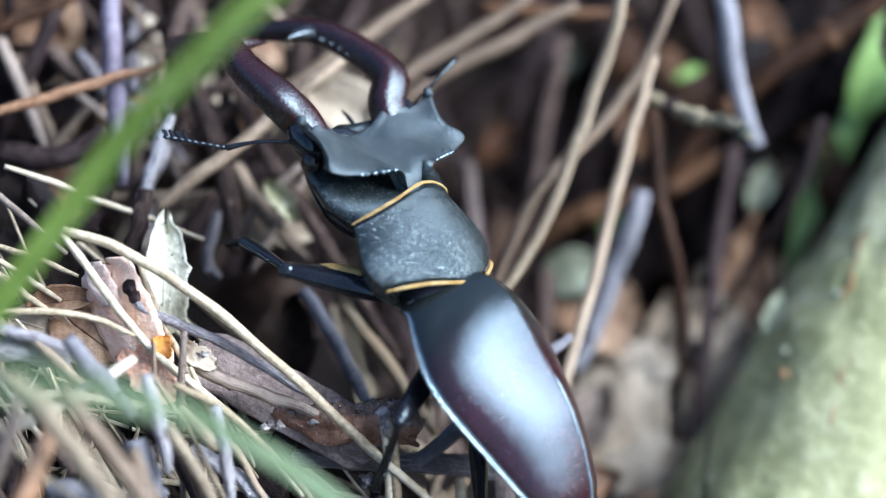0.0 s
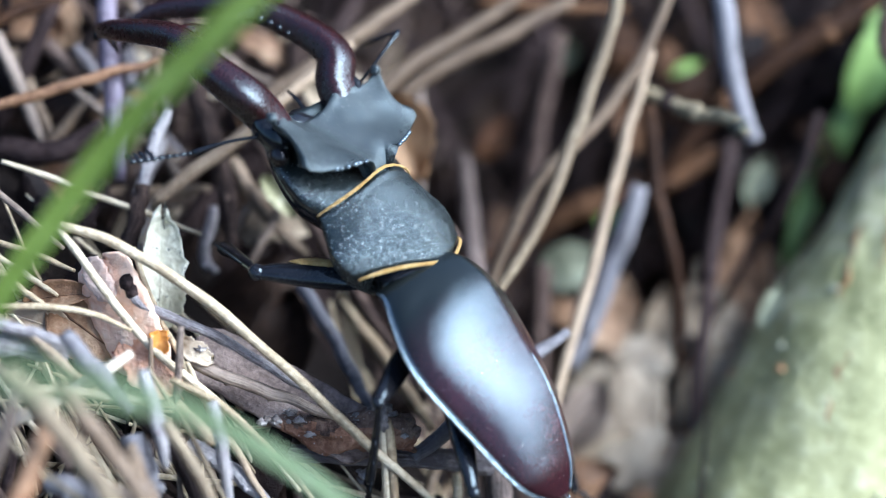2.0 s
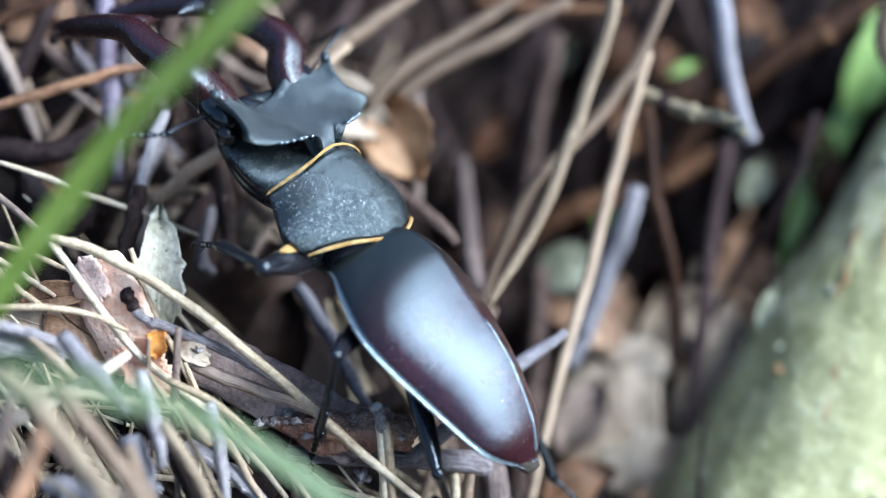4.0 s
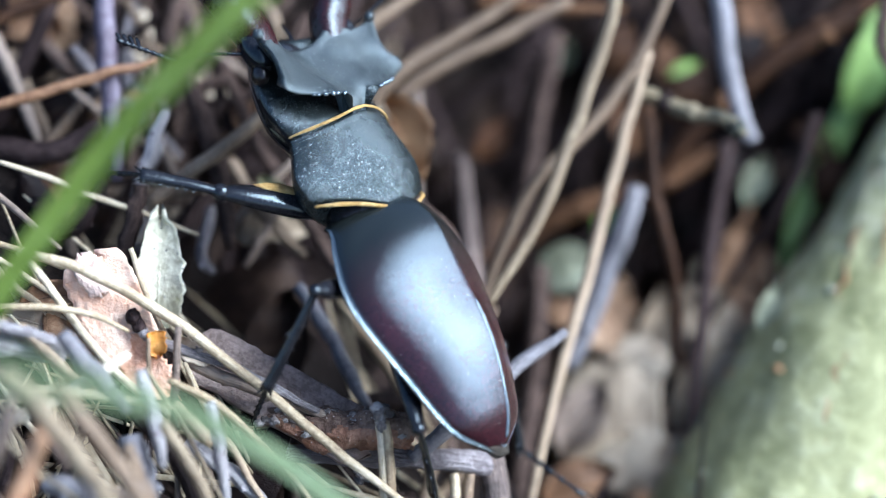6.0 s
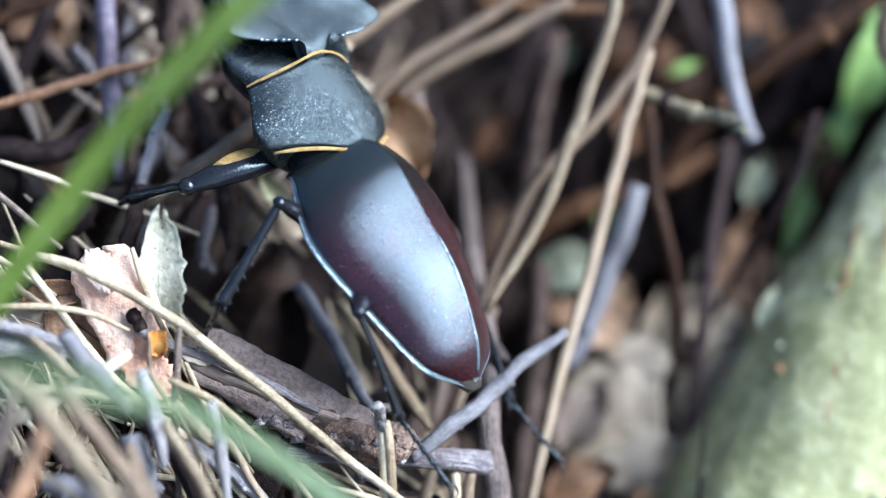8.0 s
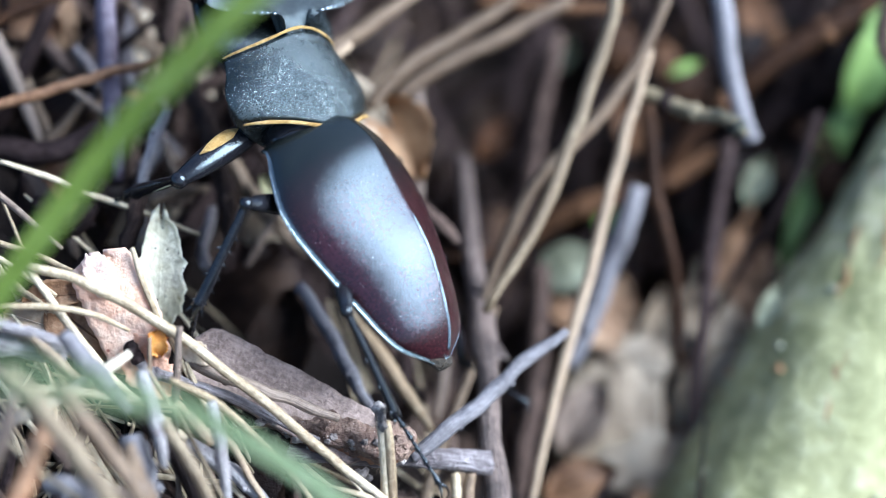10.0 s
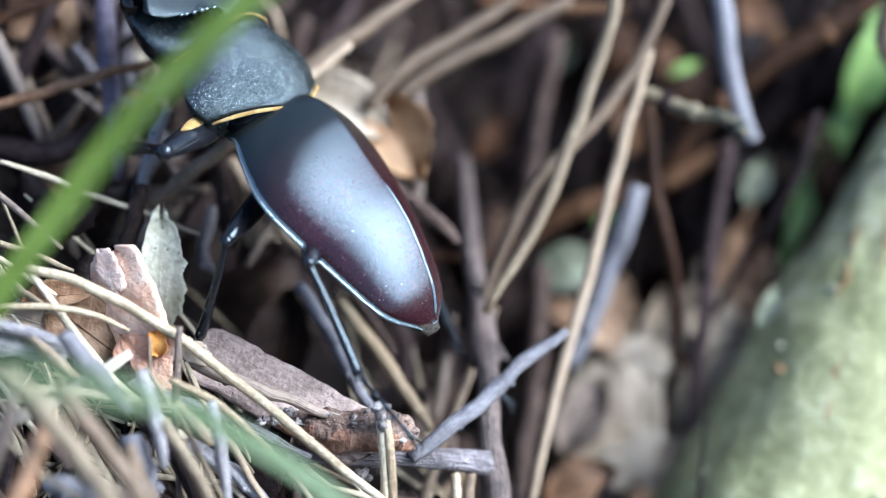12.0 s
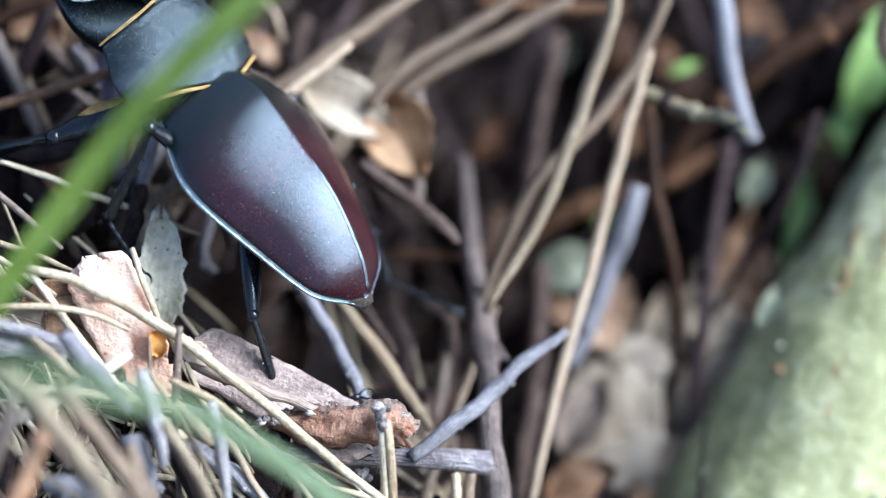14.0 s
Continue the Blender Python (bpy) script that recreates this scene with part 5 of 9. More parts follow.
def tibia(length, r, teeth):
    bm = bmesh.new()
    tube(bm, smooth_path([(0, 0, 0), (0, length * 0.3, 0.15), (0, length * 0.7, 0.1), (0, length, 0)], 16), [r * 0.75, r * 0.8, r * 0.9, r * 1.05, r * 1.2], 10, 0.8, 0.1)
    for k in range(teeth):
        y = length * (0.3 + 0.62 * k / max(1, teeth - 1))
        for side in ((-1, 1) if k % 2 else (-1,)):
            cone(bm, (side * r * 0.6, y, 0), (side * (r + 0.55), y + 0.55, 0.1), 0.2, 5)
    for side in (-1, 0.2, 1):
        cone(bm, (side * r * 0.7, length - 0.2, 0), (side * (r + 0.5), length + 0.95, 0), 0.22, 5)
    return scaled(bm)


def tarsus(length):
    bm = bmesh.new()
    seg = length / 5.2
    for k in range(5):
        ln = seg * (1.5 if k == 4 else 0.92)
        y = seg * 0.92 * k
        tube(bm, smooth_path([(0, y, 0), (0, y + ln * 0.5, 0.05), (0, y + ln * 0.98, 0)], 6), [0.18, 0.27, 0.42], 8)
    return scaled(bm)


def claw(length, side):
    bm = bmesh.new()
    tube(bm, smooth_path([(0, length * 0.98, 0), (side * 0.6, length + 0.6, 0.15), (side * 0.8, length + 1.4, -0.2), (side * 0.6, length + 1.8, -0.9)], 10), [0.2, 0.17, 0.1, 0.02], 6)
    return scaled(bm)


def antenna_stem():
    bm = bmesh.new()
    tube(bm, smooth_path([(0, 0, 0), (0, 2.6, 0.5), (0, 5.6, 0.55), (0, 8.4, 0)], 14), [0.22, 0.2, 0.24, 0.4], 8)
    return scaled(bm)


def antenna_club():
    bm = bmesh.new()
    tube(bm, [Vector((0, 0.1 * k, 0)) for k in range(76)], [0.14, 0.3, 0.16, 0.31, 0.16, 0.31, 0.17, 0.32, 0.17, 0.33, 0.18, 0.34, 0.18, 0.34, 0.2, 0.32, 0.2, 0.3, 0.1], 8)
    return scaled(bm)


def comb_plate(k):
    bm = bmesh.new()
    tube(bm, smooth_path([(0, 4.6 + 0.78 * k, 0), (0.7, 4.9 + 0.8 * k, 0.05), (1.5 - 0.14 * k, 5.3 + 0.8 * k, 0.05)], 7), [0.2, 0.24, 0.3, 0.18], 7, 0.6)
    return scaled(bm)


beetle = tagged(new("stag_beetle"), "large male stag beetle, maroon wing cases, red jaws, climbing leaf litter", "beetle")
TILT = Matrix.Rotation(radians(4.5), 4, "Y")
part("abdomen", abdomen(), BELLY, beetle, "brownish hairy flank and belly", TILT)
for sd in (-1, 1):
    shell, rim = elytron(sd)
    case = part("wing_case", shell, [ELYTRA, RIM], beetle, "glossy dark maroon wing case with a blue-grey rim", TILT)
    part("rim", rim, RIM, case, "bright steel-blue rolled rim")
bm = bmesh.new()
ball(bm, (0, -1.0, 4.6), 2.0, (1.1, 1.2, 0.55), 12)
part("scutellum", scaled(bm), SHIELD, beetle)
bm = bmesh.new()
loft(bm, [[(w * math.cos(a), y, h * math.sin(a) - 0.2) for a in (2 * math.pi * k / 20 for k in range(20))] for y, w, h in ((4.0, 6.6, 4.2), (2.0, 6.9, 4.4), (-0.4, 7.4, 4.6), (-2.5, 8.2, 4.8))])
part("waist", scaled(bm), JET, beetle)
shield = part("thorax_shield", pronotum(), SHIELD, beetle, "finely granular blackish thorax shield")
part("rear_fringe", fringe(9.9, 4.6, 1.62, -1.1, 0.27, edge=2.3), FUZZ, shield, "golden hair fringe")
part("front_fringe", fringe(8.75, 5.75, 12.5, 1.4, 0.2, edge=0.85), FUZZ, shield, "thin golden hair fringe")
skull = part("head", head(), [PLATE, JET, SHIELD, RIM], beetle, "broad angular black head with raised ridges")
for sd in (-1, 1):
    part("mandible", mandible(sd), [MANDIBLE, JET], skull, "dark red antler-like jaw with black teeth")
    bm = bmesh.new()
    ball(bm, (sd * 9.2, 9.6, 1.3), 1.3, (0.8, 1, 1), 14)
    part("eye", scaled(bm), EYE, skull, "shiny black eye")
    bm = bmesh.new()
    tube(bm, smooth_path([(sd * 3.5, 13.2, -1.6), (sd * 4.6, 16, -2.4), (sd * 5.2, 18, -3.2)], 8), [0.28, 0.3, 0.15], 6)
    part("palp", scaled(bm), JET, skull)

JOINTED = {}
for row, lengths in (("front", (12.0, 9.5, 7.5)), ("middle", (10.5, 13.5, 7.5)), ("hind", (11.5, 14.0, 9.5))):
    for sd, side in ((-1, "l"), (1, "r")):
        thigh = part("femur", femur(lengths[0], 1.6 if row == "front" else 1.25), JET, beetle, "glossy black thigh")
        if row == "front":
            bm = bmesh.new()
            tube(bm, [Vector((-sd * 0.8, y, 1.4)) for y in (2.2, 3.6, 5.2, 6.8, 8.4)], [0.1, 0.75, 0.8, 0.6, 0.05], 8, 0.6, 0.3)
            part("hair_patch", scaled(bm), FUZZ, thigh, "orange hair patch")
        shin = part("tibia", tibia(lengths[1], 0.95 if row == "front" else 0.7, 7 if row == "front" else 6), JET, beetle, "spined glossy black shin")
        foot = part("tarsus", tarsus(lengths[2]), JET, beetle, "jointed black foot")
        for c in (-1, 1):
            part("claw", claw(lengths[2], c), JET, foot)
        JOINTED[row, side] = (thigh, shin, foot)
for side in "lr":
    stem = part("antenna_stem", antenna_stem(), JET, beetle, "thin black antenna stem")
    club = part("antenna_club", antenna_club(), JET, beetle, "beaded black antenna whip with a comb")
    for k in range(4):
        part("comb_plate", comb_plate(k), JET, club)
    JOINTED["antenna", side] = (stem, club)



def motions():
    walk(beetle, [
        (0, BANK @ pose(0.00091856, -0.0061144, -0.00016567, -13.438, 52.521, 20.64)), (0.25, BANK @ pose(0.00030248, -0.0058188, -0.00025437, -12.397, 52.043, 22.444)), (0.5, BANK @ pose(-0.00022447, -0.005504, -0.0003488, -11.494, 51.643, 24.019)),
        (1, BANK @ pose(-0.0010122, -0.0048598, -0.00054206, -10.28, 51.137, 25.629)), (1.5, BANK @ pose(-0.0016254, -0.0046611, -0.00060167, -10.54, 54.068, 25.51)), (2, BANK @ pose(-0.0019932, -0.0044433, -0.000667, -10.548, 55.728, 24.825)),
        (2.25, BANK @ pose(-0.0035832, -0.0035189, -0.00094433, -11.028, 55.36, 26.89)), (2.5, BANK @ pose(-0.0054791, -0.0026685, -0.0011995, -11.625, 54.816, 29.214)), (2.75, BANK @ pose(-0.0068179, -0.0026251, -0.0012125, -12.14, 54.007, 30.776)),
        (3, BANK @ pose(-0.0074163, -0.0026997, -0.0011901, -12.604, 53.198, 31.123)), (3.7, BANK @ pose(-0.0075161, -0.0019943, -0.0014017, -15.349, 53.917, 26.83)), (4.3, BANK @ pose(-0.0072499, -0.0013188, -0.0016044, -17.719, 54.584, 22.639)),
        (4.9, BANK @ pose(-0.0069112, -0.00055134, -0.0018346, -19.968, 55.099, 18.402)), (5.25, BANK @ pose(-0.0067753, -5.1078e-05, -0.0019847, -21.168, 55.258, 16.078)), (5.5, BANK @ pose(-0.0067391, 0.00033349, -0.0021, -21.956, 55.283, 14.542)),
        (5.75, BANK @ pose(-0.0067314, 0.0011793, -0.0023538, -21.482, 52.797, 13.492)), (6, BANK @ pose(-0.0070305, 0.0022974, -0.0026892, -20.65, 50.009, 13.298)), (6.25, BANK @ pose(-0.0078807, 0.0034371, -0.0030311, -20.079, 48.36, 14.808)),
        (6.5, BANK @ pose(-0.0086337, 0.004516, -0.0033548, -19.617, 47.395, 16.339)), (7, BANK @ pose(-0.0087276, 0.0055676, -0.0036703, -19.689, 50.004, 15.838)), (7.25, BANK @ pose(-0.0090163, 0.0057653, -0.0037296, -19.75, 50.605, 16.344)),
        (7.5, BANK @ pose(-0.0096264, 0.0061515, -0.0038455, -19.814, 50.518, 17.03)), (7.75, BANK @ pose(-0.010679, 0.0076651, -0.0042995, -19.772, 48.864, 17.412)), (8, BANK @ pose(-0.011586, 0.0090195, -0.0047058, -19.614, 47.46, 17.614)),
        (8.8, BANK @ pose(-0.01302, 0.010429, -0.0051287, -18.97, 47.792, 17.631)), (9.4, BANK @ pose(-0.013881, 0.011234, -0.0053702, -18.388, 48.422, 17.477)), (10, BANK @ pose(-0.014769, 0.011937, -0.0055811, -17.788, 49.219, 17.722)),
        (10.5, BANK @ pose(-0.015666, 0.01252, -0.0057561, -17.327, 49.909, 18.572)), (11, BANK @ pose(-0.017912, 0.012729, -0.0058187, -16.154, 50.576, 25.899)), (11.5, BANK @ pose(-0.019308, 0.013558, -0.0060673, -16.141, 49.877, 28.322)),
        (12, BANK @ pose(-0.019164, 0.014222, -0.0062666, -15.602, 52.395, 25.642)), (12.25, BANK @ pose(-0.018897, 0.01491, -0.006473, -15.112, 52.73, 23.739)), (12.5, BANK @ pose(-0.019163, 0.015564, -0.0066691, -14.417, 52.421, 22.865)),
        (12.75, BANK @ pose(-0.020475, 0.015999, -0.0067997, -13.628, 50.466, 24.599)), (13, BANK @ pose(-0.022203, 0.016298, -0.0068894, -12.891, 48.356, 27.285)), (13.25, BANK @ pose(-0.023879, 0.016341, -0.0069023, -12.121, 47.251, 30.376)),
        (13.5, BANK @ pose(-0.02539, 0.016538, -0.0069615, -11.742, 46.305, 32.504)), (14, BANK @ pose(-0.027385, 0.017235, -0.0071704, -12.585, 43.812, 29.769)),
    ])
    walk(shield, [
        (0, pose(-7.0038e-05, 3.7526e-06, 7.9614e-05, -3.0425, 0.10931, -2.6858)), (0.25, pose(-5.1713e-05, 2.851e-06, 7.6621e-05, -2.9282, -0.66979, -1.944)), (0.5, pose(-3.7568e-05, 2.3885e-06, 7.5818e-05, -2.8981, -1.3394, -1.3692)),
        (1, pose(-3.3519e-05, 3.0628e-06, 8.9753e-05, -3.4323, -1.9098, -1.1682)), (1.5, pose(-6.5307e-05, 5.3182e-06, 0.00010799, -4.133, -2.6978, -2.3069)), (2, pose(-4.0094e-05, 8.0182e-06, 0.00014961, -5.733, -3.1805, -1.2202)),
        (2.25, pose(-4.8555e-05, 9.7114e-06, 0.00016335, -6.2626, -3.3557, -1.498)), (2.5, pose(-6.4193e-05, 9.9382e-06, 0.00015998, -6.1344, -3.5426, -2.0863)), (2.75, pose(-8.0511e-05, 6.1917e-06, 0.00010979, -4.2077, -3.9722, -2.793)),
        (3, pose(-8.8761e-05, 3.9781e-06, 6.3561e-05, -2.4345, -3.9903, -3.2259)), (3.7, pose(-6.7818e-05, 2.3297e-06, 4.883e-05, -1.8669, -2.2052, -2.5208)), (4.3, pose(-4.3433e-05, 1.4319e-06, 4.9063e-05, -1.8744, -0.38757, -1.6475)),
        (4.9, pose(-2.0453e-05, 8.6473e-07, 4.6638e-05, -1.7823, 1.4557, -0.82693)), (5.25, pose(-1.0432e-05, 5.31e-07, 3.8521e-05, -1.4729, 2.4535, -0.46168)), (5.5, pose(-5.7492e-06, 2.6826e-07, 2.7779e-05, -1.0627, 3.1005, -0.27713)),
        (5.75, pose(-2.0571e-05, 2.8128e-07, -2.0508e-05, 0.78483, 3.489, -0.73809)), (6, pose(-4.057e-05, 2.6831e-06, -7.9977e-05, 3.0621, 3.505, -1.3647)), (6.25, pose(-4.1233e-05, 3.8482e-06, -9.9145e-05, 3.7955, 3.141, -1.3704)),
        (6.5, pose(-3.3952e-05, 3.2413e-06, -9.2523e-05, 3.5406, 2.7971, -1.1264)), (7, pose(-1.6533e-05, 1.0439e-07, -6.312e-06, 0.24149, 3.2334, -0.6179)), (7.25, pose(-1.8416e-05, 1.1378e-07, -1.4778e-06, 0.056544, 3.3218, -0.70018)),
        (7.5, pose(-3.0565e-05, 4.0525e-07, -1.6775e-05, 0.64188, 3.3749, -1.1299)), (7.75, pose(-5.1719e-05, 1.9203e-06, -5.5518e-05, 2.1252, 3.5625, -1.8451)), (8, pose(-7.061e-05, 4.0308e-06, -8.4204e-05, 3.2241, 3.4967, -2.5055)),
        (8.8, pose(-0.00013184, 8.2697e-06, -8.5787e-05, 3.2801, 1.7206, -4.9521)), (9.4, pose(-0.00017552, 1.2276e-05, -7.6617e-05, 2.9279, 0.19926, -6.7182)), (10, pose(-0.0002064, 1.5614e-05, -6.3205e-05, 2.4155, -1.197, -7.9667)),
        (10.5, pose(-0.00021541, 1.6451e-05, -5.1802e-05, 1.9804, -2.0772, -8.3332)), (11, pose(-6.0611e-05, 1.3236e-06, -1.7188e-05, 0.65659, -0.69945, -2.324)), (11.5, pose(-2.866e-05, 3.6623e-07, -1.6649e-05, 0.63613, -1.3719, -1.1101)),
        (12, pose(1.3558e-05, 9.9627e-08, -1.0726e-05, 0.4098, -1.2111, 0.50924)), (12.25, pose(9.0514e-06, 9.2581e-08, -1.3993e-05, 0.53457, -0.93726, 0.33701)), (12.5, pose(-4.9578e-06, 1.6125e-07, -2.1428e-05, 0.81861, -0.8813, -0.20199)),
        (12.75, pose(-2.0698e-05, 7.1673e-07, -4.1488e-05, 1.5856, -1.6343, -0.83615)), (13, pose(-3.1639e-05, 1.3387e-06, -5.4894e-05, 2.0991, -2.4014, -1.2974)), (13.25, pose(-1.7639e-05, 5.8134e-07, -3.7849e-05, 1.4473, -2.5053, -0.73725)),
        (13.5, pose(-8.5663e-07, 8.1242e-08, -1.5588e-05, 0.59586, -2.1782, -0.055371)), (14, pose(5.5267e-07, 1.6411e-09, -2.1489e-06, 0.082084, -0.40101, 0.020536)),
    ])
    walk(skull, [
        (0, pose(0.00050559, 0.012289, -0.00027364, -7.2021, -6.7836, -4.4051)), (0.25, pose(0.00036935, 0.012295, -0.00025208, -5.7895, -6.5511, -0.87478)), (0.5, pose(0.00026385, 0.012298, -0.00024636, -4.5379, -6.1768, 2.2983)),
        (1, pose(0.00023172, 0.012296, -0.00034692, -3.6221, -4.8757, 5.0601)), (1.5, pose(0.00045701, 0.012284, -0.00047862, -4.8507, -5.5919, 1.5918)), (2, pose(0.00027276, 0.012273, -0.00077915, -3.54, -4.5822, 3.1263)),
        (2.25, pose(0.000333, 0.012263, -0.0008784, -4.3698, -5.3341, 1.833)), (2.5, pose(0.00044494, 0.012261, -0.00085418, -5.0839, -6.127, 0.002713)), (2.75, pose(0.00056005, 0.012278, -0.00049205, -5.4231, -6.1973, -1.1018)),
        (3, pose(0.00061897, 0.012285, -0.00015863, -5.6993, -5.8656, -1.7708)), (3.7, pose(0.00047719, 0.012293, -5.1957e-05, -3.6585, -3.5864, -0.54835)), (4.3, pose(0.00031097, 0.0123, -5.3421e-05, -1.9383, -1.3334, 0.8503)),
        (4.9, pose(0.00015501, 0.012303, -3.6038e-05, -0.10641, 0.85796, 2.1995)), (5.25, pose(8.8011e-05, 0.012304, 2.2272e-05, 1.06, 1.9749, 2.8449)), (5.5, pose(5.7644e-05, 0.012304, 9.9503e-05, 1.952, 2.652, 3.2051)),
        (5.75, pose(0.00016631, 0.012294, 0.00044707, 1.9034, 2.7762, 3.5149)), (6, pose(0.00031003, 0.012264, 0.00087484, 2.0181, 1.7681, 3.31)), (6.25, pose(0.0003128, 0.012252, 0.0010127, 2.5498, -1.5355, 0.7869)),
        (6.5, pose(0.0002587, 0.012258, 0.00096524, 2.6446, -4.6752, -1.4874)), (7, pose(0.00013594, 0.012298, 0.00034497, 2.5354, -4.2407, -2.1096)), (7.25, pose(0.00014997, 0.012299, 0.00031014, 4.1938, -4.2143, -2.3039)),
        (7.5, pose(0.00023766, 0.012293, 0.00042024, 6.395, -4.3411, -3.0312)), (7.75, pose(0.00039064, 0.012274, 0.00069894, 6.7394, -4.6255, -5.2282)), (8, pose(0.0005259, 0.012253, 0.00090524, 6.1382, -4.866, -6.8475)),
        (8.8, pose(0.00095671, 0.012223, 0.00091704, 5.365, -5.9524, -8.3026)), (9.4, pose(0.001263, 0.012196, 0.00085125, 4.299, -6.8012, -8.8914)), (10, pose(0.0014781, 0.012176, 0.00075475, 3.0313, -7.4814, -8.9477)),
        (10.5, pose(0.0015387, 0.012173, 0.00067259, 1.9976, -7.8034, -8.5328)), (11, pose(0.0004326, 0.012287, 0.00042371, 0.6607, -6.4286, -2.3899)), (11.5, pose(0.0001991, 0.012294, 0.00041977, 0.64087, -7.1011, -1.1741)),
        (12, pose(-0.00010394, 0.012297, 0.00037715, 0.41273, -6.9405, 0.46802)), (12.25, pose(-7.0061e-05, 0.012297, 0.0004007, 0.53815, -6.6666, 0.28328)), (12.5, pose(3.1067e-05, 0.012295, 0.00045421, 0.82399, -6.6103, -0.28425)),
        (12.75, pose(0.00014035, 0.012287, 0.00059848, 1.5981, -7.3616, -0.99574)), (13, pose(0.00021499, 0.01228, 0.00069477, 2.1185, -8.1271, -1.5091)), (13.25, pose(0.00011379, 0.012288, 0.00057213, 1.461, -8.2331, -0.88325)),
        (13.5, pose(-5.237e-06, 0.012296, 0.000412, 0.60114, -7.9075, -0.11543)), (14, pose(-6.0787e-06, 0.0123, 0.00031546, 0.082554, -6.1306, 0.012294)),
    ])
    walk(JOINTED["front", "l"][0], [
        (0, pose(-0.005438, 0.0051792, -0.0035202, -28.578, 6.9922, 35.253)), (0.25, pose(-0.005429, 0.0051205, -0.0035941, -29.772, 7.661, 36.017)), (0.5, pose(-0.005415, 0.005073, -0.0036622, -30.694, 8.4543, 37.364)),
        (1, pose(-0.0053613, 0.0050512, -0.003761, -30.583, 10.355, 37.773)), (1.5, pose(-0.0052578, 0.005067, -0.0038901, -33.228, 8.7212, 36.467)), (2, pose(-0.0052909, 0.0048316, -0.0040506, -34.856, 7.9412, 36.906)),
        (2.25, pose(-0.0052598, 0.0048118, -0.0041069, -34.295, 7.6858, 36.538)), (2.5, pose(-0.0052115, 0.0048636, -0.0041264, -15.322, 10.265, 54.723)), (2.75, pose(-0.0051309, 0.0050498, -0.004071, 1.6683, 11.663, 70.779)),
        (3, pose(-0.0050942, 0.0051984, -0.0039838, 8.9871, 11.823, 80.083)), (3.7, pose(-0.0052549, 0.0051853, -0.0037822, 14.382, 11.183, 89.139)), (4.3, pose(-0.0054223, 0.0051157, -0.0036091, 14.576, 10.58, 94.528)),
        (4.9, pose(-0.0055813, 0.0050537, -0.0034235, 23.275, 10.707, 100.88)), (5.25, pose(-0.0056586, 0.0050432, -0.0033054, 26.097, 10.737, 104.4)), (5.5, pose(-0.0057034, 0.0050545, -0.0032151, 22.347, 10.301, 105.06)),
        (5.75, pose(-0.0056734, 0.0052444, -0.0030482, 5.9638, 9.5355, 74.286)), (6, pose(-0.0056056, 0.0054691, -0.0028851, -13.394, 8.2877, 58.146)), (6.25, pose(-0.0055893, 0.0055078, -0.0028631, -31.506, 7.9207, 46.038)),
        (6.5, pose(-0.0055962, 0.0054671, -0.0029058, -31.655, 6.8375, 47.194)), (7, pose(-0.005673, 0.0052205, -0.003078, -37.937, 5.231, 50.293)), (7.25, pose(-0.0056633, 0.0052347, -0.0030789, -39.075, 5.5524, 51.942)),
        (7.5, pose(-0.0056251, 0.0053284, -0.0030334, -39.752, 6.1299, 55.449)), (7.75, pose(-0.0055493, 0.005533, -0.0029053, -30.02, 7.6321, 70.706)), (8, pose(-0.0054613, 0.0057058, -0.0028258, -23.852, 8.1564, 79.869)),
        (8.8, pose(-0.0052005, 0.0059075, -0.0030048, -21.618, 7.4277, 90.699)), (9.4, pose(-0.0049944, 0.00602, -0.0031821, -21.534, 6.878, 95.343)), (10, pose(-0.0048308, 0.0060718, -0.0033559, -20.603, 6.4268, 99.339)),
        (10.5, pose(-0.0047616, 0.006057, -0.0034729, -17.957, 6.1512, 103.36)), (11, pose(-0.0052868, 0.0054789, -0.0034232, -11.858, 6.6066, 101.88)), (11.5, pose(-0.0053333, 0.0053634, -0.0034828, 2.2033, 7.0972, 103.71)),
        (12, pose(-0.0054565, 0.0051891, -0.003481, 6.297, 7.8087, 98.205)), (12.25, pose(-0.0054669, 0.005204, -0.0034487, 12.141, 8.2347, 96.198)), (12.5, pose(-0.0054403, 0.0052632, -0.0034266, 20.49, 8.6682, 95.026)),
        (12.75, pose(-0.0053463, 0.0053685, -0.0034572, -2.7226, 8.2764, 78.761)), (13, pose(-0.0052615, 0.0054412, -0.0035048, -36.52, 5.2797, 51.448)), (13.25, pose(-0.0052824, 0.0053594, -0.003564, -38.727, 4.268, 50.394)),
        (13.5, pose(-0.0053367, 0.0052541, -0.0035954, -39.383, 4.436, 52.854)), (14, pose(-0.0054297, 0.0052541, -0.0034532, -36.706, 4.7488, 63.507)),
    ])
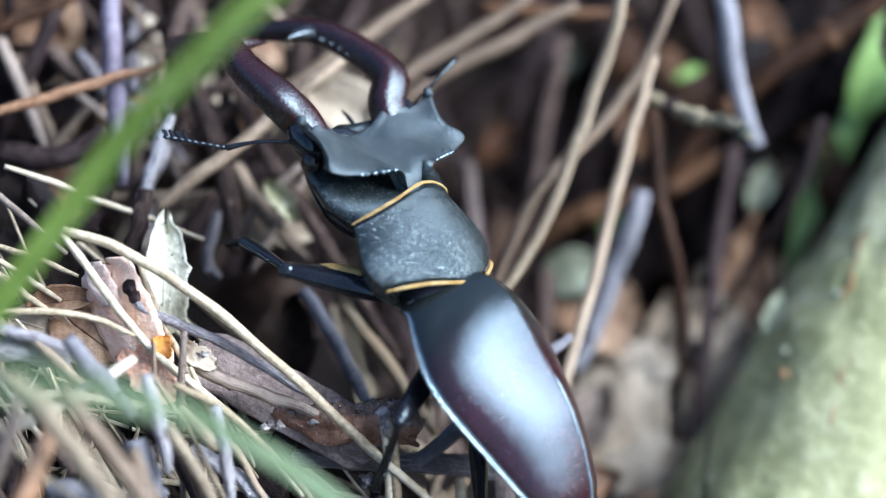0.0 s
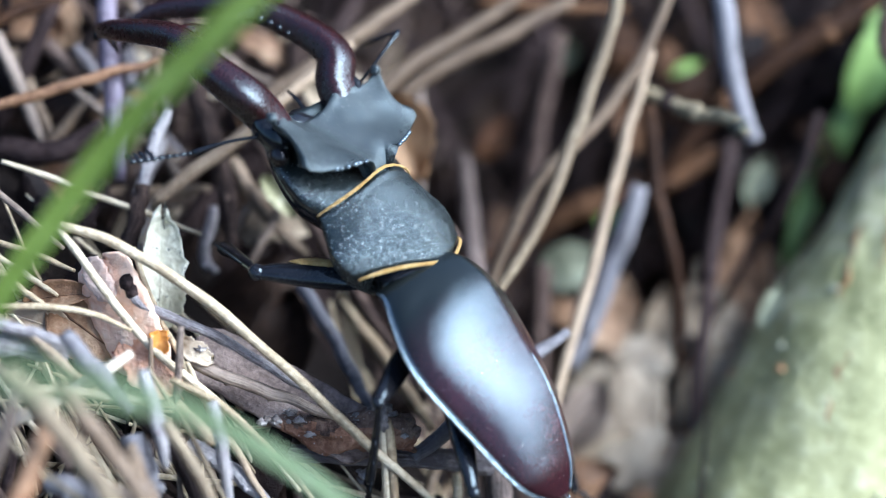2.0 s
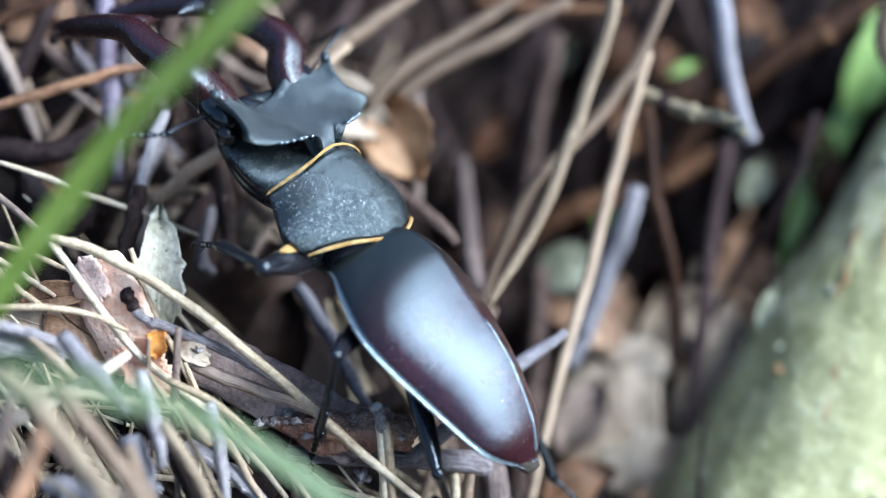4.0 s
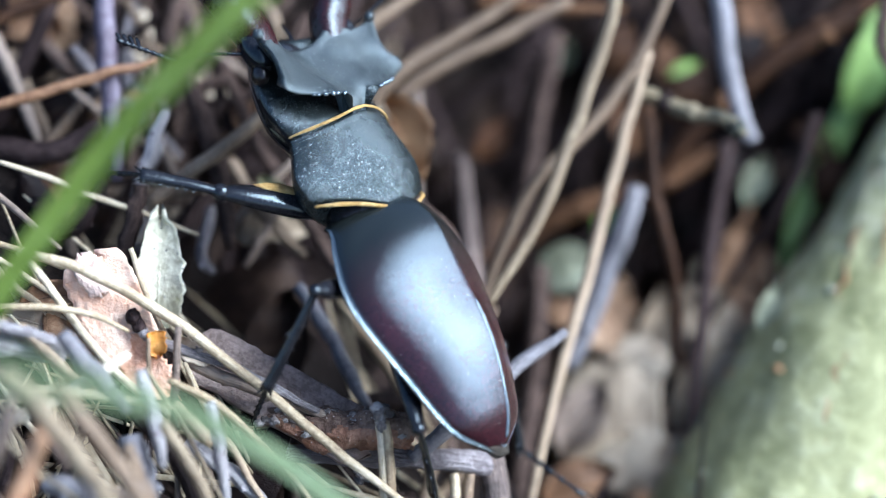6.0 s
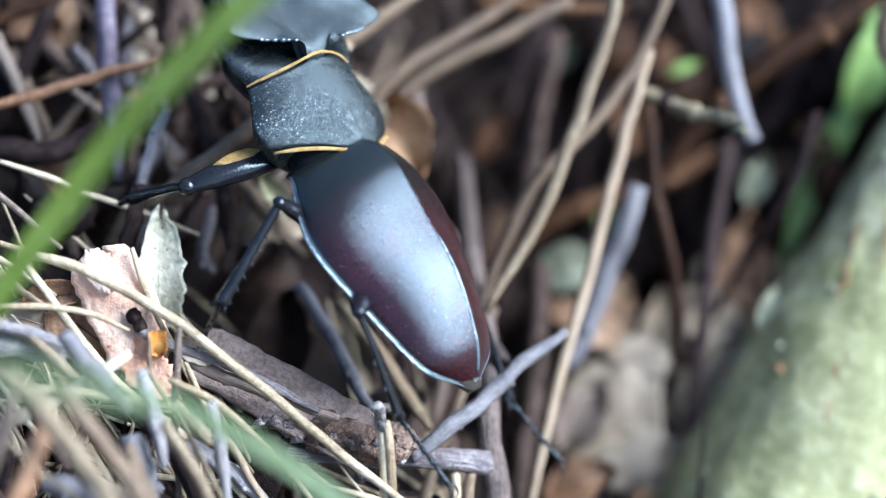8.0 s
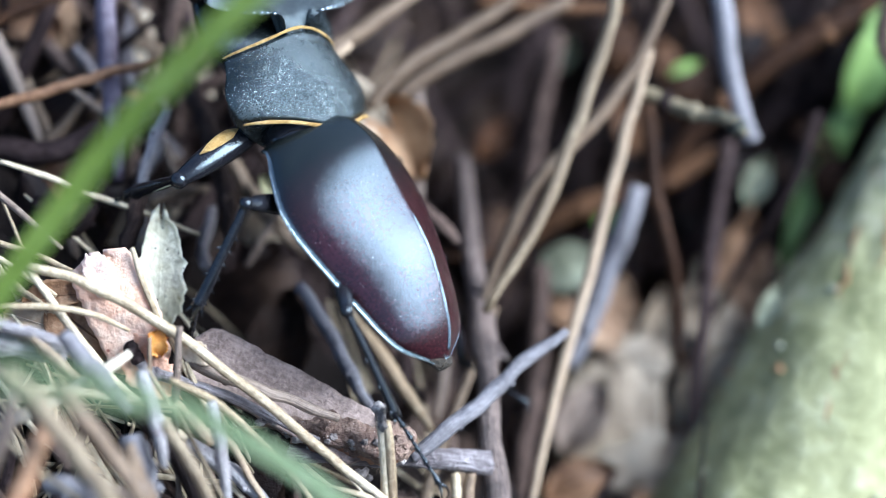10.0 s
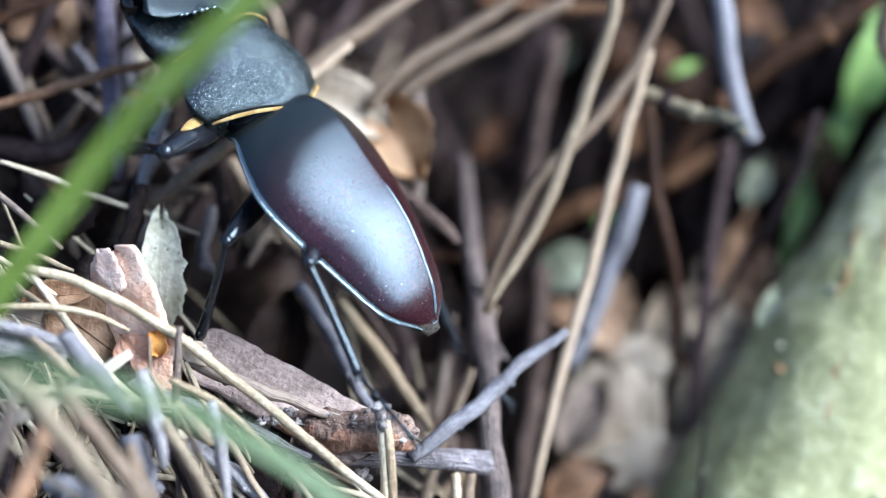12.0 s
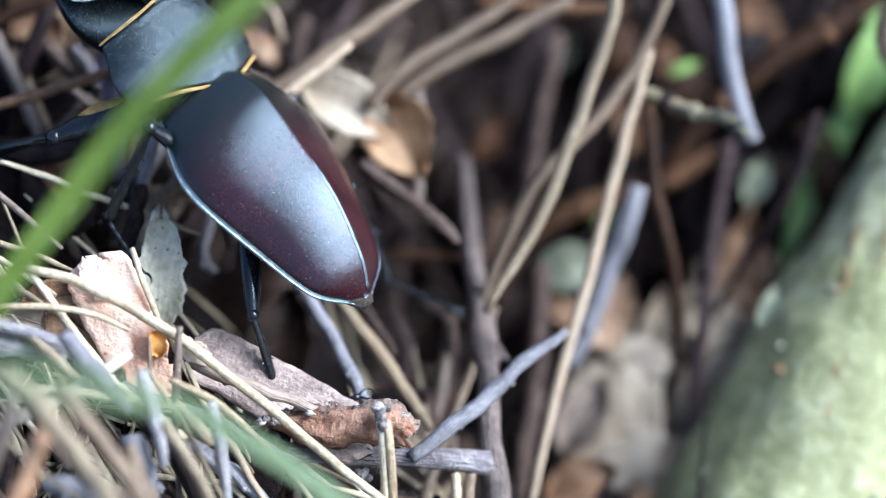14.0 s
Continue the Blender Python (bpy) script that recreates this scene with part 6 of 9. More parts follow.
    walk(JOINTED["front", "l"][1], [
        (0, pose(-0.012091, 0.013381, -0.0092178, -39.55, -2.835, -21.71)), (0.25, pose(-0.012196, 0.013078, -0.0094996, -39.919, -3.0988, -27.901)), (0.5, pose(-0.012393, 0.012728, -0.009721, -40.421, -3.22, -32.741)),
        (1, pose(-0.012557, 0.012545, -0.0097669, -40.269, -3.7417, -36.81)), (1.5, pose(-0.012026, 0.012547, -0.01039, -37.742, -6.8231, -39.069)), (2, pose(-0.011962, 0.012136, -0.010843, -38.833, -7.2993, -34.517)),
        (2.25, pose(-0.011889, 0.012239, -0.010808, -35.919, -7.639, -43.162)), (2.5, pose(-0.014986, 0.011086, -0.0072466, -34.19, -7.8734, -47.443)), (2.75, pose(-0.016434, 0.0090653, -0.0037289, -35.975, -5.733, -41.07)),
        (3, pose(-0.016704, 0.0076181, -0.002149, -37.242, -3.2443, -33.853)), (3.7, pose(-0.016869, 0.0059381, -0.00085818, -37.58, -3.4539, -28.579)), (4.3, pose(-0.017044, 0.0047517, -0.00064047, -38.246, -3.9063, -24.995)),
        (4.9, pose(-0.016573, 0.0038376, 0.0012357, -39.415, -4.2505, -19.277)), (5.25, pose(-0.016341, 0.003316, 0.0018809, -40.215, -4.6685, -16.758)), (5.5, pose(-0.016633, 0.0029582, 0.0012739, -40.531, -4.5524, -12.807)),
        (5.75, pose(-0.017106, 0.0086756, -0.0018186, -27.372, 5.7593, 34.577)), (6, pose(-0.015733, 0.01129, -0.0056359, -21.551, 9.4867, 47.655)), (6.25, pose(-0.013554, 0.011988, -0.0090743, -19.991, 8.4863, 45.84)),
        (6.5, pose(-0.0136, 0.011858, -0.0091587, -36.857, 10.536, 30.906)), (7, pose(-0.013384, 0.010749, -0.010425, -43.544, 11.16, 30.161)), (7.25, pose(-0.01345, 0.010401, -0.010607, -48.916, 9.7582, 21.921)),
        (7.5, pose(-0.013688, 0.0098859, -0.010663, -53.832, 7.4495, 12.316)), (7.75, pose(-0.015619, 0.0082135, -0.0088557, -59.358, 5.7341, 1.8323)), (8, pose(-0.016386, 0.0069586, -0.0076292, -64.118, 5.1766, -3.9266)),
        (8.8, pose(-0.016349, 0.0052, -0.0073888, -65.476, 2.8229, -7.9414)), (9.4, pose(-0.016059, 0.0044554, -0.007555, -66.666, 0.94923, -13.689)), (10, pose(-0.015838, 0.0037827, -0.007552, -66.836, -0.79607, -19.358)),
        (10.5, pose(-0.015776, 0.0030331, -0.0071513, -66.069, -1.9276, -22.013)), (11, pose(-0.016721, 0.0027832, -0.0058728, -57.115, -1.4657, -19.975)), (11.5, pose(-0.016996, 0.0025759, -0.003025, -59.471, -2.2534, -26.244)),
        (12, pose(-0.017288, 0.0036637, -0.002177, -48.349, -3.5329, -35.438)), (12.25, pose(-0.017169, 0.0042968, -0.00095097, -33.057, 1.9611, 2.5299)), (12.5, pose(-0.016693, 0.004909, 0.00072592, -11.298, 5.3962, 29.928)),
        (12.75, pose(-0.017119, 0.0076242, -0.0040213, -20.985, 7.6529, 36.433)), (13, pose(-0.013213, 0.010938, -0.010616, -45.33, 12.558, 31.564)), (13.25, pose(-0.012851, 0.010897, -0.01105, -49.275, 16.434, 24.306)),
        (13.5, pose(-0.013085, 0.010385, -0.011187, -53.494, 17.885, 19.669)), (14, pose(-0.014305, 0.0090143, -0.010601, -61.591, 11.798, -3.1611)),
    ])
    walk(JOINTED["front", "l"][2], [
        (0, pose(-0.0091035, 0.020076, -0.01526, -54.075, -6.8599, -52.209)), (0.25, pose(-0.0084957, 0.019363, -0.015587, -47.895, -6.9995, -53.386)), (0.5, pose(-0.0081905, 0.018624, -0.015871, -41.621, -7.1919, -54.911)),
        (1, pose(-0.0078928, 0.018108, -0.015894, -43.358, -7.7446, -58.253)), (1.5, pose(-0.0067547, 0.017944, -0.016164, -41.755, -9.413, -61.666)), (2, pose(-0.0071448, 0.017805, -0.016752, -40.904, -9.6234, -62.82)),
        (2.25, pose(-0.0060853, 0.017344, -0.016331, -40.969, -9.5441, -62.548)), (2.5, pose(-0.0087031, 0.015862, -0.012535, -41.097, -9.3971, -61.71)), (2.75, pose(-0.010963, 0.014495, -0.0092815, -41.117, -7.9336, -55.463)),
        (3, pose(-0.01222, 0.013717, -0.007889, -40.83, -6.3676, -49.735)), (3.7, pose(-0.012961, 0.012383, -0.0066414, -46.421, -5.8831, -45.449)), (4.3, pose(-0.013528, 0.011345, -0.0065077, -50.12, -5.4943, -41.165)),
        (4.9, pose(-0.013728, 0.010618, -0.0047796, -55.019, -1.9248, -14.655)), (5.25, pose(-0.013772, 0.010118, -0.0042325, -54.85, 0.21782, 1.8132)), (5.5, pose(-0.014555, 0.0098905, -0.0048803, -55.978, -1.685, -8.1813)),
        (5.75, pose(-0.022255, 0.015373, -0.0061644, -52.607, -1.3934, -11.983)), (6, pose(-0.022651, 0.016816, -0.0090777, -55.126, -2.2632, -22.161)), (6.25, pose(-0.020292, 0.017864, -0.012287, -55.218, -4.296, -38.221)),
        (6.5, pose(-0.018398, 0.017845, -0.014761, -53.037, -4.4193, -42.168)), (7, pose(-0.017939, 0.016067, -0.016846, -50.892, -5.0558, -47.318)), (7.25, pose(-0.016906, 0.01574, -0.017664, -50.256, -5.139, -48.436)),
        (7.5, pose(-0.015856, 0.015151, -0.018268, -49.898, -5.1917, -49.307)), (7.75, pose(-0.01659, 0.013027, -0.016988, -55.106, -4.9271, -46.147)), (8, pose(-0.016872, 0.011149, -0.016141, -60.471, -4.4748, -42.069)),
        (8.8, pose(-0.016225, 0.0091643, -0.016021, -62.562, -4.0406, -39.252)), (9.4, pose(-0.015309, 0.0081455, -0.016277, -65.266, -3.3337, -34.424)), (10, pose(-0.014485, 0.0072682, -0.016285, -67.07, -2.7891, -30.355)),
        (10.5, pose(-0.014061, 0.0064962, -0.01583, -67.294, -2.693, -29.169)), (11, pose(-0.014767, 0.0075613, -0.013848, -54.099, -4.7435, -48.837)), (11.5, pose(-0.014574, 0.0067619, -0.011202, -56.063, -4.5435, -49.014)),
        (12, pose(-0.01327, 0.0085541, -0.009262, -45.692, -5.4774, -55.687)), (12.25, pose(-0.017698, 0.012243, -0.0061299, -46.058, -4.4542, -45.966)), (12.5, pose(-0.021493, 0.012895, -0.0011269, -39.08, 0.91385, -5.5376)),
        (12.75, pose(-0.022751, 0.014492, -0.0073931, -52.601, -2.422, -30.811)), (13, pose(-0.01796, 0.015859, -0.01721, -58.116, -1.0029, -22.797)), (13.25, pose(-0.017259, 0.015707, -0.017956, -57.468, -1.2359, -26.153)),
        (13.5, pose(-0.017196, 0.014918, -0.018454, -57.109, -1.4507, -29.414)), (14, pose(-0.015762, 0.013621, -0.01878, -58.881, -0.59078, -25.99)),
    ])
    walk(JOINTED["middle", "l"][0], [
        (0, pose(-0.0048, -0.005, -0.0036, -4.4429, 8.4995, 111.73)), (0.25, pose(-0.0048, -0.005, -0.0036, -1.2248, 8.6755, 111.04)), (0.5, pose(-0.0048, -0.005, -0.0036, 1.1854, 8.8667, 110.34)),
        (1, pose(-0.0048, -0.005, -0.0036, 1.8025, 8.9204, 113.34)), (1.5, pose(-0.0048, -0.005, -0.0036, -2.2299, 10.031, 114.78)), (2, pose(-0.0048, -0.005, -0.0036, -4.4449, 10.641, 110.56)),
        (2.25, pose(-0.0048, -0.005, -0.0036, -3.0213, 9.9274, 114.32)), (2.5, pose(-0.0048, -0.005, -0.0036, -0.79899, 9.0536, 119.05)), (2.75, pose(-0.0048, -0.005, -0.0036, -1.3587, 7.9555, 120.29)),
        (3, pose(-0.0048, -0.005, -0.0036, -2.7964, 7.1003, 119.21)), (3.7, pose(-0.0048, -0.005, -0.0036, 3.5359, 8.6672, 110.82)), (4.3, pose(-0.0048, -0.005, -0.0036, 14.002, 10.301, 96.585)),
        (4.9, pose(-0.0048, -0.005, -0.0036, 13.922, 10.142, 87.429)), (5.25, pose(-0.0048, -0.005, -0.0036, 10.364, 9.6758, 87.442)), (5.5, pose(-0.0048, -0.005, -0.0036, 8.1641, 9.358, 87.846)),
        (5.75, pose(-0.0048, -0.005, -0.0036, 11.635, 9.9276, 90.061)), (6, pose(-0.0048, -0.005, -0.0036, 15.726, 10.393, 93.903)), (6.25, pose(-0.0048, -0.005, -0.0036, 20.046, 10.417, 97.496)),
        (6.5, pose(-0.0048, -0.005, -0.0036, 23.306, 10.291, 100.11)), (7, pose(-0.0048, -0.005, -0.0036, 19.339, 9.7638, 99.194)), (7.25, pose(-0.0048, -0.005, -0.0036, 20.433, 9.8086, 98.627)),
        (7.5, pose(-0.0048, -0.005, -0.0036, 22.995, 9.8275, 100.42)), (7.75, pose(-0.0048, -0.005, -0.0036, 26.326, 11.156, 90.016)), (8, pose(-0.0048, -0.005, -0.0036, 27.244, 11.791, 76.356)),
        (8.8, pose(-0.0048, -0.005, -0.0036, 17.445, 10.968, 79.128)), (9.4, pose(-0.0048, -0.005, -0.0036, 15.896, 10.617, 83.083)), (10, pose(-0.0048, -0.005, -0.0036, 14.047, 10.199, 85.921)),
        (10.5, pose(-0.0048, -0.005, -0.0036, 14.692, 10.013, 89.528)), (11, pose(-0.0048, -0.005, -0.0036, 15.655, 9.484, 91.757)), (11.5, pose(-0.0048, -0.005, -0.0036, 8.8838, 8.1874, 100.94)),
        (12, pose(-0.0048, -0.005, -0.0036, -9.0297, 5.9179, 107.08)), (12.25, pose(-0.0048, -0.005, -0.0036, -15.557, 5.5167, 108.12)), (12.5, pose(-0.0048, -0.005, -0.0036, -19.379, 5.2968, 110.59)),
        (12.75, pose(-0.0048, -0.005, -0.0036, -12.125, 5.5593, 113.6)), (13, pose(-0.0048, -0.005, -0.0036, -4.5466, 5.8644, 116.5)), (13.25, pose(-0.0048, -0.005, -0.0036, 5.2157, 7.414, 109.07)),
        (13.5, pose(-0.0048, -0.005, -0.0036, 12.234, 8.3737, 103.26)), (14, pose(-0.0048, -0.005, -0.0036, 31.918, 12.556, 61.051)),
    ])
    walk(JOINTED["middle", "l"][1], [
        (0, pose(-0.01448, -0.0089872, -0.0044045, -65.611, -11.512, -115.03)), (0.25, pose(-0.014586, -0.0088001, -0.0038219, -66.475, -12.303, -116.07)), (0.5, pose(-0.014655, -0.0086172, -0.0033854, -67.175, -13.079, -116.41)),
        (1, pose(-0.014456, -0.0091107, -0.0032737, -66.542, -14.555, -117.26)), (1.5, pose(-0.014296, -0.0094617, -0.0040023, -61.745, -12.84, -117.99)), (2, pose(-0.014549, -0.0088169, -0.0043998, -55.028, -9.772, -133.58)),
        (2.25, pose(-0.014315, -0.0094056, -0.0041451, -54.866, -9.2032, -140.54)), (2.5, pose(-0.013967, -0.010118, -0.0037446, -54.853, -8.2492, -148.1)), (2.75, pose(-0.013846, -0.010325, -0.0038466, -57.229, -9.588, -143.56)),
        (3, pose(-0.013923, -0.010173, -0.0041083, -58.561, -10.711, -139.69)), (3.7, pose(-0.01463, -0.0086336, -0.0029598, -61.063, -10.667, -126.69)), (4.3, pose(-0.014973, -0.0057171, -0.0011004, -73.542, -10.528, -107.82)),
        (4.9, pose(-0.014961, -0.0040984, -0.0011132, -80.276, -9.4464, -103.24)), (5.25, pose(-0.015104, -0.0042218, -0.0017378, -77.944, -8.4382, -119.18)), (5.5, pose(-0.015177, -0.0043671, -0.0021288, -75.888, -6.7378, -134.65)),
        (5.75, pose(-0.015085, -0.0046458, -0.0015141, -69.709, -2.4607, -178.75)), (6, pose(-0.014918, -0.0051757, -0.00080085, -60.653, 0.71215, 156.01)), (6.25, pose(-0.014664, -0.0056415, -6.0121e-05, -47.819, 3.001, 140.78)),
        (6.5, pose(-0.014424, -0.0059628, 0.00048747, -38.501, 3.4837, 135.64)), (7, pose(-0.014674, -0.0060009, -0.00017324, -40.586, 3.1706, 138.63)), (7.25, pose(-0.014622, -0.0058584, 1.2137e-05, -41.057, 3.1541, 138.47)),
        (7.5, pose(-0.014433, -0.0060598, 0.00044163, -41.38, 3.2742, 138.06)), (7.75, pose(-0.014211, -0.0041017, 0.00096852, -41.562, 3.7707, 132.36)), (8, pose(-0.01364, -0.0018435, 0.0011052, -42.03, 4.1183, 126.31)),
        (8.8, pose(-0.014524, -0.0025225, -0.00050977, -51.457, 1.8368, 137.17)), (9.4, pose(-0.014761, -0.0032579, -0.0007734, -52.096, 1.5722, 140.74)), (10, pose(-0.014928, -0.0038253, -0.0010918, -52.733, 1.4911, 143.25)),
        (10.5, pose(-0.014953, -0.0044534, -0.00097756, -53.416, 1.944, 143.39)), (11, pose(-0.01492, -0.0048434, -0.00080534, -41.237, 2.7845, 136.14)), (11.5, pose(-0.015029, -0.006742, -0.001995, -60.606, 0.22974, 152.17)),
        (12, pose(-0.014663, -0.0082083, -0.0052391, -66.199, -4.6437, -169.73)), (12.25, pose(-0.01433, -0.0084027, -0.006403, -61.057, -4.0364, -173.19)), (12.5, pose(-0.013959, -0.0087847, -0.0070692, -56.325, -3.2301, -177.4)),
        (12.75, pose(-0.014122, -0.0093052, -0.0057951, -52.71, -3.6526, 174.61)), (13, pose(-0.014129, -0.0097465, -0.004428, -48.86, -3.3527, 166.63)), (13.25, pose(-0.014723, -0.0082997, -0.0026535, -44.619, -2.3365, 158.99)),
        (13.5, pose(-0.014862, -0.0070379, -0.0013987, -35.6, -0.96096, 149.91)), (14, pose(-0.012015, 0.00036998, 0.0018186, -68.11, -5.0551, 149.43)),
    ])
    walk(JOINTED["middle", "l"][2], [
        (0, pose(-0.010468, -0.013569, -0.016452, -54.776, -9.733, -88.478)), (0.25, pose(-0.010904, -0.013537, -0.015916, -57.225, -10.012, -88.206)), (0.5, pose(-0.011217, -0.013468, -0.015505, -60.048, -10.304, -88.438)),
        (1, pose(-0.011105, -0.014339, -0.01526, -59.38, -11.349, -92.041)), (1.5, pose(-0.0098937, -0.014795, -0.015596, -55.038, -11.711, -96.585)), (2, pose(-0.010238, -0.015512, -0.015302, -52.067, -11.321, -103.69)),
        (2.25, pose(-0.010741, -0.016526, -0.015043, -53.072, -11.508, -103.97)), (2.5, pose(-0.011204, -0.017553, -0.014669, -54.687, -11.707, -104.54)), (2.75, pose(-0.011027, -0.017326, -0.015039, -57.431, -11.577, -107.11)),
        (3, pose(-0.011001, -0.016927, -0.015426, -59.374, -11.467, -111.67)), (3.7, pose(-0.0107, -0.01429, -0.01457, -61.107, -10.563, -96.134)), (4.3, pose(-0.012056, -0.0091398, -0.013829, -66.138, -9.593, -83.125)),
        (4.9, pose(-0.013242, -0.0067464, -0.014239, -68.905, -8.9956, -78.629)), (5.25, pose(-0.013587, -0.0072881, -0.014797, -69.094, -8.876, -82.401)), (5.5, pose(-0.013915, -0.0077733, -0.015131, -68.658, -8.7247, -84.587)),
        (5.75, pose(-0.015526, -0.0093382, -0.014165, -68.949, -9.1308, -88.488)), (6, pose(-0.017475, -0.01128, -0.012567, -69.288, -9.6101, -90.721)), (6.25, pose(-0.019991, -0.012995, -0.01005, -69.529, -9.7084, -91.369)),
        (6.5, pose(-0.021445, -0.013874, -0.0079011, -71.878, -10.104, -106.53)), (7, pose(-0.021085, -0.014016, -0.0089428, -69.592, -9.5264, -119.51)), (7.25, pose(-0.021006, -0.013802, -0.0088414, -69.342, -9.0965, -125.76)),
        (7.5, pose(-0.020824, -0.013936, -0.0084679, -69.196, -8.3893, -134.96)), (7.75, pose(-0.021278, -0.011343, -0.0079684, -75.462, -9.7112, -97.249)), (8, pose(-0.021336, -0.0083046, -0.00791, -76.38, -8.4652, -72.539)),
        (8.8, pose(-0.019995, -0.0089212, -0.011063, -71.073, -8.9059, -81.398)), (9.4, pose(-0.019784, -0.009864, -0.011421, -68.493, -8.991, -87.702)), (10, pose(-0.019595, -0.010543, -0.011832, -65.395, -8.8714, -92.808)),
        (10.5, pose(-0.019456, -0.011131, -0.011812, -64.175, -8.6525, -94.933)), (11, pose(-0.021642, -0.012463, -0.0096937, -62.921, -7.7905, -77.987)), (11.5, pose(-0.018081, -0.012623, -0.013757, -60.697, -7.2262, -75.692)),
        (12, pose(-0.014675, -0.013747, -0.01755, -56.033, -7.4947, -80.436)), (12.25, pose(-0.014381, -0.014988, -0.018188, -53.564, -7.5431, -81.302)), (12.5, pose(-0.014252, -0.016291, -0.018286, -51.857, -7.5714, -81.181)),
        (12.75, pose(-0.015571, -0.017384, -0.016514, -52.326, -7.62, -79.227)), (13, pose(-0.016761, -0.01825, -0.014578, -52.855, -7.5872, -76.787)), (13.25, pose(-0.01853, -0.017131, -0.012128, -55.47, -7.8407, -81.016)),
        (13.5, pose(-0.020479, -0.01647, -0.0092563, -57.781, -8.1034, -85.532)), (14, pose(-0.015525, -0.0034021, -0.010659, -12.368, -4.6089, -174.65)),
    ])
    walk(JOINTED["hind", "l"][0], [
        (0, pose(-0.0046, -0.0135, -0.0034, -42.646, -14.794, -152.01)), (0.25, pose(-0.0046, -0.0135, -0.0034, -38.221, -14.484, -156.98)), (0.5, pose(-0.0046, -0.0135, -0.0034, 11.629, 5.1088, 139.92)),
        (1, pose(-0.0046, -0.0135, -0.0034, 7.2505, 2.5158, 147.93)), (1.5, pose(-0.0046, -0.0135, -0.0034, 0.29024, 2.38, 156.16)), (2, pose(-0.0046, -0.0135, -0.0034, 1.7894, 4.6634, 148.16)),
        (2.25, pose(-0.0046, -0.0135, -0.0034, -12.954, 0.079321, 162.5)), (2.5, pose(-0.0046, -0.0135, -0.0034, -13.322, -0.64947, 161.37)), (2.75, pose(-0.0046, -0.0135, -0.0034, -13.928, -2.1201, 161.21)),
        (3, pose(-0.0046, -0.0135, -0.0034, -14.548, -3.3879, 160.45)), (3.7, pose(-0.0046, -0.0135, -0.0034, -14.718, -2.7538, 164.31)), (4.3, pose(-0.0046, -0.0135, -0.0034, -7.6954, 0.79177, 156.21)),
        (4.9, pose(-0.0046, -0.0135, -0.0034, 0.61656, 3.9518, 146.63)), (5.25, pose(-0.0046, -0.0135, -0.0034, 0.83784, 4.3264, 146.78)), (5.5, pose(-0.0046, -0.0135, -0.0034, -1.0648, 3.983, 150.03)),
        (5.75, pose(-0.0046, -0.0135, -0.0034, 3.9748, 3.4696, 151.61)), (6, pose(-0.0046, -0.0135, -0.0034, 6.639, 2.2724, 155.78)), (6.25, pose(-0.0046, -0.0135, -0.0034, 5.9899, 0.87694, 159.47)),
        (6.5, pose(-0.0046, -0.0135, -0.0034, 5.2172, -0.23055, 161.3)), (7, pose(-0.0046, -0.0135, -0.0034, -51.228, -5.1664, -88.345)), (7.25, pose(-0.0046, -0.0135, -0.0034, -50.621, -3.804, -68.207)),
        (7.5, pose(-0.0046, -0.0135, -0.0034, -46.54, -2.2007, -52.549)), (7.75, pose(-0.0046, -0.0135, -0.0034, 32.608, 10.671, 110.64)), (8, pose(-0.0046, -0.0135, -0.0034, 31.494, 9.5633, 122.13)),
        (8.8, pose(-0.0046, -0.0135, -0.0034, 29.004, 8.1192, 130.56)), (9.4, pose(-0.0046, -0.0135, -0.0034, 26.906, 7.5205, 133.54)), (10, pose(-0.0046, -0.0135, -0.0034, 24.661, 6.9675, 136.26)),
        (10.5, pose(-0.0046, -0.0135, -0.0034, 22.661, 6.3475, 139.62)), (11, pose(-0.0046, -0.0135, -0.0034, 17.591, 4.5412, 140.33)), (11.5, pose(-0.0046, -0.0135, -0.0034, 24.246, 7.1835, 130.93)),
        (12, pose(-0.0046, -0.0135, -0.0034, 28.85, 8.8135, 115.4)), (12.25, pose(-0.0046, -0.0135, -0.0034, 25.64, 8.5667, 112.58)), (12.5, pose(-0.0046, -0.0135, -0.0034, 23.999, 8.3795, 111.75)),
        (12.75, pose(-0.0046, -0.0135, -0.0034, 19.83, 7.7684, 118.28)), (13, pose(-0.0046, -0.0135, -0.0034, 15.26, 6.9636, 124.28)), (13.25, pose(-0.0046, -0.0135, -0.0034, 9.4452, 5.4551, 129.59)),
        (13.5, pose(-0.0046, -0.0135, -0.0034, 1.2539, 3.4334, 135.29)), (14, pose(-0.0046, -0.0135, -0.0034, -19.135, -8.0734, 154.84)),
    ])
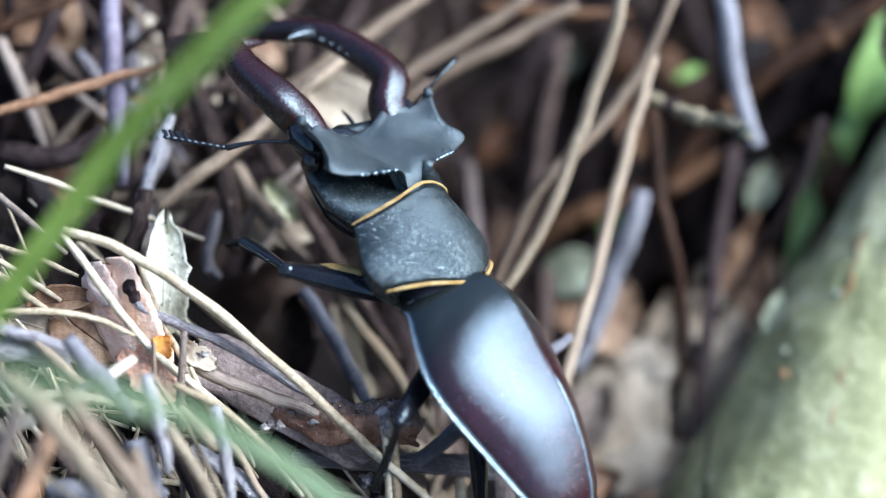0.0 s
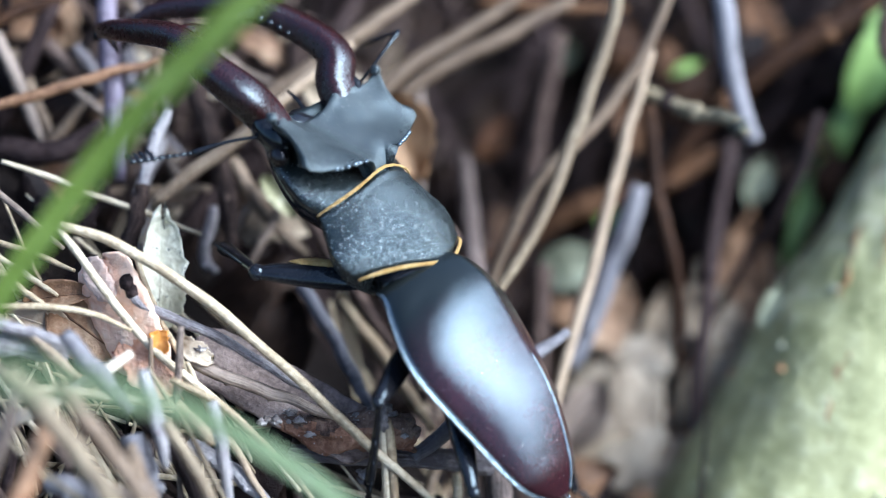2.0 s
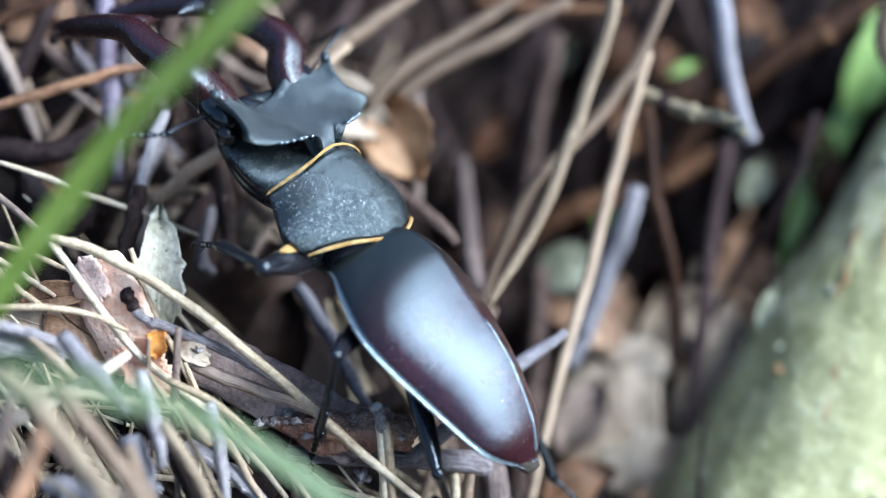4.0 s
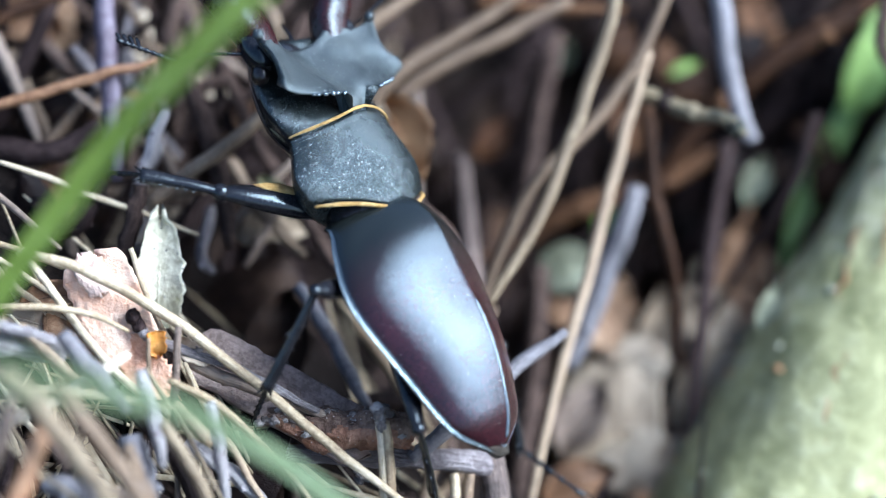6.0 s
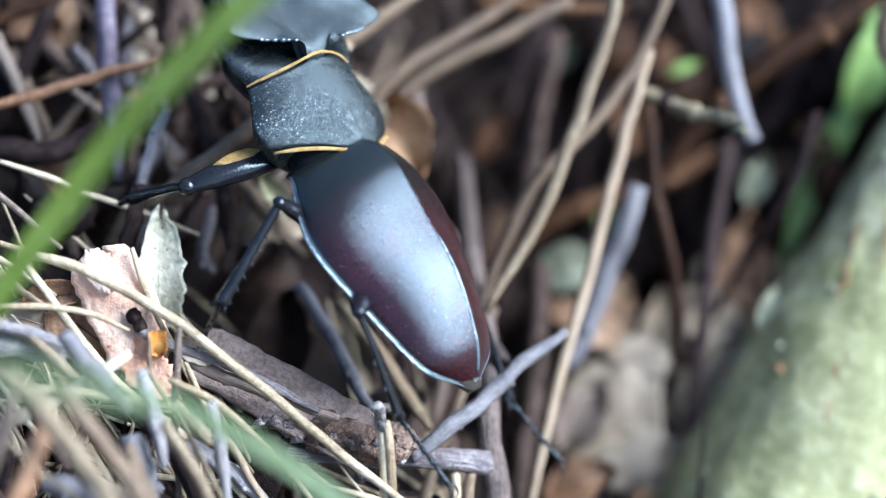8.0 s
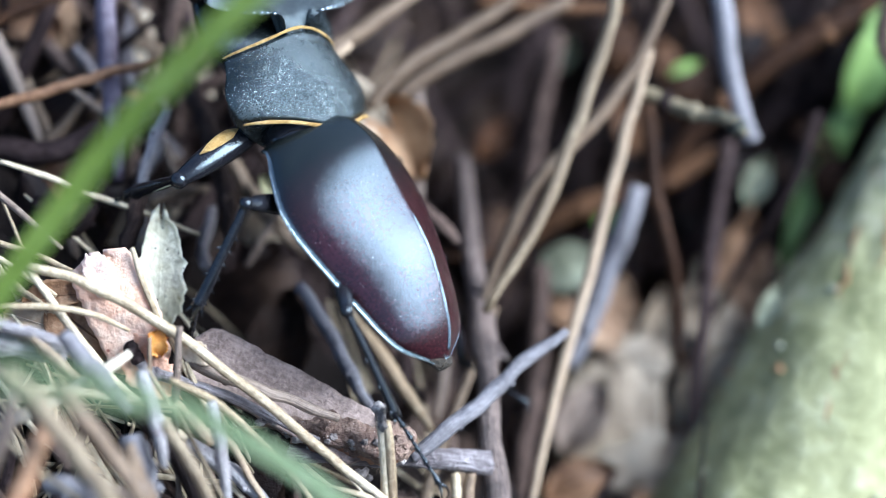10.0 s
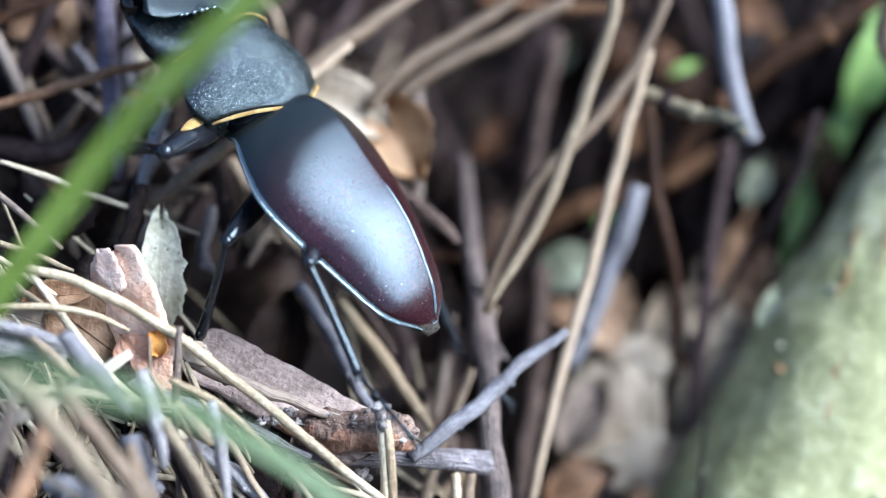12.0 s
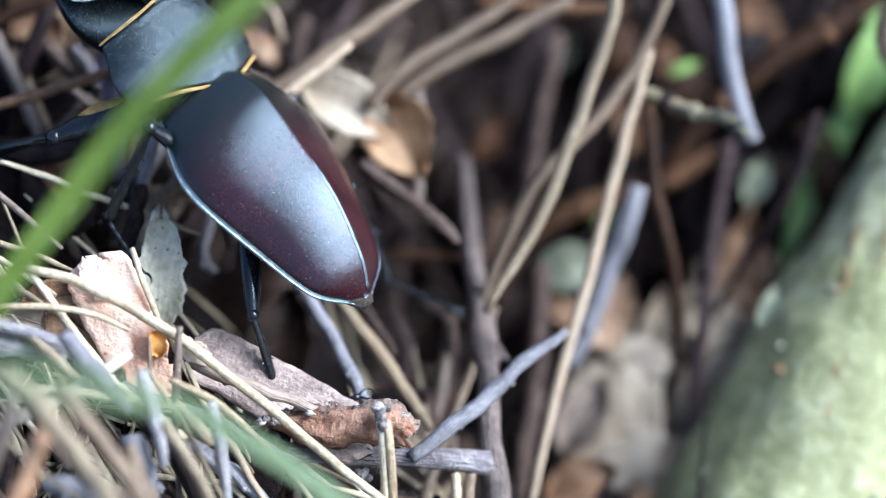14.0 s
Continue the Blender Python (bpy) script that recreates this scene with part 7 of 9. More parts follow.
    walk(JOINTED["hind", "l"][1], [
        (0, pose(-0.0023861, -0.021903, -0.010933, -32.696, -5.6692, -128.53)), (0.25, pose(-0.0027055, -0.022511, -0.010289, -35.134, -6.1931, -129.02)), (0.5, pose(-0.01201, -0.021986, -0.0010911, -37.811, -12.533, -133.03)),
        (1, pose(-0.010711, -0.023133, -0.00195, -39.427, -13.864, -133.37)), (1.5, pose(-0.0092497, -0.024018, -0.0033418, -38.377, -12.079, -132.28)), (2, pose(-0.010688, -0.02325, -0.0030421, -38.144, -11.45, -128.58)),
        (2.25, pose(-0.007966, -0.02419, -0.0059779, -40.549, -10.02, -126.69)), (2.5, pose(-0.0082028, -0.024095, -0.0060496, -42.471, -8.9893, -131.47)), (2.75, pose(-0.0082924, -0.024034, -0.0061662, -44.164, -9.3032, -128.12)),
        (3, pose(-0.0084853, -0.023933, -0.0062837, -45.214, -9.7133, -122.59)), (3.7, pose(-0.0077426, -0.02417, -0.0063183, -44.877, -8.6028, -117.92)), (4.3, pose(-0.0091771, -0.023937, -0.0049398, -45.434, -8.8265, -108.43)),
        (4.9, pose(-0.010933, -0.023098, -0.0032765, -45.477, -8.5502, -106.27)), (5.25, pose(-0.01091, -0.023113, -0.0032323, -45.15, -7.974, -105.31)), (5.5, pose(-0.010332, -0.023468, -0.0036132, -44.683, -7.3892, -104.78)),
        (5.75, pose(-0.010096, -0.02357, -0.0026043, -45.178, -8.0718, -109.58)), (6, pose(-0.0093349, -0.023895, -0.0020715, -45.651, -8.706, -114.76)), (6.25, pose(-0.0086276, -0.024205, -0.0022001, -45.872, -8.7219, -120.43)),
        (6.5, pose(-0.0082686, -0.024349, -0.0023543, -45.163, -8.7735, -126.79)), (7, pose(0.0026219, -0.014099, -0.012329, -27.404, -7.1944, -163.69)), (7.25, pose(0.0023936, -0.011339, -0.01227, -26.036, -6.3718, -163.25)),
        (7.5, pose(0.0018747, -0.0089444, -0.011741, -24.615, -5.7507, -163.79)), (7.75, pose(-0.01407, -0.015841, 0.0026901, -31.067, -8.3051, -154.58)), (8, pose(-0.013435, -0.01787, 0.0025242, -30.123, -7.6388, -157.07)),
        (8.8, pose(-0.012753, -0.019442, 0.00212, -28.226, -6.4256, -157.53)), (9.4, pose(-0.012503, -0.02007, 0.0017593, -25.228, -5.596, -158.54)), (10, pose(-0.012246, -0.020649, 0.0013629, -22.626, -4.7737, -159.73)),
        (10.5, pose(-0.011849, -0.021266, 0.0010035, -21.827, -4.0232, -160.89)), (11, pose(-0.01181, -0.021762, 6.4664e-05, -20.033, -3.9543, -169.15)), (11.5, pose(-0.012909, -0.019923, 0.0012855, -14.844, -2.309, 178.99)),
        (12, pose(-0.014064, -0.017053, 0.0020834, -14.968, -2.2153, 177.41)), (12.25, pose(-0.014458, -0.016796, 0.0015207, -19.659, -1.5743, 172.3)), (12.5, pose(-0.014611, -0.016759, 0.0012274, -24.511, -0.62964, 165.6)),
        (12.75, pose(-0.014377, -0.01816, 0.00046526, -23.532, -0.90246, 164.13)), (13, pose(-0.013974, -0.019446, -0.00039563, -23.013, -1.0904, 161.68)), (13.25, pose(-0.013456, -0.020591, -0.0015214, -22.892, -1.1534, 160.34)),
        (13.5, pose(-0.012699, -0.02166, -0.0031488, -31.759, -2.9183, 168.99)), (14, pose(-0.0096989, -0.023108, -0.0071323, -37.289, 0.7099, -175.13)),
    ])
    walk(JOINTED["hind", "l"][2], [
        (0, pose(0.0063648, -0.029827, -0.018458, -35.585, -9.483, -115.02)), (0.25, pose(0.0056425, -0.030395, -0.018299, -36.477, -9.9047, -115.59)), (0.5, pose(-0.0051964, -0.030895, -0.0094694, -37.671, -10.407, -114.26)),
        (1, pose(-0.0043129, -0.032108, -0.010582, -38.444, -11.678, -114.43)), (1.5, pose(-0.0023529, -0.032747, -0.011841, -35.939, -11.258, -114.92)), (2, pose(-0.0031508, -0.031458, -0.011517, -34.788, -10.625, -117.64)),
        (2.25, pose(-0.00038152, -0.031816, -0.01494, -36.845, -10.815, -118.64)), (2.5, pose(-0.0014431, -0.03204, -0.015387, -39.472, -11.074, -118.97)), (2.75, pose(-0.0013649, -0.031474, -0.015792, -44.463, -10.918, -122.88)),
        (3, pose(-0.0010786, -0.030657, -0.016078, -48.379, -10.752, -127.7)), (3.7, pose(0.00033138, -0.030121, -0.016085, -46.163, -9.6741, -126.72)), (4.3, pose(-0.00034064, -0.028495, -0.014796, -43.386, -8.7809, -125.58)),
        (4.9, pose(-0.0019249, -0.027273, -0.013147, -40.682, -7.9487, -123.99)), (5.25, pose(-0.0017504, -0.027048, -0.013062, -39.343, -7.4311, -123.61)), (5.5, pose(-0.0010299, -0.027231, -0.013376, -38.642, -7.0597, -123.42)),
        (5.75, pose(-0.0012655, -0.028191, -0.012436, -39.77, -7.7103, -126.23)), (6, pose(-0.0010828, -0.02937, -0.011967, -41.06, -8.3436, -129.75)), (6.25, pose(-0.00099434, -0.030455, -0.012133, -42.628, -8.4844, -133.98)),
        (6.5, pose(-0.0012708, -0.031474, -0.012166, -43.477, -8.5542, -138.89)), (7, pose(0.0053388, -0.026254, -0.018722, -21.266, -7.4294, -147.24)), (7.25, pose(0.0053667, -0.023581, -0.018377, -3.916, -3.9317, -172.53)),
        (7.5, pose(0.0048663, -0.021329, -0.017543, -4.4996, -3.82, -173.05)), (7.75, pose(-0.009864, -0.02712, -0.0044587, -3.7261, -4.0988, -171.89)), (8, pose(-0.0095767, -0.029386, -0.0044395, -2.8047, -4.4298, -170.36)),
        (8.8, pose(-0.0087245, -0.031124, -0.0044597, -2.9398, -3.9249, -171.13)), (9.4, pose(-0.0084121, -0.03207, -0.0041793, -3.3241, -3.4607, -172.14)), (10, pose(-0.0081892, -0.032926, -0.0040045, -3.8036, -2.961, -173.36)),
        (10.5, pose(-0.0079387, -0.033666, -0.004189, -4.2847, -2.5532, -174.35)), (11, pose(-0.009659, -0.034742, -0.0047197, -11.005, -2.4276, 179.07)), (11.5, pose(-0.013293, -0.033451, -0.0022983, -10.951, -2.3289, 179.59)),
        (12, pose(-0.014815, -0.030557, -0.0015297, -2.2008, -2.8126, -173.55)), (12.25, pose(-0.016352, -0.029844, -0.0031875, 8.6511, -3.8014, -164.94)), (12.5, pose(-0.017842, -0.029081, -0.0045805, 19.715, -4.7911, -155.86)),
        (12.75, pose(-0.017973, -0.030483, -0.0051236, 26.96, -6.0579, -148.14)), (13, pose(-0.018123, -0.031646, -0.0058679, 31.244, -7.2084, -140.44)), (13.25, pose(-0.017899, -0.0327, -0.0069663, 34.058, -7.8885, -134.56)),
        (13.5, pose(-0.01534, -0.033274, -0.010508, 36.181, -8.387, -129.77)), (14, pose(-0.0086477, -0.034197, -0.015613, 35.982, -9.5768, -124.19)),
    ])
    walk(JOINTED["front", "r"][0], [
        (0, pose(0.0055, 0.0052, -0.0034, -7.12, -7.7021, -59.6)), (0.25, pose(0.0055, 0.0052, -0.0034, -8.2766, -7.4503, -57.315)), (0.5, pose(0.0055, 0.0052, -0.0034, -10.246, -7.2574, -55.39)),
        (1, pose(0.0055, 0.0052, -0.0034, -15.538, -7.2533, -53.395)), (1.5, pose(0.0055, 0.0052, -0.0034, -14.836, -9.1485, -54.578)), (2, pose(0.0055, 0.0052, -0.0034, -14.274, -9.7577, -57.196)),
        (2.25, pose(0.0055, 0.0052, -0.0034, -15.789, -9.3925, -57.048)), (2.5, pose(0.0055, 0.0052, -0.0034, -16.686, -8.9904, -56.865)), (2.75, pose(0.0055, 0.0052, -0.0034, -17.112, -8.2857, -57.345)),
        (3, pose(0.0055, 0.0052, -0.0034, -17.12, -7.4791, -56.818)), (3.7, pose(0.0055, 0.0052, -0.0034, -11.534, -6.9235, -52.508)), (4.3, pose(0.0055, 0.0052, -0.0034, -10.004, -6.1959, -46.143)),
        (4.9, pose(0.0055, 0.0052, -0.0034, -11.123, -5.7998, -41.958)), (5.25, pose(0.0055, 0.0052, -0.0034, -11.614, -5.9386, -42.542)), (5.5, pose(0.0055, 0.0052, -0.0034, -12.081, -6.0752, -43.612)),
        (5.75, pose(0.0055, 0.0052, -0.0034, -14.757, -5.8078, -45.13)), (6, pose(0.0055, 0.0052, -0.0034, -16.978, -5.8529, -47.719)), (6.25, pose(0.0055, 0.0052, -0.0034, -17.955, -5.8112, -50.179)),
        (6.5, pose(0.0055, 0.0052, -0.0034, -18.334, -5.6989, -52.025)), (7, pose(0.0055, 0.0052, -0.0034, -14.776, -5.6325, -52.696)), (7.25, pose(0.0055, 0.0052, -0.0034, -13.2, -5.4588, -51.598)),
        (7.5, pose(0.0055, 0.0052, -0.0034, -11.987, -5.1634, -49.535)), (7.75, pose(0.0055, 0.0052, -0.0034, -12.145, -4.9609, -46.436)), (8, pose(0.0055, 0.0052, -0.0034, -12.86, -4.6665, -43.124)),
        (8.8, pose(0.0055, 0.0052, -0.0034, -14.287, -3.7741, -38.465)), (9.4, pose(0.0055, 0.0052, -0.0034, -16.366, -3.7782, -40.266)), (10, pose(0.0055, 0.0052, -0.0034, -18.132, -3.984, -44.322)),
        (10.5, pose(0.0055, 0.0052, -0.0034, -16.297, -4.9379, -50.223)), (11, pose(0.0055, 0.0052, -0.0034, -13.381, -5.1128, -53.242)), (11.5, pose(0.0055, 0.0052, -0.0034, -11.181, -4.4644, -48.869)),
        (12, pose(0.0055, 0.0052, -0.0034, -8.9876, -4.3883, -45.932)), (12.25, pose(0.0055, 0.0052, -0.0034, -9.1128, -4.2301, -44.074)), (12.5, pose(0.0055, 0.0052, -0.0034, -9.5889, -4.1718, -43.006)),
        (12.75, pose(0.0055, 0.0052, -0.0034, -11.958, -3.9518, -42.392)), (13, pose(0.0055, 0.0052, -0.0034, -15.025, -3.7262, -42.03)), (13.25, pose(0.0055, 0.0052, -0.0034, -16.786, -3.42, -42.088)),
        (13.5, pose(0.0055, 0.0052, -0.0034, -18.323, -3.2166, -43.026)), (14, pose(0.0055, 0.0052, -0.0034, -21.224, -1.7425, -40.086)),
    ])
    walk(JOINTED["front", "r"][1], [
        (0, pose(0.015871, 0.011054, -0.004874, -27.598, -1.2649, -23.661)), (0.25, pose(0.015616, 0.011424, -0.0051128, -26.084, -0.46291, -21.754)), (0.5, pose(0.015372, 0.011685, -0.0055174, -24.727, 0.29691, -19.9)),
        (1, pose(0.015023, 0.011768, -0.0065888, -23.3, 1.4691, -18.306)), (1.5, pose(0.015236, 0.011525, -0.0064335, -23.639, -1.4526, -21.505)), (2, pose(0.015547, 0.011079, -0.006316, -25.656, -3.4804, -26.013)),
        (2.25, pose(0.015479, 0.011034, -0.0066214, -27.639, -4.0078, -27.684)), (2.5, pose(0.01542, 0.011032, -0.0068031, -29.788, -4.5003, -28.767)), (2.75, pose(0.01543, 0.01096, -0.0068941, -32.054, -3.5568, -28.112)),
        (3, pose(0.01535, 0.011092, -0.0069025, -33.432, -2.5203, -27.422)), (3.7, pose(0.015005, 0.012127, -0.0057819, -28.211, -3.2245, -27.694)), (4.3, pose(0.014177, 0.013226, -0.0054725, -20.881, -4.088, -28.709)),
        (4.9, pose(0.013546, 0.0138, -0.005703, -16.79, -5.2707, -30.851)), (5.25, pose(0.013632, 0.013691, -0.0058029, -16.757, -5.6921, -31.378)), (5.5, pose(0.013786, 0.013513, -0.0058975, -17.14, -6.186, -32.267)),
        (5.75, pose(0.013942, 0.013168, -0.0064409, -20.327, -5.146, -30.6)), (6, pose(0.014232, 0.012657, -0.0068859, -23.926, -3.6766, -28.153)), (6.25, pose(0.014508, 0.012223, -0.0070803, -26.942, -2.5326, -26.709)),
        (6.5, pose(0.01471, 0.011913, -0.0071561, -29.993, -1.3262, -25.162)), (7, pose(0.014912, 0.011993, -0.0064458, -31.506, -2.1541, -25.918)), (7.25, pose(0.014817, 0.012253, -0.0061278, -30.515, -2.1779, -26.043)),
        (7.5, pose(0.014576, 0.012647, -0.0058821, -28.196, -2.2748, -26.57)), (7.75, pose(0.014151, 0.013127, -0.0059153, -26.009, -2.2158, -26.538)), (8, pose(0.013656, 0.01359, -0.006062, -23.798, -2.2275, -26.478)),
        (8.8, pose(0.012886, 0.014184, -0.0063549, -19.042, -2.6467, -27.534)), (9.4, pose(0.013112, 0.013842, -0.0067739, -19.995, -3.081, -28.721)), (10, pose(0.013654, 0.013178, -0.0071254, -22.847, -4.367, -31.417)),
        (10.5, pose(0.014537, 0.012346, -0.0067549, -27.371, -3.8772, -29.203)), (11, pose(0.015001, 0.011988, -0.0061661, -29.907, -2.672, -27.89)), (11.5, pose(0.014486, 0.012807, -0.0057198, -25.624, -2.717, -28.839)),
        (12, pose(0.014116, 0.013341, -0.0052691, -20.796, -2.5205, -28.089)), (12.25, pose(0.013842, 0.013615, -0.0052954, -19.041, -2.4825, -27.667)), (12.5, pose(0.013677, 0.013754, -0.0053936, -18.089, -2.4474, -27.199)),
        (12.75, pose(0.013541, 0.013755, -0.0058804, -19.171, -1.2736, -24.231)), (13, pose(0.01341, 0.013673, -0.0065042, -19.935, -0.24209, -21.91)), (13.25, pose(0.013354, 0.013587, -0.0068595, -20.531, -0.068748, -22.374)),
        (13.5, pose(0.013428, 0.013383, -0.0071665, -21.788, 0.21537, -22.664)), (14, pose(0.012804, 0.013673, -0.0077423, -25.23, -1.8943, -28.083)),
    ])
    walk(JOINTED["front", "r"][2], [
        (0, pose(0.019339, 0.018726, -0.009274, -13.962, -3.8894, -31.504)), (0.25, pose(0.018809, 0.019336, -0.0092897, -15.626, -3.1294, -28.209)), (0.5, pose(0.01829, 0.019806, -0.0094912, -16.283, -2.5403, -26.305)),
        (1, pose(0.017672, 0.020082, -0.010345, -17.469, -1.4992, -24.695)), (1.5, pose(0.018516, 0.019587, -0.010242, -17.35, -3.5138, -25.824)), (2, pose(0.019527, 0.018665, -0.010422, -16.371, -4.8406, -30.566)),
        (2.25, pose(0.019662, 0.018343, -0.011018, -14.253, -5.5485, -35.716)), (2.5, pose(0.019712, 0.018081, -0.011508, -8.4714, -6.8589, -44.351)), (2.75, pose(0.0195, 0.017914, -0.011926, 0.099872, -7.7845, -54.464)),
        (3, pose(0.019205, 0.018023, -0.012131, 3.945, -7.6763, -57.945)), (3.7, pose(0.019119, 0.019422, -0.010266, -12.002, -4.1937, -35.134)), (4.3, pose(0.018653, 0.020895, -0.00885, -15.361, -3.1849, -26.327)),
        (4.9, pose(0.018427, 0.021478, -0.0084356, -14.404, -3.4656, -24.549)), (5.25, pose(0.0186, 0.021316, -0.0085284, -14.051, -3.8771, -25.075)), (5.5, pose(0.018888, 0.021028, -0.0086808, -13.867, -4.2661, -26.192)),
        (5.75, pose(0.018732, 0.020685, -0.0097277, -14.682, -3.7981, -27.614)), (6, pose(0.018547, 0.020197, -0.010731, -14.682, -3.6292, -30.569)), (6.25, pose(0.018484, 0.019703, -0.01138, -12.012, -4.0172, -36.455)),
        (6.5, pose(0.018308, 0.019314, -0.011904, -5.5208, -4.9818, -45.751)), (7, pose(0.01862, 0.019196, -0.011407, 4.6151, -6.1473, -55.112)), (7.25, pose(0.018575, 0.019526, -0.010948, -1.1958, -4.9181, -46.901)),
        (7.5, pose(0.01848, 0.020056, -0.010367, -8.5939, -3.4148, -37.347)), (7.75, pose(0.01811, 0.020693, -0.010078, -13.457, -2.4526, -30.625)), (8, pose(0.017665, 0.021304, -0.0098926, -15.563, -1.8898, -26.723)),
        (8.8, pose(0.017164, 0.022081, -0.0094511, -15.383, -1.436, -23.259)), (9.4, pose(0.017555, 0.021587, -0.010018, -15.381, -1.8236, -24.853)), (10, pose(0.018457, 0.020502, -0.010803, -13.643, -3.0422, -32.048)),
        (10.5, pose(0.018911, 0.019567, -0.011113, -1.222, -5.4278, -49.637)), (11, pose(0.019048, 0.019163, -0.010897, 4.2817, -5.4554, -54.45)), (11.5, pose(0.018788, 0.020217, -0.0098236, -9.142, -2.8828, -36.377)),
        (12, pose(0.018429, 0.021106, -0.0086388, -13.725, -1.9203, -27.166)), (12.25, pose(0.018131, 0.021506, -0.0083917, -13.883, -1.7535, -25.2)), (12.5, pose(0.017917, 0.021728, -0.0083407, -13.77, -1.7185, -24.161)),
        (12.75, pose(0.017287, 0.021909, -0.0089994, -14.078, -1.3717, -23.49)), (13, pose(0.016755, 0.021954, -0.0097433, -14.525, -1.0865, -23.348)), (13.25, pose(0.016744, 0.021813, -0.010191, -14.883, -0.89051, -23.903)),
        (13.5, pose(0.016814, 0.021529, -0.010693, -15.205, -0.79238, -25.173)), (14, pose(0.016968, 0.021192, -0.011789, -14.089, -1.6475, -32.171)),
    ])
    walk(JOINTED["middle", "r"][0], [
        (0, pose(0.0048, -0.005, -0.0036, 0.52078, -8.6833, -74.938)), (0.25, pose(0.0048, -0.005, -0.0036, -1.8238, -9.0522, -75.789)), (0.5, pose(0.0048, -0.005, -0.0036, -3.7733, -9.467, -77.642)),
        (1, pose(0.0048, -0.005, -0.0036, -4.6603, -10.639, -83.889)), (1.5, pose(0.0048, -0.005, -0.0036, 2.4903, -11.241, -90.327)), (2, pose(0.0048, -0.005, -0.0036, 7.5151, -10.742, -90.552)),
        (2.25, pose(0.0048, -0.005, -0.0036, 7.434, -10.838, -86.778)), (2.5, pose(0.0048, -0.005, -0.0036, 6.8724, -10.895, -82.096)), (2.75, pose(0.0048, -0.005, -0.0036, 4.6193, -10.367, -77.267)),
        (3, pose(0.0048, -0.005, -0.0036, 1.8086, -9.7125, -72.468)), (3.7, pose(0.0048, -0.005, -0.0036, -0.018268, -8.9425, -67.759)), (4.3, pose(0.0048, -0.005, -0.0036, -1.1755, -8.946, -71.064)),
        (4.9, pose(0.0048, -0.005, -0.0036, 0.17271, -9.0418, -78.642)), (5.25, pose(0.0048, -0.005, -0.0036, 2.3028, -8.9375, -82.504)), (5.5, pose(0.0048, -0.005, -0.0036, 4.2003, -8.8045, -84.047)),
        (5.75, pose(0.0048, -0.005, -0.0036, 3.562, -9.1675, -83.255)), (6, pose(0.0048, -0.005, -0.0036, 2.8064, -9.4741, -81.133)), (6.25, pose(0.0048, -0.005, -0.0036, 2.2685, -9.3208, -78.106)),
        (6.5, pose(0.0048, -0.005, -0.0036, 1.1616, -8.9812, -74.19)), (7, pose(0.0048, -0.005, -0.0036, 1.5673, -8.1114, -67.873)), (7.25, pose(0.0048, -0.005, -0.0036, 0.52958, -7.7434, -65.509)),
        (7.5, pose(0.0048, -0.005, -0.0036, -0.70356, -7.4811, -64.252)), (7.75, pose(0.0048, -0.005, -0.0036, -2.8144, -7.6496, -63.412)), (8, pose(0.0048, -0.005, -0.0036, -4.7876, -7.9044, -63.733)),
        (8.8, pose(0.0048, -0.005, -0.0036, -5.2187, -8.4703, -73.411)), (9.4, pose(0.0048, -0.005, -0.0036, -2.1342, -8.8184, -79.387)), (10, pose(0.0048, -0.005, -0.0036, 1.5164, -8.7404, -78.145)),
        (10.5, pose(0.0048, -0.005, -0.0036, 2.8776, -8.3318, -72.358)), (11, pose(0.0048, -0.005, -0.0036, 1.764, -7.4259, -67.821)), (11.5, pose(0.0048, -0.005, -0.0036, -1.3387, -6.7815, -63.832)),
        (12, pose(0.0048, -0.005, -0.0036, -2.6867, -6.8121, -67.551)), (12.25, pose(0.0048, -0.005, -0.0036, -3.2813, -6.9766, -70.239)), (12.5, pose(0.0048, -0.005, -0.0036, -3.3245, -7.2193, -73.626)),
        (12.75, pose(0.0048, -0.005, -0.0036, -5.4218, -7.4946, -75.496)), (13, pose(0.0048, -0.005, -0.0036, -6.8743, -7.7795, -76.835)), (13.25, pose(0.0048, -0.005, -0.0036, -5.9832, -7.9098, -78.297)),
        (13.5, pose(0.0048, -0.005, -0.0036, -4.9613, -7.9749, -78.489)), (14, pose(0.0048, -0.005, -0.0036, -3.1987, -8.5262, -70.387)),
    ])
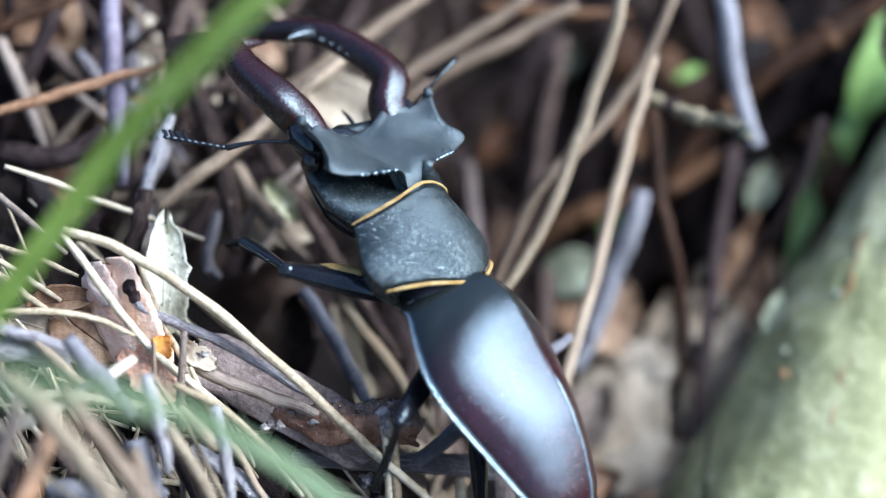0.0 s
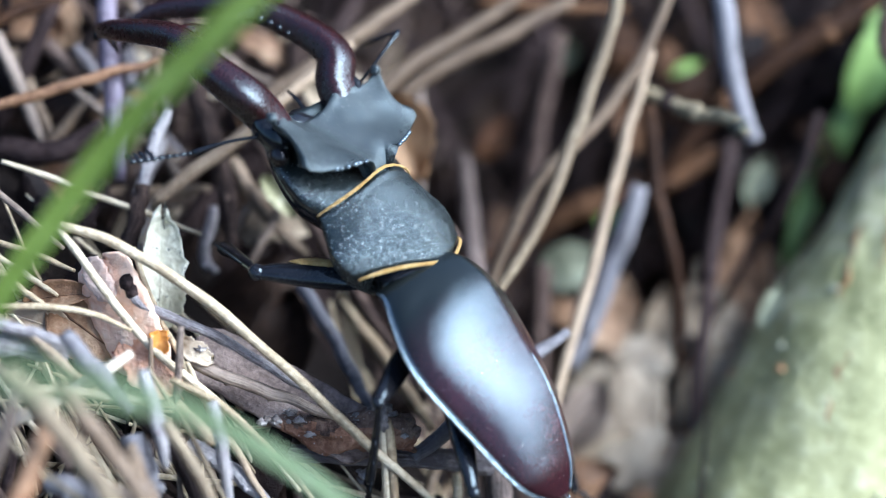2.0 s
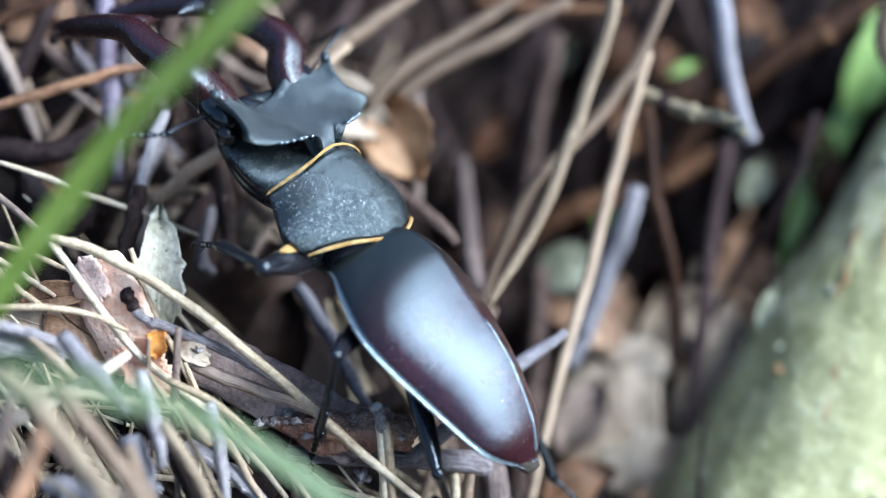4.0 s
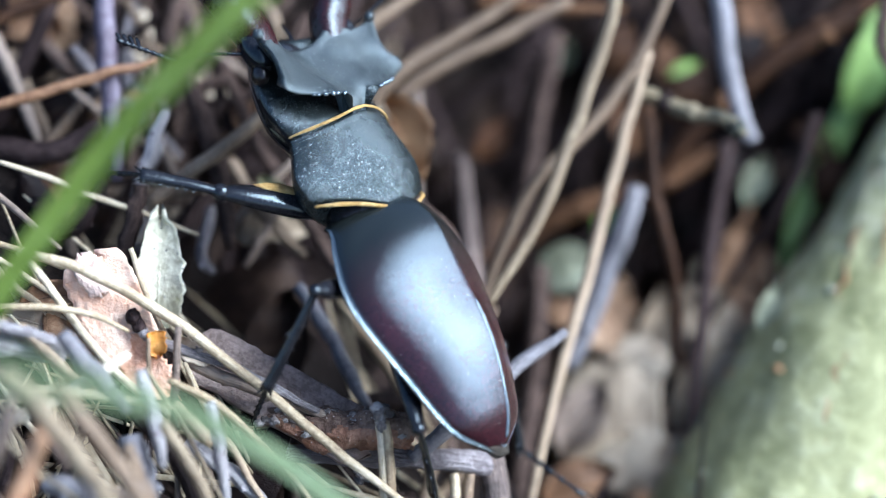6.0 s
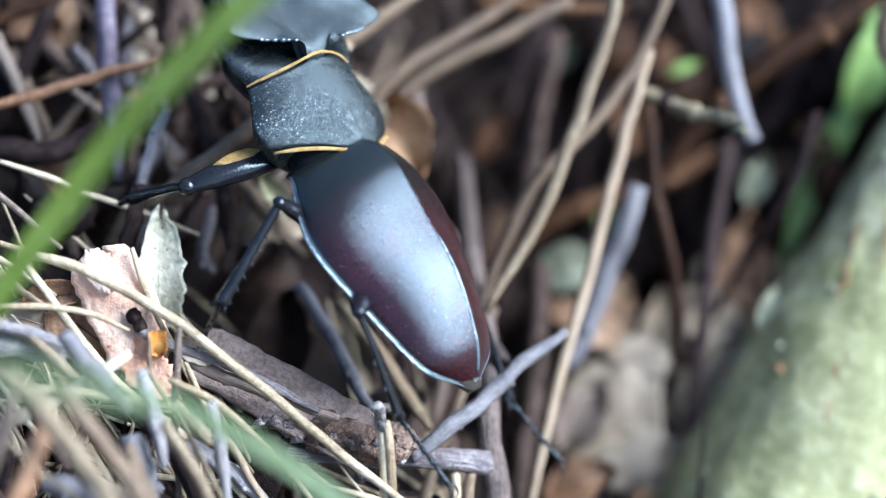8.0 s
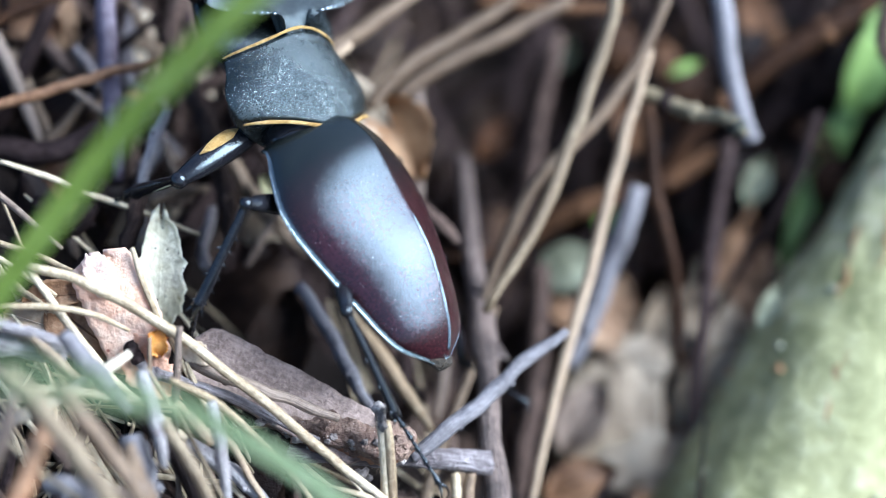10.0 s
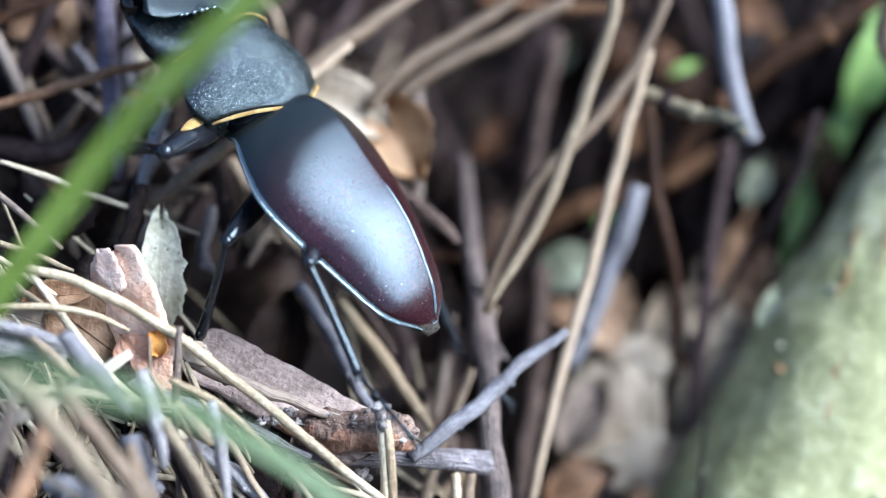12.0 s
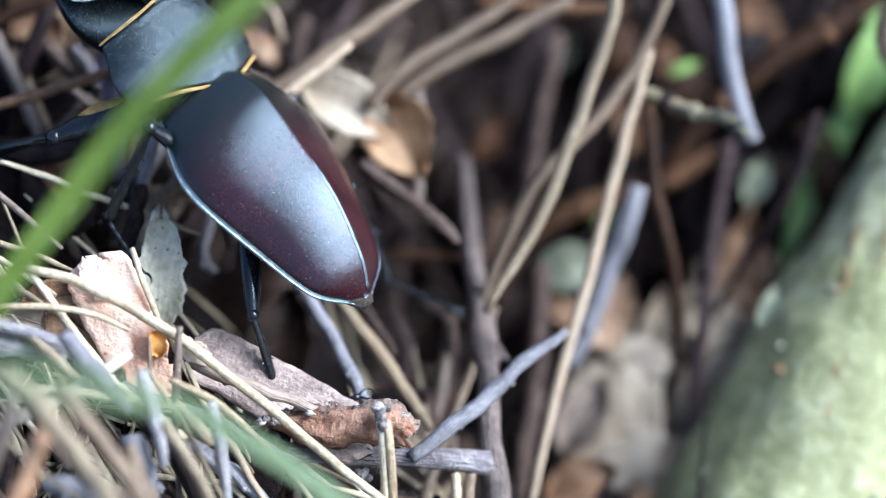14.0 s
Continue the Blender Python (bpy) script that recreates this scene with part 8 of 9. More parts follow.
    walk(JOINTED["middle", "r"][1], [
        (0, pose(0.014935, -0.0022577, -0.0035057, -35.441, -8.1466, -156.87)), (0.25, pose(0.014986, -0.0024746, -0.00393, -34.332, -8.544, -159.04)), (0.5, pose(0.015059, -0.0028687, -0.0042816, -32.847, -8.7804, -161.74)),
        (1, pose(0.015223, -0.0040426, -0.0044384, -29.876, -9.1617, -165.68)), (1.5, pose(0.01529, -0.0049709, -0.0031525, -27.833, -6.0327, -165.97)), (2, pose(0.015212, -0.0048443, -0.0022508, -27.966, -4.7592, -164.34)),
        (2.25, pose(0.015181, -0.0041597, -0.0022657, -28.745, -5.5281, -163.46)), (2.5, pose(0.015093, -0.0033312, -0.0023662, -29.787, -6.3829, -161.83)), (2.75, pose(0.014975, -0.0025447, -0.0027682, -31.608, -7.8511, -160.29)),
        (3, pose(0.01479, -0.0017853, -0.0032734, -33.384, -9.2697, -158.32)), (3.7, pose(0.014519, -0.0010262, -0.0036033, -35.379, -8.3332, -153.4)), (4.3, pose(0.014741, -0.001625, -0.0038128, -33.621, -6.3767, -157.04)),
        (4.9, pose(0.015093, -0.0029273, -0.0035687, -30.867, -4.2192, -162.48)), (5.25, pose(0.015193, -0.0035664, -0.0031832, -29.921, -3.2179, -164.18)), (5.5, pose(0.015203, -0.0037969, -0.00284, -29.704, -2.6271, -164.59)),
        (5.75, pose(0.015195, -0.0036659, -0.002956, -29.726, -4.1058, -164.63)), (6, pose(0.015149, -0.0032998, -0.0030929, -30.119, -5.6963, -164.09)), (6.25, pose(0.015053, -0.0027718, -0.0031899, -31.12, -6.8673, -162.8)),
        (6.5, pose(0.014892, -0.0021079, -0.0033897, -32.424, -8.0782, -160.77)), (7, pose(0.014508, -0.001009, -0.0033157, -35.148, -7.7513, -154.2)), (7.25, pose(0.014349, -0.00063559, -0.0035038, -36.228, -7.8389, -151.93)),
        (7.5, pose(0.014264, -0.00045419, -0.0037278, -36.807, -7.8508, -150.81)), (7.75, pose(0.014209, -0.00036753, -0.004111, -36.422, -8.2732, -151.49)), (8, pose(0.014236, -0.00047748, -0.004468, -35.385, -8.5176, -153.55)),
        (8.8, pose(0.014861, -0.0021494, -0.0045446, -31.448, -7.0329, -161.99)), (9.4, pose(0.015124, -0.0031265, -0.0039864, -30.122, -6.3459, -164.97)), (10, pose(0.015064, -0.0028023, -0.0033254, -31.148, -6.0749, -163.84)),
        (10.5, pose(0.01477, -0.0017491, -0.0030784, -33.317, -6.0769, -159.82)), (11, pose(0.014503, -0.00099942, -0.0032795, -36.058, -7.186, -154.55)), (11.5, pose(0.014234, -0.00039666, -0.0038436, -37.444, -7.2932, -152.45)),
        (12, pose(0.014516, -0.0010487, -0.0040887, -36.291, -6.4901, -154.91)), (12.25, pose(0.01469, -0.0015245, -0.0041965, -35.066, -6.0571, -157.32)), (12.5, pose(0.014879, -0.0021184, -0.0042041, -33.719, -5.6346, -159.82)),
        (12.75, pose(0.014952, -0.0025074, -0.0045836, -32.354, -6.5125, -162.75)), (13, pose(0.014989, -0.0027915, -0.0048452, -31.209, -7.4739, -165.12)), (13.25, pose(0.015056, -0.0030293, -0.0046841, -30.851, -7.7594, -165.87)),
        (13.5, pose(0.015075, -0.0030359, -0.0044993, -30.933, -8.1489, -165.88)), (14, pose(0.014705, -0.0015628, -0.0041794, -31.57, -8.5365, -162.47)),
    ])
    walk(JOINTED["middle", "r"][2], [
        (0, pose(0.018236, -0.012808, -0.011255, -0.85428, -4.2776, -163.11)), (0.25, pose(0.017918, -0.013289, -0.011459, -2.576, -4.6631, -163.78)), (0.5, pose(0.017551, -0.013989, -0.011518, -4.3285, -4.9947, -164.84)),
        (1, pose(0.01708, -0.01565, -0.011077, -6.1146, -6.0343, -166.96)), (1.5, pose(0.017541, -0.016714, -0.0094208, -6.091, -4.101, -168.38)), (2, pose(0.017924, -0.016467, -0.0085598, -6.151, -3.4721, -168.33)),
        (2.25, pose(0.017952, -0.015684, -0.0087278, -5.7993, -3.9775, -167.58)), (2.5, pose(0.018039, -0.014696, -0.0090312, -5.1121, -4.5638, -166.51)), (2.75, pose(0.017942, -0.013695, -0.0097773, -4.439, -5.4136, -165.28)),
        (3, pose(0.017842, -0.012703, -0.010605, -3.2248, -6.2492, -163.99)), (3.7, pose(0.018435, -0.011375, -0.011337, 0.28234, -5.416, -161.74)), (4.3, pose(0.01836, -0.0123, -0.011241, -3.7155, -4.1189, -163.4)),
        (4.9, pose(0.018096, -0.014131, -0.010476, -7.2496, -2.623, -166.48)), (5.25, pose(0.018019, -0.014927, -0.0099066, -8.1504, -1.8575, -167.68)), (5.5, pose(0.018023, -0.015183, -0.0095226, -8.4959, -1.3855, -168.08)),
        (5.75, pose(0.01784, -0.015097, -0.0096329, -8.3268, -2.5018, -167.6)), (6, pose(0.017704, -0.014714, -0.0098337, -7.9813, -3.6771, -166.73)), (6.25, pose(0.017673, -0.014059, -0.010117, -7.7127, -4.5397, -165.66)),
        (6.5, pose(0.017685, -0.013202, -0.010556, -7.1258, -5.4306, -164.23)), (7, pose(0.018368, -0.011403, -0.011017, -4.2985, -5.6342, -161.5)), (7.25, pose(0.018513, -0.010757, -0.011408, -2.4428, -5.6889, -160.48)),
        (7.5, pose(0.018572, -0.010429, -0.01174, -1.2973, -5.6996, -160)), (7.75, pose(0.01838, -0.010464, -0.012043, -1.2937, -5.8503, -160.07)), (8, pose(0.018102, -0.010847, -0.012199, -2.6, -5.8946, -160.75)),
        (8.8, pose(0.017603, -0.013369, -0.011535, -7.6536, -4.8431, -165.07)), (9.4, pose(0.017429, -0.014598, -0.01072, -8.7672, -4.2386, -166.94)), (10, pose(0.01757, -0.014105, -0.010269, -8.7891, -3.9656, -166.46)),
        (10.5, pose(0.017925, -0.012608, -0.010452, -7.5482, -3.9538, -164.44)), (11, pose(0.018296, -0.011281, -0.011163, -4.3811, -5.0563, -162.15)), (11.5, pose(0.018268, -0.010382, -0.011985, -1.9999, -4.8677, -161.15)),
        (12, pose(0.018313, -0.011286, -0.012028, -4.515, -4.283, -162.07)), (12.25, pose(0.018196, -0.012035, -0.011909, -6.4521, -4.0249, -163.14)), (12.5, pose(0.018062, -0.012912, -0.011662, -7.9184, -3.7662, -164.4)),
        (12.75, pose(0.017551, -0.013642, -0.011761, -8.7892, -4.0719, -165.3)), (13, pose(0.017075, -0.014184, -0.011781, -9.245, -4.4179, -165.89)), (13.25, pose(0.01698, -0.014496, -0.011544, -9.5987, -4.6789, -166.2)),
        (13.5, pose(0.016946, -0.014506, -0.011369, -9.7908, -5.0064, -166.08)), (14, pose(0.017169, -0.012846, -0.011169, -9.049, -6.0413, -164.65)),
    ])
    walk(JOINTED["hind", "r"][0], [
        (0, pose(0.0046, -0.0135, -0.0034, -9.723, -10.164, -127.75)), (0.25, pose(0.0046, -0.0135, -0.0034, -8.5864, -10.427, -129.22)), (0.5, pose(0.0046, -0.0135, -0.0034, -7.4187, -10.762, -129.38)),
        (1, pose(0.0046, -0.0135, -0.0034, -5.1967, -12.217, -126.55)), (1.5, pose(0.0046, -0.0135, -0.0034, -1.4223, -11.873, -120.81)), (2, pose(0.0046, -0.0135, -0.0034, -1.9504, -11.859, -113.85)),
        (2.25, pose(0.0046, -0.0135, -0.0034, -4.2323, -12.053, -110.02)), (2.5, pose(0.0046, -0.0135, -0.0034, -6.5593, -12.074, -107.67)), (2.75, pose(0.0046, -0.0135, -0.0034, -10.241, -11.674, -107.12)),
        (3, pose(0.0046, -0.0135, -0.0034, -13.492, -11.178, -107.92)), (3.7, pose(0.0046, -0.0135, -0.0034, -11.327, -9.8349, -117.09)), (4.3, pose(0.0046, -0.0135, -0.0034, -7.1253, -8.7318, -121.73)),
        (4.9, pose(0.0046, -0.0135, -0.0034, -4.0014, -8.0438, -119.62)), (5.25, pose(0.0046, -0.0135, -0.0034, -3.4395, -7.8221, -115.48)), (5.5, pose(0.0046, -0.0135, -0.0034, -3.7134, -7.6889, -111.84)),
        (5.75, pose(0.0046, -0.0135, -0.0034, -6.1834, -8.5771, -107.54)), (6, pose(0.0046, -0.0135, -0.0034, -9.1404, -9.28, -103.94)), (6.25, pose(0.0046, -0.0135, -0.0034, -12.218, -9.3871, -101.71)),
        (6.5, pose(0.0046, -0.0135, -0.0034, -15.304, -9.3913, -100.94)), (7, pose(0.0046, -0.0135, -0.0034, -16.409, -8.8917, -104.88)), (7.25, pose(0.0046, -0.0135, -0.0034, -16.563, -8.6293, -108.09)),
        (7.5, pose(0.0046, -0.0135, -0.0034, -15.947, -8.4184, -111.44)), (7.75, pose(0.0046, -0.0135, -0.0034, -14.824, -8.5315, -113.84)), (8, pose(0.0046, -0.0135, -0.0034, -13.266, -8.7047, -115.42)),
        (8.8, pose(0.0046, -0.0135, -0.0034, -8.5897, -8.7095, -115.27)), (9.4, pose(0.0046, -0.0135, -0.0034, -8.8192, -8.6373, -108.13)), (10, pose(0.0046, -0.0135, -0.0034, -12.211, -8.1332, -100.83)),
        (10.5, pose(0.0046, -0.0135, -0.0034, -15.558, -7.5174, -100.01)), (11, pose(0.0046, -0.0135, -0.0034, -17.277, -7.7656, -106.21)), (11.5, pose(0.0046, -0.0135, -0.0034, -17.669, -6.7735, -111.92)),
        (12, pose(0.0046, -0.0135, -0.0034, -13.608, -7.0468, -118.69)), (12.25, pose(0.0046, -0.0135, -0.0034, -11.839, -7.1326, -119.75)), (12.5, pose(0.0046, -0.0135, -0.0034, -10.206, -7.2767, -119.62)),
        (12.75, pose(0.0046, -0.0135, -0.0034, -10.77, -7.6982, -117)), (13, pose(0.0046, -0.0135, -0.0034, -11.893, -8.0541, -113.05)), (13.25, pose(0.0046, -0.0135, -0.0034, -12.601, -8.177, -108.96)),
        (13.5, pose(0.0046, -0.0135, -0.0034, -14.083, -8.1713, -104.68)), (14, pose(0.0046, -0.0135, -0.0034, -17.637, -7.4637, -93.903)),
    ])
    walk(JOINTED["hind", "r"][1], [
        (0, pose(0.013353, -0.02071, -0.0053117, -27.199, -6.3227, -162.44)), (0.25, pose(0.013213, -0.020931, -0.0050886, -26.922, -6.8687, -162.55)), (0.5, pose(0.013238, -0.02095, -0.0048588, -27.165, -7.5145, -162.73)),
        (1, pose(0.01367, -0.020497, -0.004418, -28.384, -8.9417, -162.04)), (1.5, pose(0.014444, -0.019439, -0.0036793, -29.504, -6.9419, -161.11)), (2, pose(0.015079, -0.018221, -0.003783, -31.149, -6.2609, -160.78)),
        (2.25, pose(0.015315, -0.017593, -0.00423, -31.551, -7.164, -161.23)), (2.5, pose(0.015402, -0.017229, -0.0046846, -31.24, -7.9723, -161.58)), (2.75, pose(0.015294, -0.017227, -0.0054023, -30.918, -9.1199, -162.5)),
        (3, pose(0.01508, -0.017435, -0.0060322, -30.161, -10.181, -163.51)), (3.7, pose(0.014463, -0.018978, -0.0056256, -27.599, -8.4716, -163.29)), (4.3, pose(0.014192, -0.019685, -0.0048099, -27.239, -7.0293, -163)),
        (4.9, pose(0.014518, -0.019267, -0.0041946, -29.024, -5.8142, -162.45)), (5.25, pose(0.014922, -0.018524, -0.0040835, -30.785, -5.2079, -162.2)), (5.5, pose(0.015215, -0.017862, -0.0041381, -32.025, -4.7952, -162.06)),
        (5.75, pose(0.015446, -0.017122, -0.0046248, -32.893, -6.1587, -161.72)), (6, pose(0.015549, -0.016521, -0.0052029, -33.256, -7.534, -161.32)), (6.25, pose(0.015525, -0.01617, -0.0058012, -33.286, -8.4293, -160.92)),
        (6.5, pose(0.015397, -0.016091, -0.0063946, -32.828, -9.2327, -160.52)), (7, pose(0.015133, -0.016818, -0.0066096, -30.914, -8.482, -159.57)), (7.25, pose(0.014926, -0.01739, -0.0066411, -29.819, -8.4045, -159.88)),
        (7.5, pose(0.014723, -0.017973, -0.0065256, -28.885, -8.3846, -160.39)), (7.75, pose(0.014593, -0.018392, -0.0063097, -27.945, -8.8869, -161.52)), (8, pose(0.014538, -0.018665, -0.0060086, -27.458, -9.336, -162.58)),
        (8.8, pose(0.014772, -0.01859, -0.0050978, -29.59, -8.7843, -162.72)), (9.4, pose(0.015318, -0.017287, -0.0051431, -32.551, -8.4489, -162.36)), (10, pose(0.015575, -0.015949, -0.005808, -33.986, -8.0787, -161.65)),
        (10.5, pose(0.01544, -0.015823, -0.0064579, -33.028, -7.7278, -161.15)), (11, pose(0.015016, -0.017008, -0.0067841, -31.16, -8.2709, -161.35)), (11.5, pose(0.014611, -0.017973, -0.006866, -29.232, -8.5032, -163.47)),
        (12, pose(0.014245, -0.019157, -0.0060853, -28.638, -7.3131, -162.62)), (12.25, pose(0.014227, -0.019339, -0.0057411, -28.82, -6.9782, -162.15)), (12.5, pose(0.014311, -0.019318, -0.0054213, -29.362, -6.7109, -161.69)),
        (12.75, pose(0.014536, -0.018885, -0.0055296, -30.447, -7.7252, -162.28)), (13, pose(0.014825, -0.018211, -0.0057466, -31.707, -8.8719, -162.93)), (13.25, pose(0.015098, -0.017483, -0.0058834, -32.987, -9.2816, -162.53)),
        (13.5, pose(0.015289, -0.016711, -0.0061699, -34.022, -9.638, -161.95)), (14, pose(0.015503, -0.014698, -0.0068549, -33.949, -10.542, -160.61)),
    ])
    walk(JOINTED["hind", "r"][2], [
        (0, pose(0.016437, -0.032794, -0.011672, -1.5332, -3.5845, -167.46)), (0.25, pose(0.016233, -0.033066, -0.011382, -2.1104, -4.0498, -167.54)), (0.5, pose(0.016138, -0.033092, -0.011196, -2.046, -4.5695, -167.39)),
        (1, pose(0.016484, -0.032533, -0.010992, 0.21879, -6.162, -166.24)), (1.5, pose(0.017601, -0.031236, -0.010524, 6.2994, -4.9387, -163.98)), (2, pose(0.018278, -0.029794, -0.010982, 14.234, -4.9295, -160.53)),
        (2.25, pose(0.018288, -0.029183, -0.011498, 16.927, -5.5151, -159.31)), (2.5, pose(0.018228, -0.028904, -0.011875, 17.116, -5.8994, -159.29)), (2.75, pose(0.017818, -0.029024, -0.012505, 14.14, -6.2476, -160.55)),
        (3, pose(0.017323, -0.029395, -0.012956, 9.6464, -6.5192, -162.38)), (3.7, pose(0.017115, -0.031136, -0.012041, 0.16631, -4.7385, -165.87)), (4.3, pose(0.017081, -0.031818, -0.01117, -2.429, -3.6011, -166.63)),
        (4.9, pose(0.017554, -0.031146, -0.010952, -1.1283, -2.7063, -165.95)), (5.25, pose(0.017979, -0.030174, -0.011219, 1.882, -2.3262, -164.61)), (5.5, pose(0.018281, -0.029346, -0.011536, 5.2644, -2.1342, -163.1)),
        (5.75, pose(0.018358, -0.02854, -0.012184, 9.4829, -3.5376, -160.78)), (6, pose(0.018345, -0.027934, -0.012814, 13.319, -4.9148, -158.61)), (6.25, pose(0.018285, -0.027598, -0.013402, 15.161, -5.7515, -157.47)),
        (6.5, pose(0.018173, -0.027588, -0.013886, 14.273, -6.3846, -157.57)), (7, pose(0.018332, -0.028443, -0.013724, 6.7778, -5.7332, -160.78)), (7.25, pose(0.018148, -0.029145, -0.013528, 2.7818, -5.4207, -162.43)),
        (7.5, pose(0.017909, -0.029851, -0.013216, -0.23311, -5.1972, -163.67)), (7.75, pose(0.017552, -0.030443, -0.012792, -1.8598, -5.2288, -164.44)), (8, pose(0.017258, -0.030832, -0.012378, -2.6453, -5.2859, -164.86)),
        (8.8, pose(0.017379, -0.030528, -0.01193, -1.7954, -4.8941, -164.72)), (9.4, pose(0.017839, -0.028868, -0.012594, 4.3223, -4.9225, -162.15)), (10, pose(0.018185, -0.027314, -0.013556, 13.239, -5.0949, -158.16)),
        (10.5, pose(0.018261, -0.027263, -0.014019, 13.011, -4.7365, -158.52)), (11, pose(0.01786, -0.028692, -0.013953, 4.8936, -5.038, -162.29)), (11.5, pose(0.017119, -0.029973, -0.013628, -1.7382, -4.3793, -165.14)),
        (12, pose(0.017101, -0.031139, -0.012741, -4.2626, -3.8006, -165.96)), (12.25, pose(0.017205, -0.031266, -0.01244, -4.4467, -3.6829, -165.88)), (12.5, pose(0.017383, -0.031154, -0.012239, -3.9668, -3.6148, -165.6)),
        (12.75, pose(0.017302, -0.030671, -0.01256, -2.7181, -4.1371, -164.79)), (13, pose(0.017237, -0.029929, -0.013017, -0.61932, -4.7169, -163.58)), (13.25, pose(0.017451, -0.029054, -0.013406, 2.294, -5.214, -162)),
        (13.5, pose(0.017637, -0.02815, -0.013892, 6.0204, -5.7649, -159.95)), (14, pose(0.018009, -0.026127, -0.014541, 13.235, -7.0992, -156.25)),
    ])
    walk(JOINTED["antenna", "l"][0], [
        (0, pose(-0.0073875, 0.025586, -0.0017232, -38.862, 4.3088, 52.632)), (0.25, pose(-0.0083688, 0.025086, -0.0013556, -41.343, 4.7822, 57.986)), (0.5, pose(-0.0092057, 0.024583, -0.0010166, -23.568, 6.1773, 82.42)),
        (1, pose(-0.0098506, 0.024104, -0.0007117, -14.343, 7.0289, 93.746)), (1.5, pose(-0.008861, 0.024686, -0.0012259, -44.653, 7.0019, 62.82)), (2, pose(-0.0094086, 0.024413, -0.0010798, -42.036, 6.1496, 58.956)),
        (2.25, pose(-0.0090501, 0.024624, -0.0014796, -43.154, 6.2846, 58.383)), (2.5, pose(-0.0085126, 0.024917, -0.0017365, -26.278, 7.571, 75.536)), (2.75, pose(-0.0081427, 0.025105, -0.0014599, -37.015, 8.3846, 78.384)),
        (3, pose(-0.0079327, 0.025212, -0.0011353, -51.442, 8.9774, 75.895)), (3.7, pose(-0.0084083, 0.02503, -0.00022216, -9.9343, 7.9351, 91.679)), (4.3, pose(-0.008891, 0.024798, 0.00051007, 0.74756, 6.6849, 92.129)),
        (4.9, pose(-0.0093034, 0.024551, 0.0012752, 2.5267, 5.1531, 83.675)), (5.25, pose(-0.0094704, 0.02442, 0.0017645, 3.874, 4.1202, 77.495)), (5.5, pose(-0.0095451, 0.024336, 0.0021426, -0.81264, 3.4974, 76.431)),
        (5.75, pose(-0.0094976, 0.024277, 0.002499, -30.207, 2.9972, 55.327)), (6, pose(-0.0093447, 0.024277, 0.0027947, -35.309, 4.1601, 62.094)), (6.25, pose(-0.0089024, 0.02466, 0.0025303, -35.516, 3.9674, 61.908)),
        (6.5, pose(-0.0085281, 0.025021, 0.0020058, -35.227, 3.6438, 59.894)), (7, pose(-0.0085016, 0.025158, 0.0014308, -34.718, 2.0653, 56.038)), (7.25, pose(-0.0084724, 0.025134, 0.0017613, -32.617, 2.3293, 53.943)),
        (7.5, pose(-0.0082651, 0.025149, 0.0023275, -31.117, 2.7698, 53.781)), (7.75, pose(-0.0076298, 0.025432, 0.0026348, -30.08, 4.1712, 54.543)), (8, pose(-0.0071133, 0.025659, 0.0026731, -19.418, 6.6322, 64.22)),
        (8.8, pose(-0.0063491, 0.025853, 0.0023438, -17.926, 7.8032, 74.931)), (9.4, pose(-0.0058886, 0.025941, 0.0019115, -33.817, 6.6099, 58.034)), (10, pose(-0.0056294, 0.025968, 0.0014316, -31.508, 6.5678, 55.266)),
        (10.5, pose(-0.005637, 0.02594, 0.0010739, -27.853, 6.3693, 51.185)), (11, pose(-0.0081287, 0.02524, 0.00075277, 23.997, 7.3189, 63.116)), (11.5, pose(-0.0086378, 0.025063, 0.00063776, 34.669, 6.9677, 56.343)),
        (12, pose(-0.0092965, 0.024813, 0.00057088, 2.3051, 4.4708, 31.88)), (12.25, pose(-0.0092243, 0.02484, 0.00066525, -10.679, 5.0735, 36.408)), (12.5, pose(-0.0090056, 0.024921, 0.00079007, -17.089, 5.533, 39.982)),
        (12.75, pose(-0.0087646, 0.025005, 0.00098344, -10.336, 5.1141, 36.433)), (13, pose(-0.0085964, 0.025063, 0.0010706, 20.671, 6.7159, 51.878)), (13.25, pose(-0.0088164, 0.024993, 0.00078851, 41.602, 6.2426, 47.129)),
        (13.5, pose(-0.0090775, 0.024901, 0.0004933, 54.733, 4.1256, 28.627)), (14, pose(-0.0090874, 0.024895, 0.0005655, 70.833, 8.3852, 85.253)),
    ])
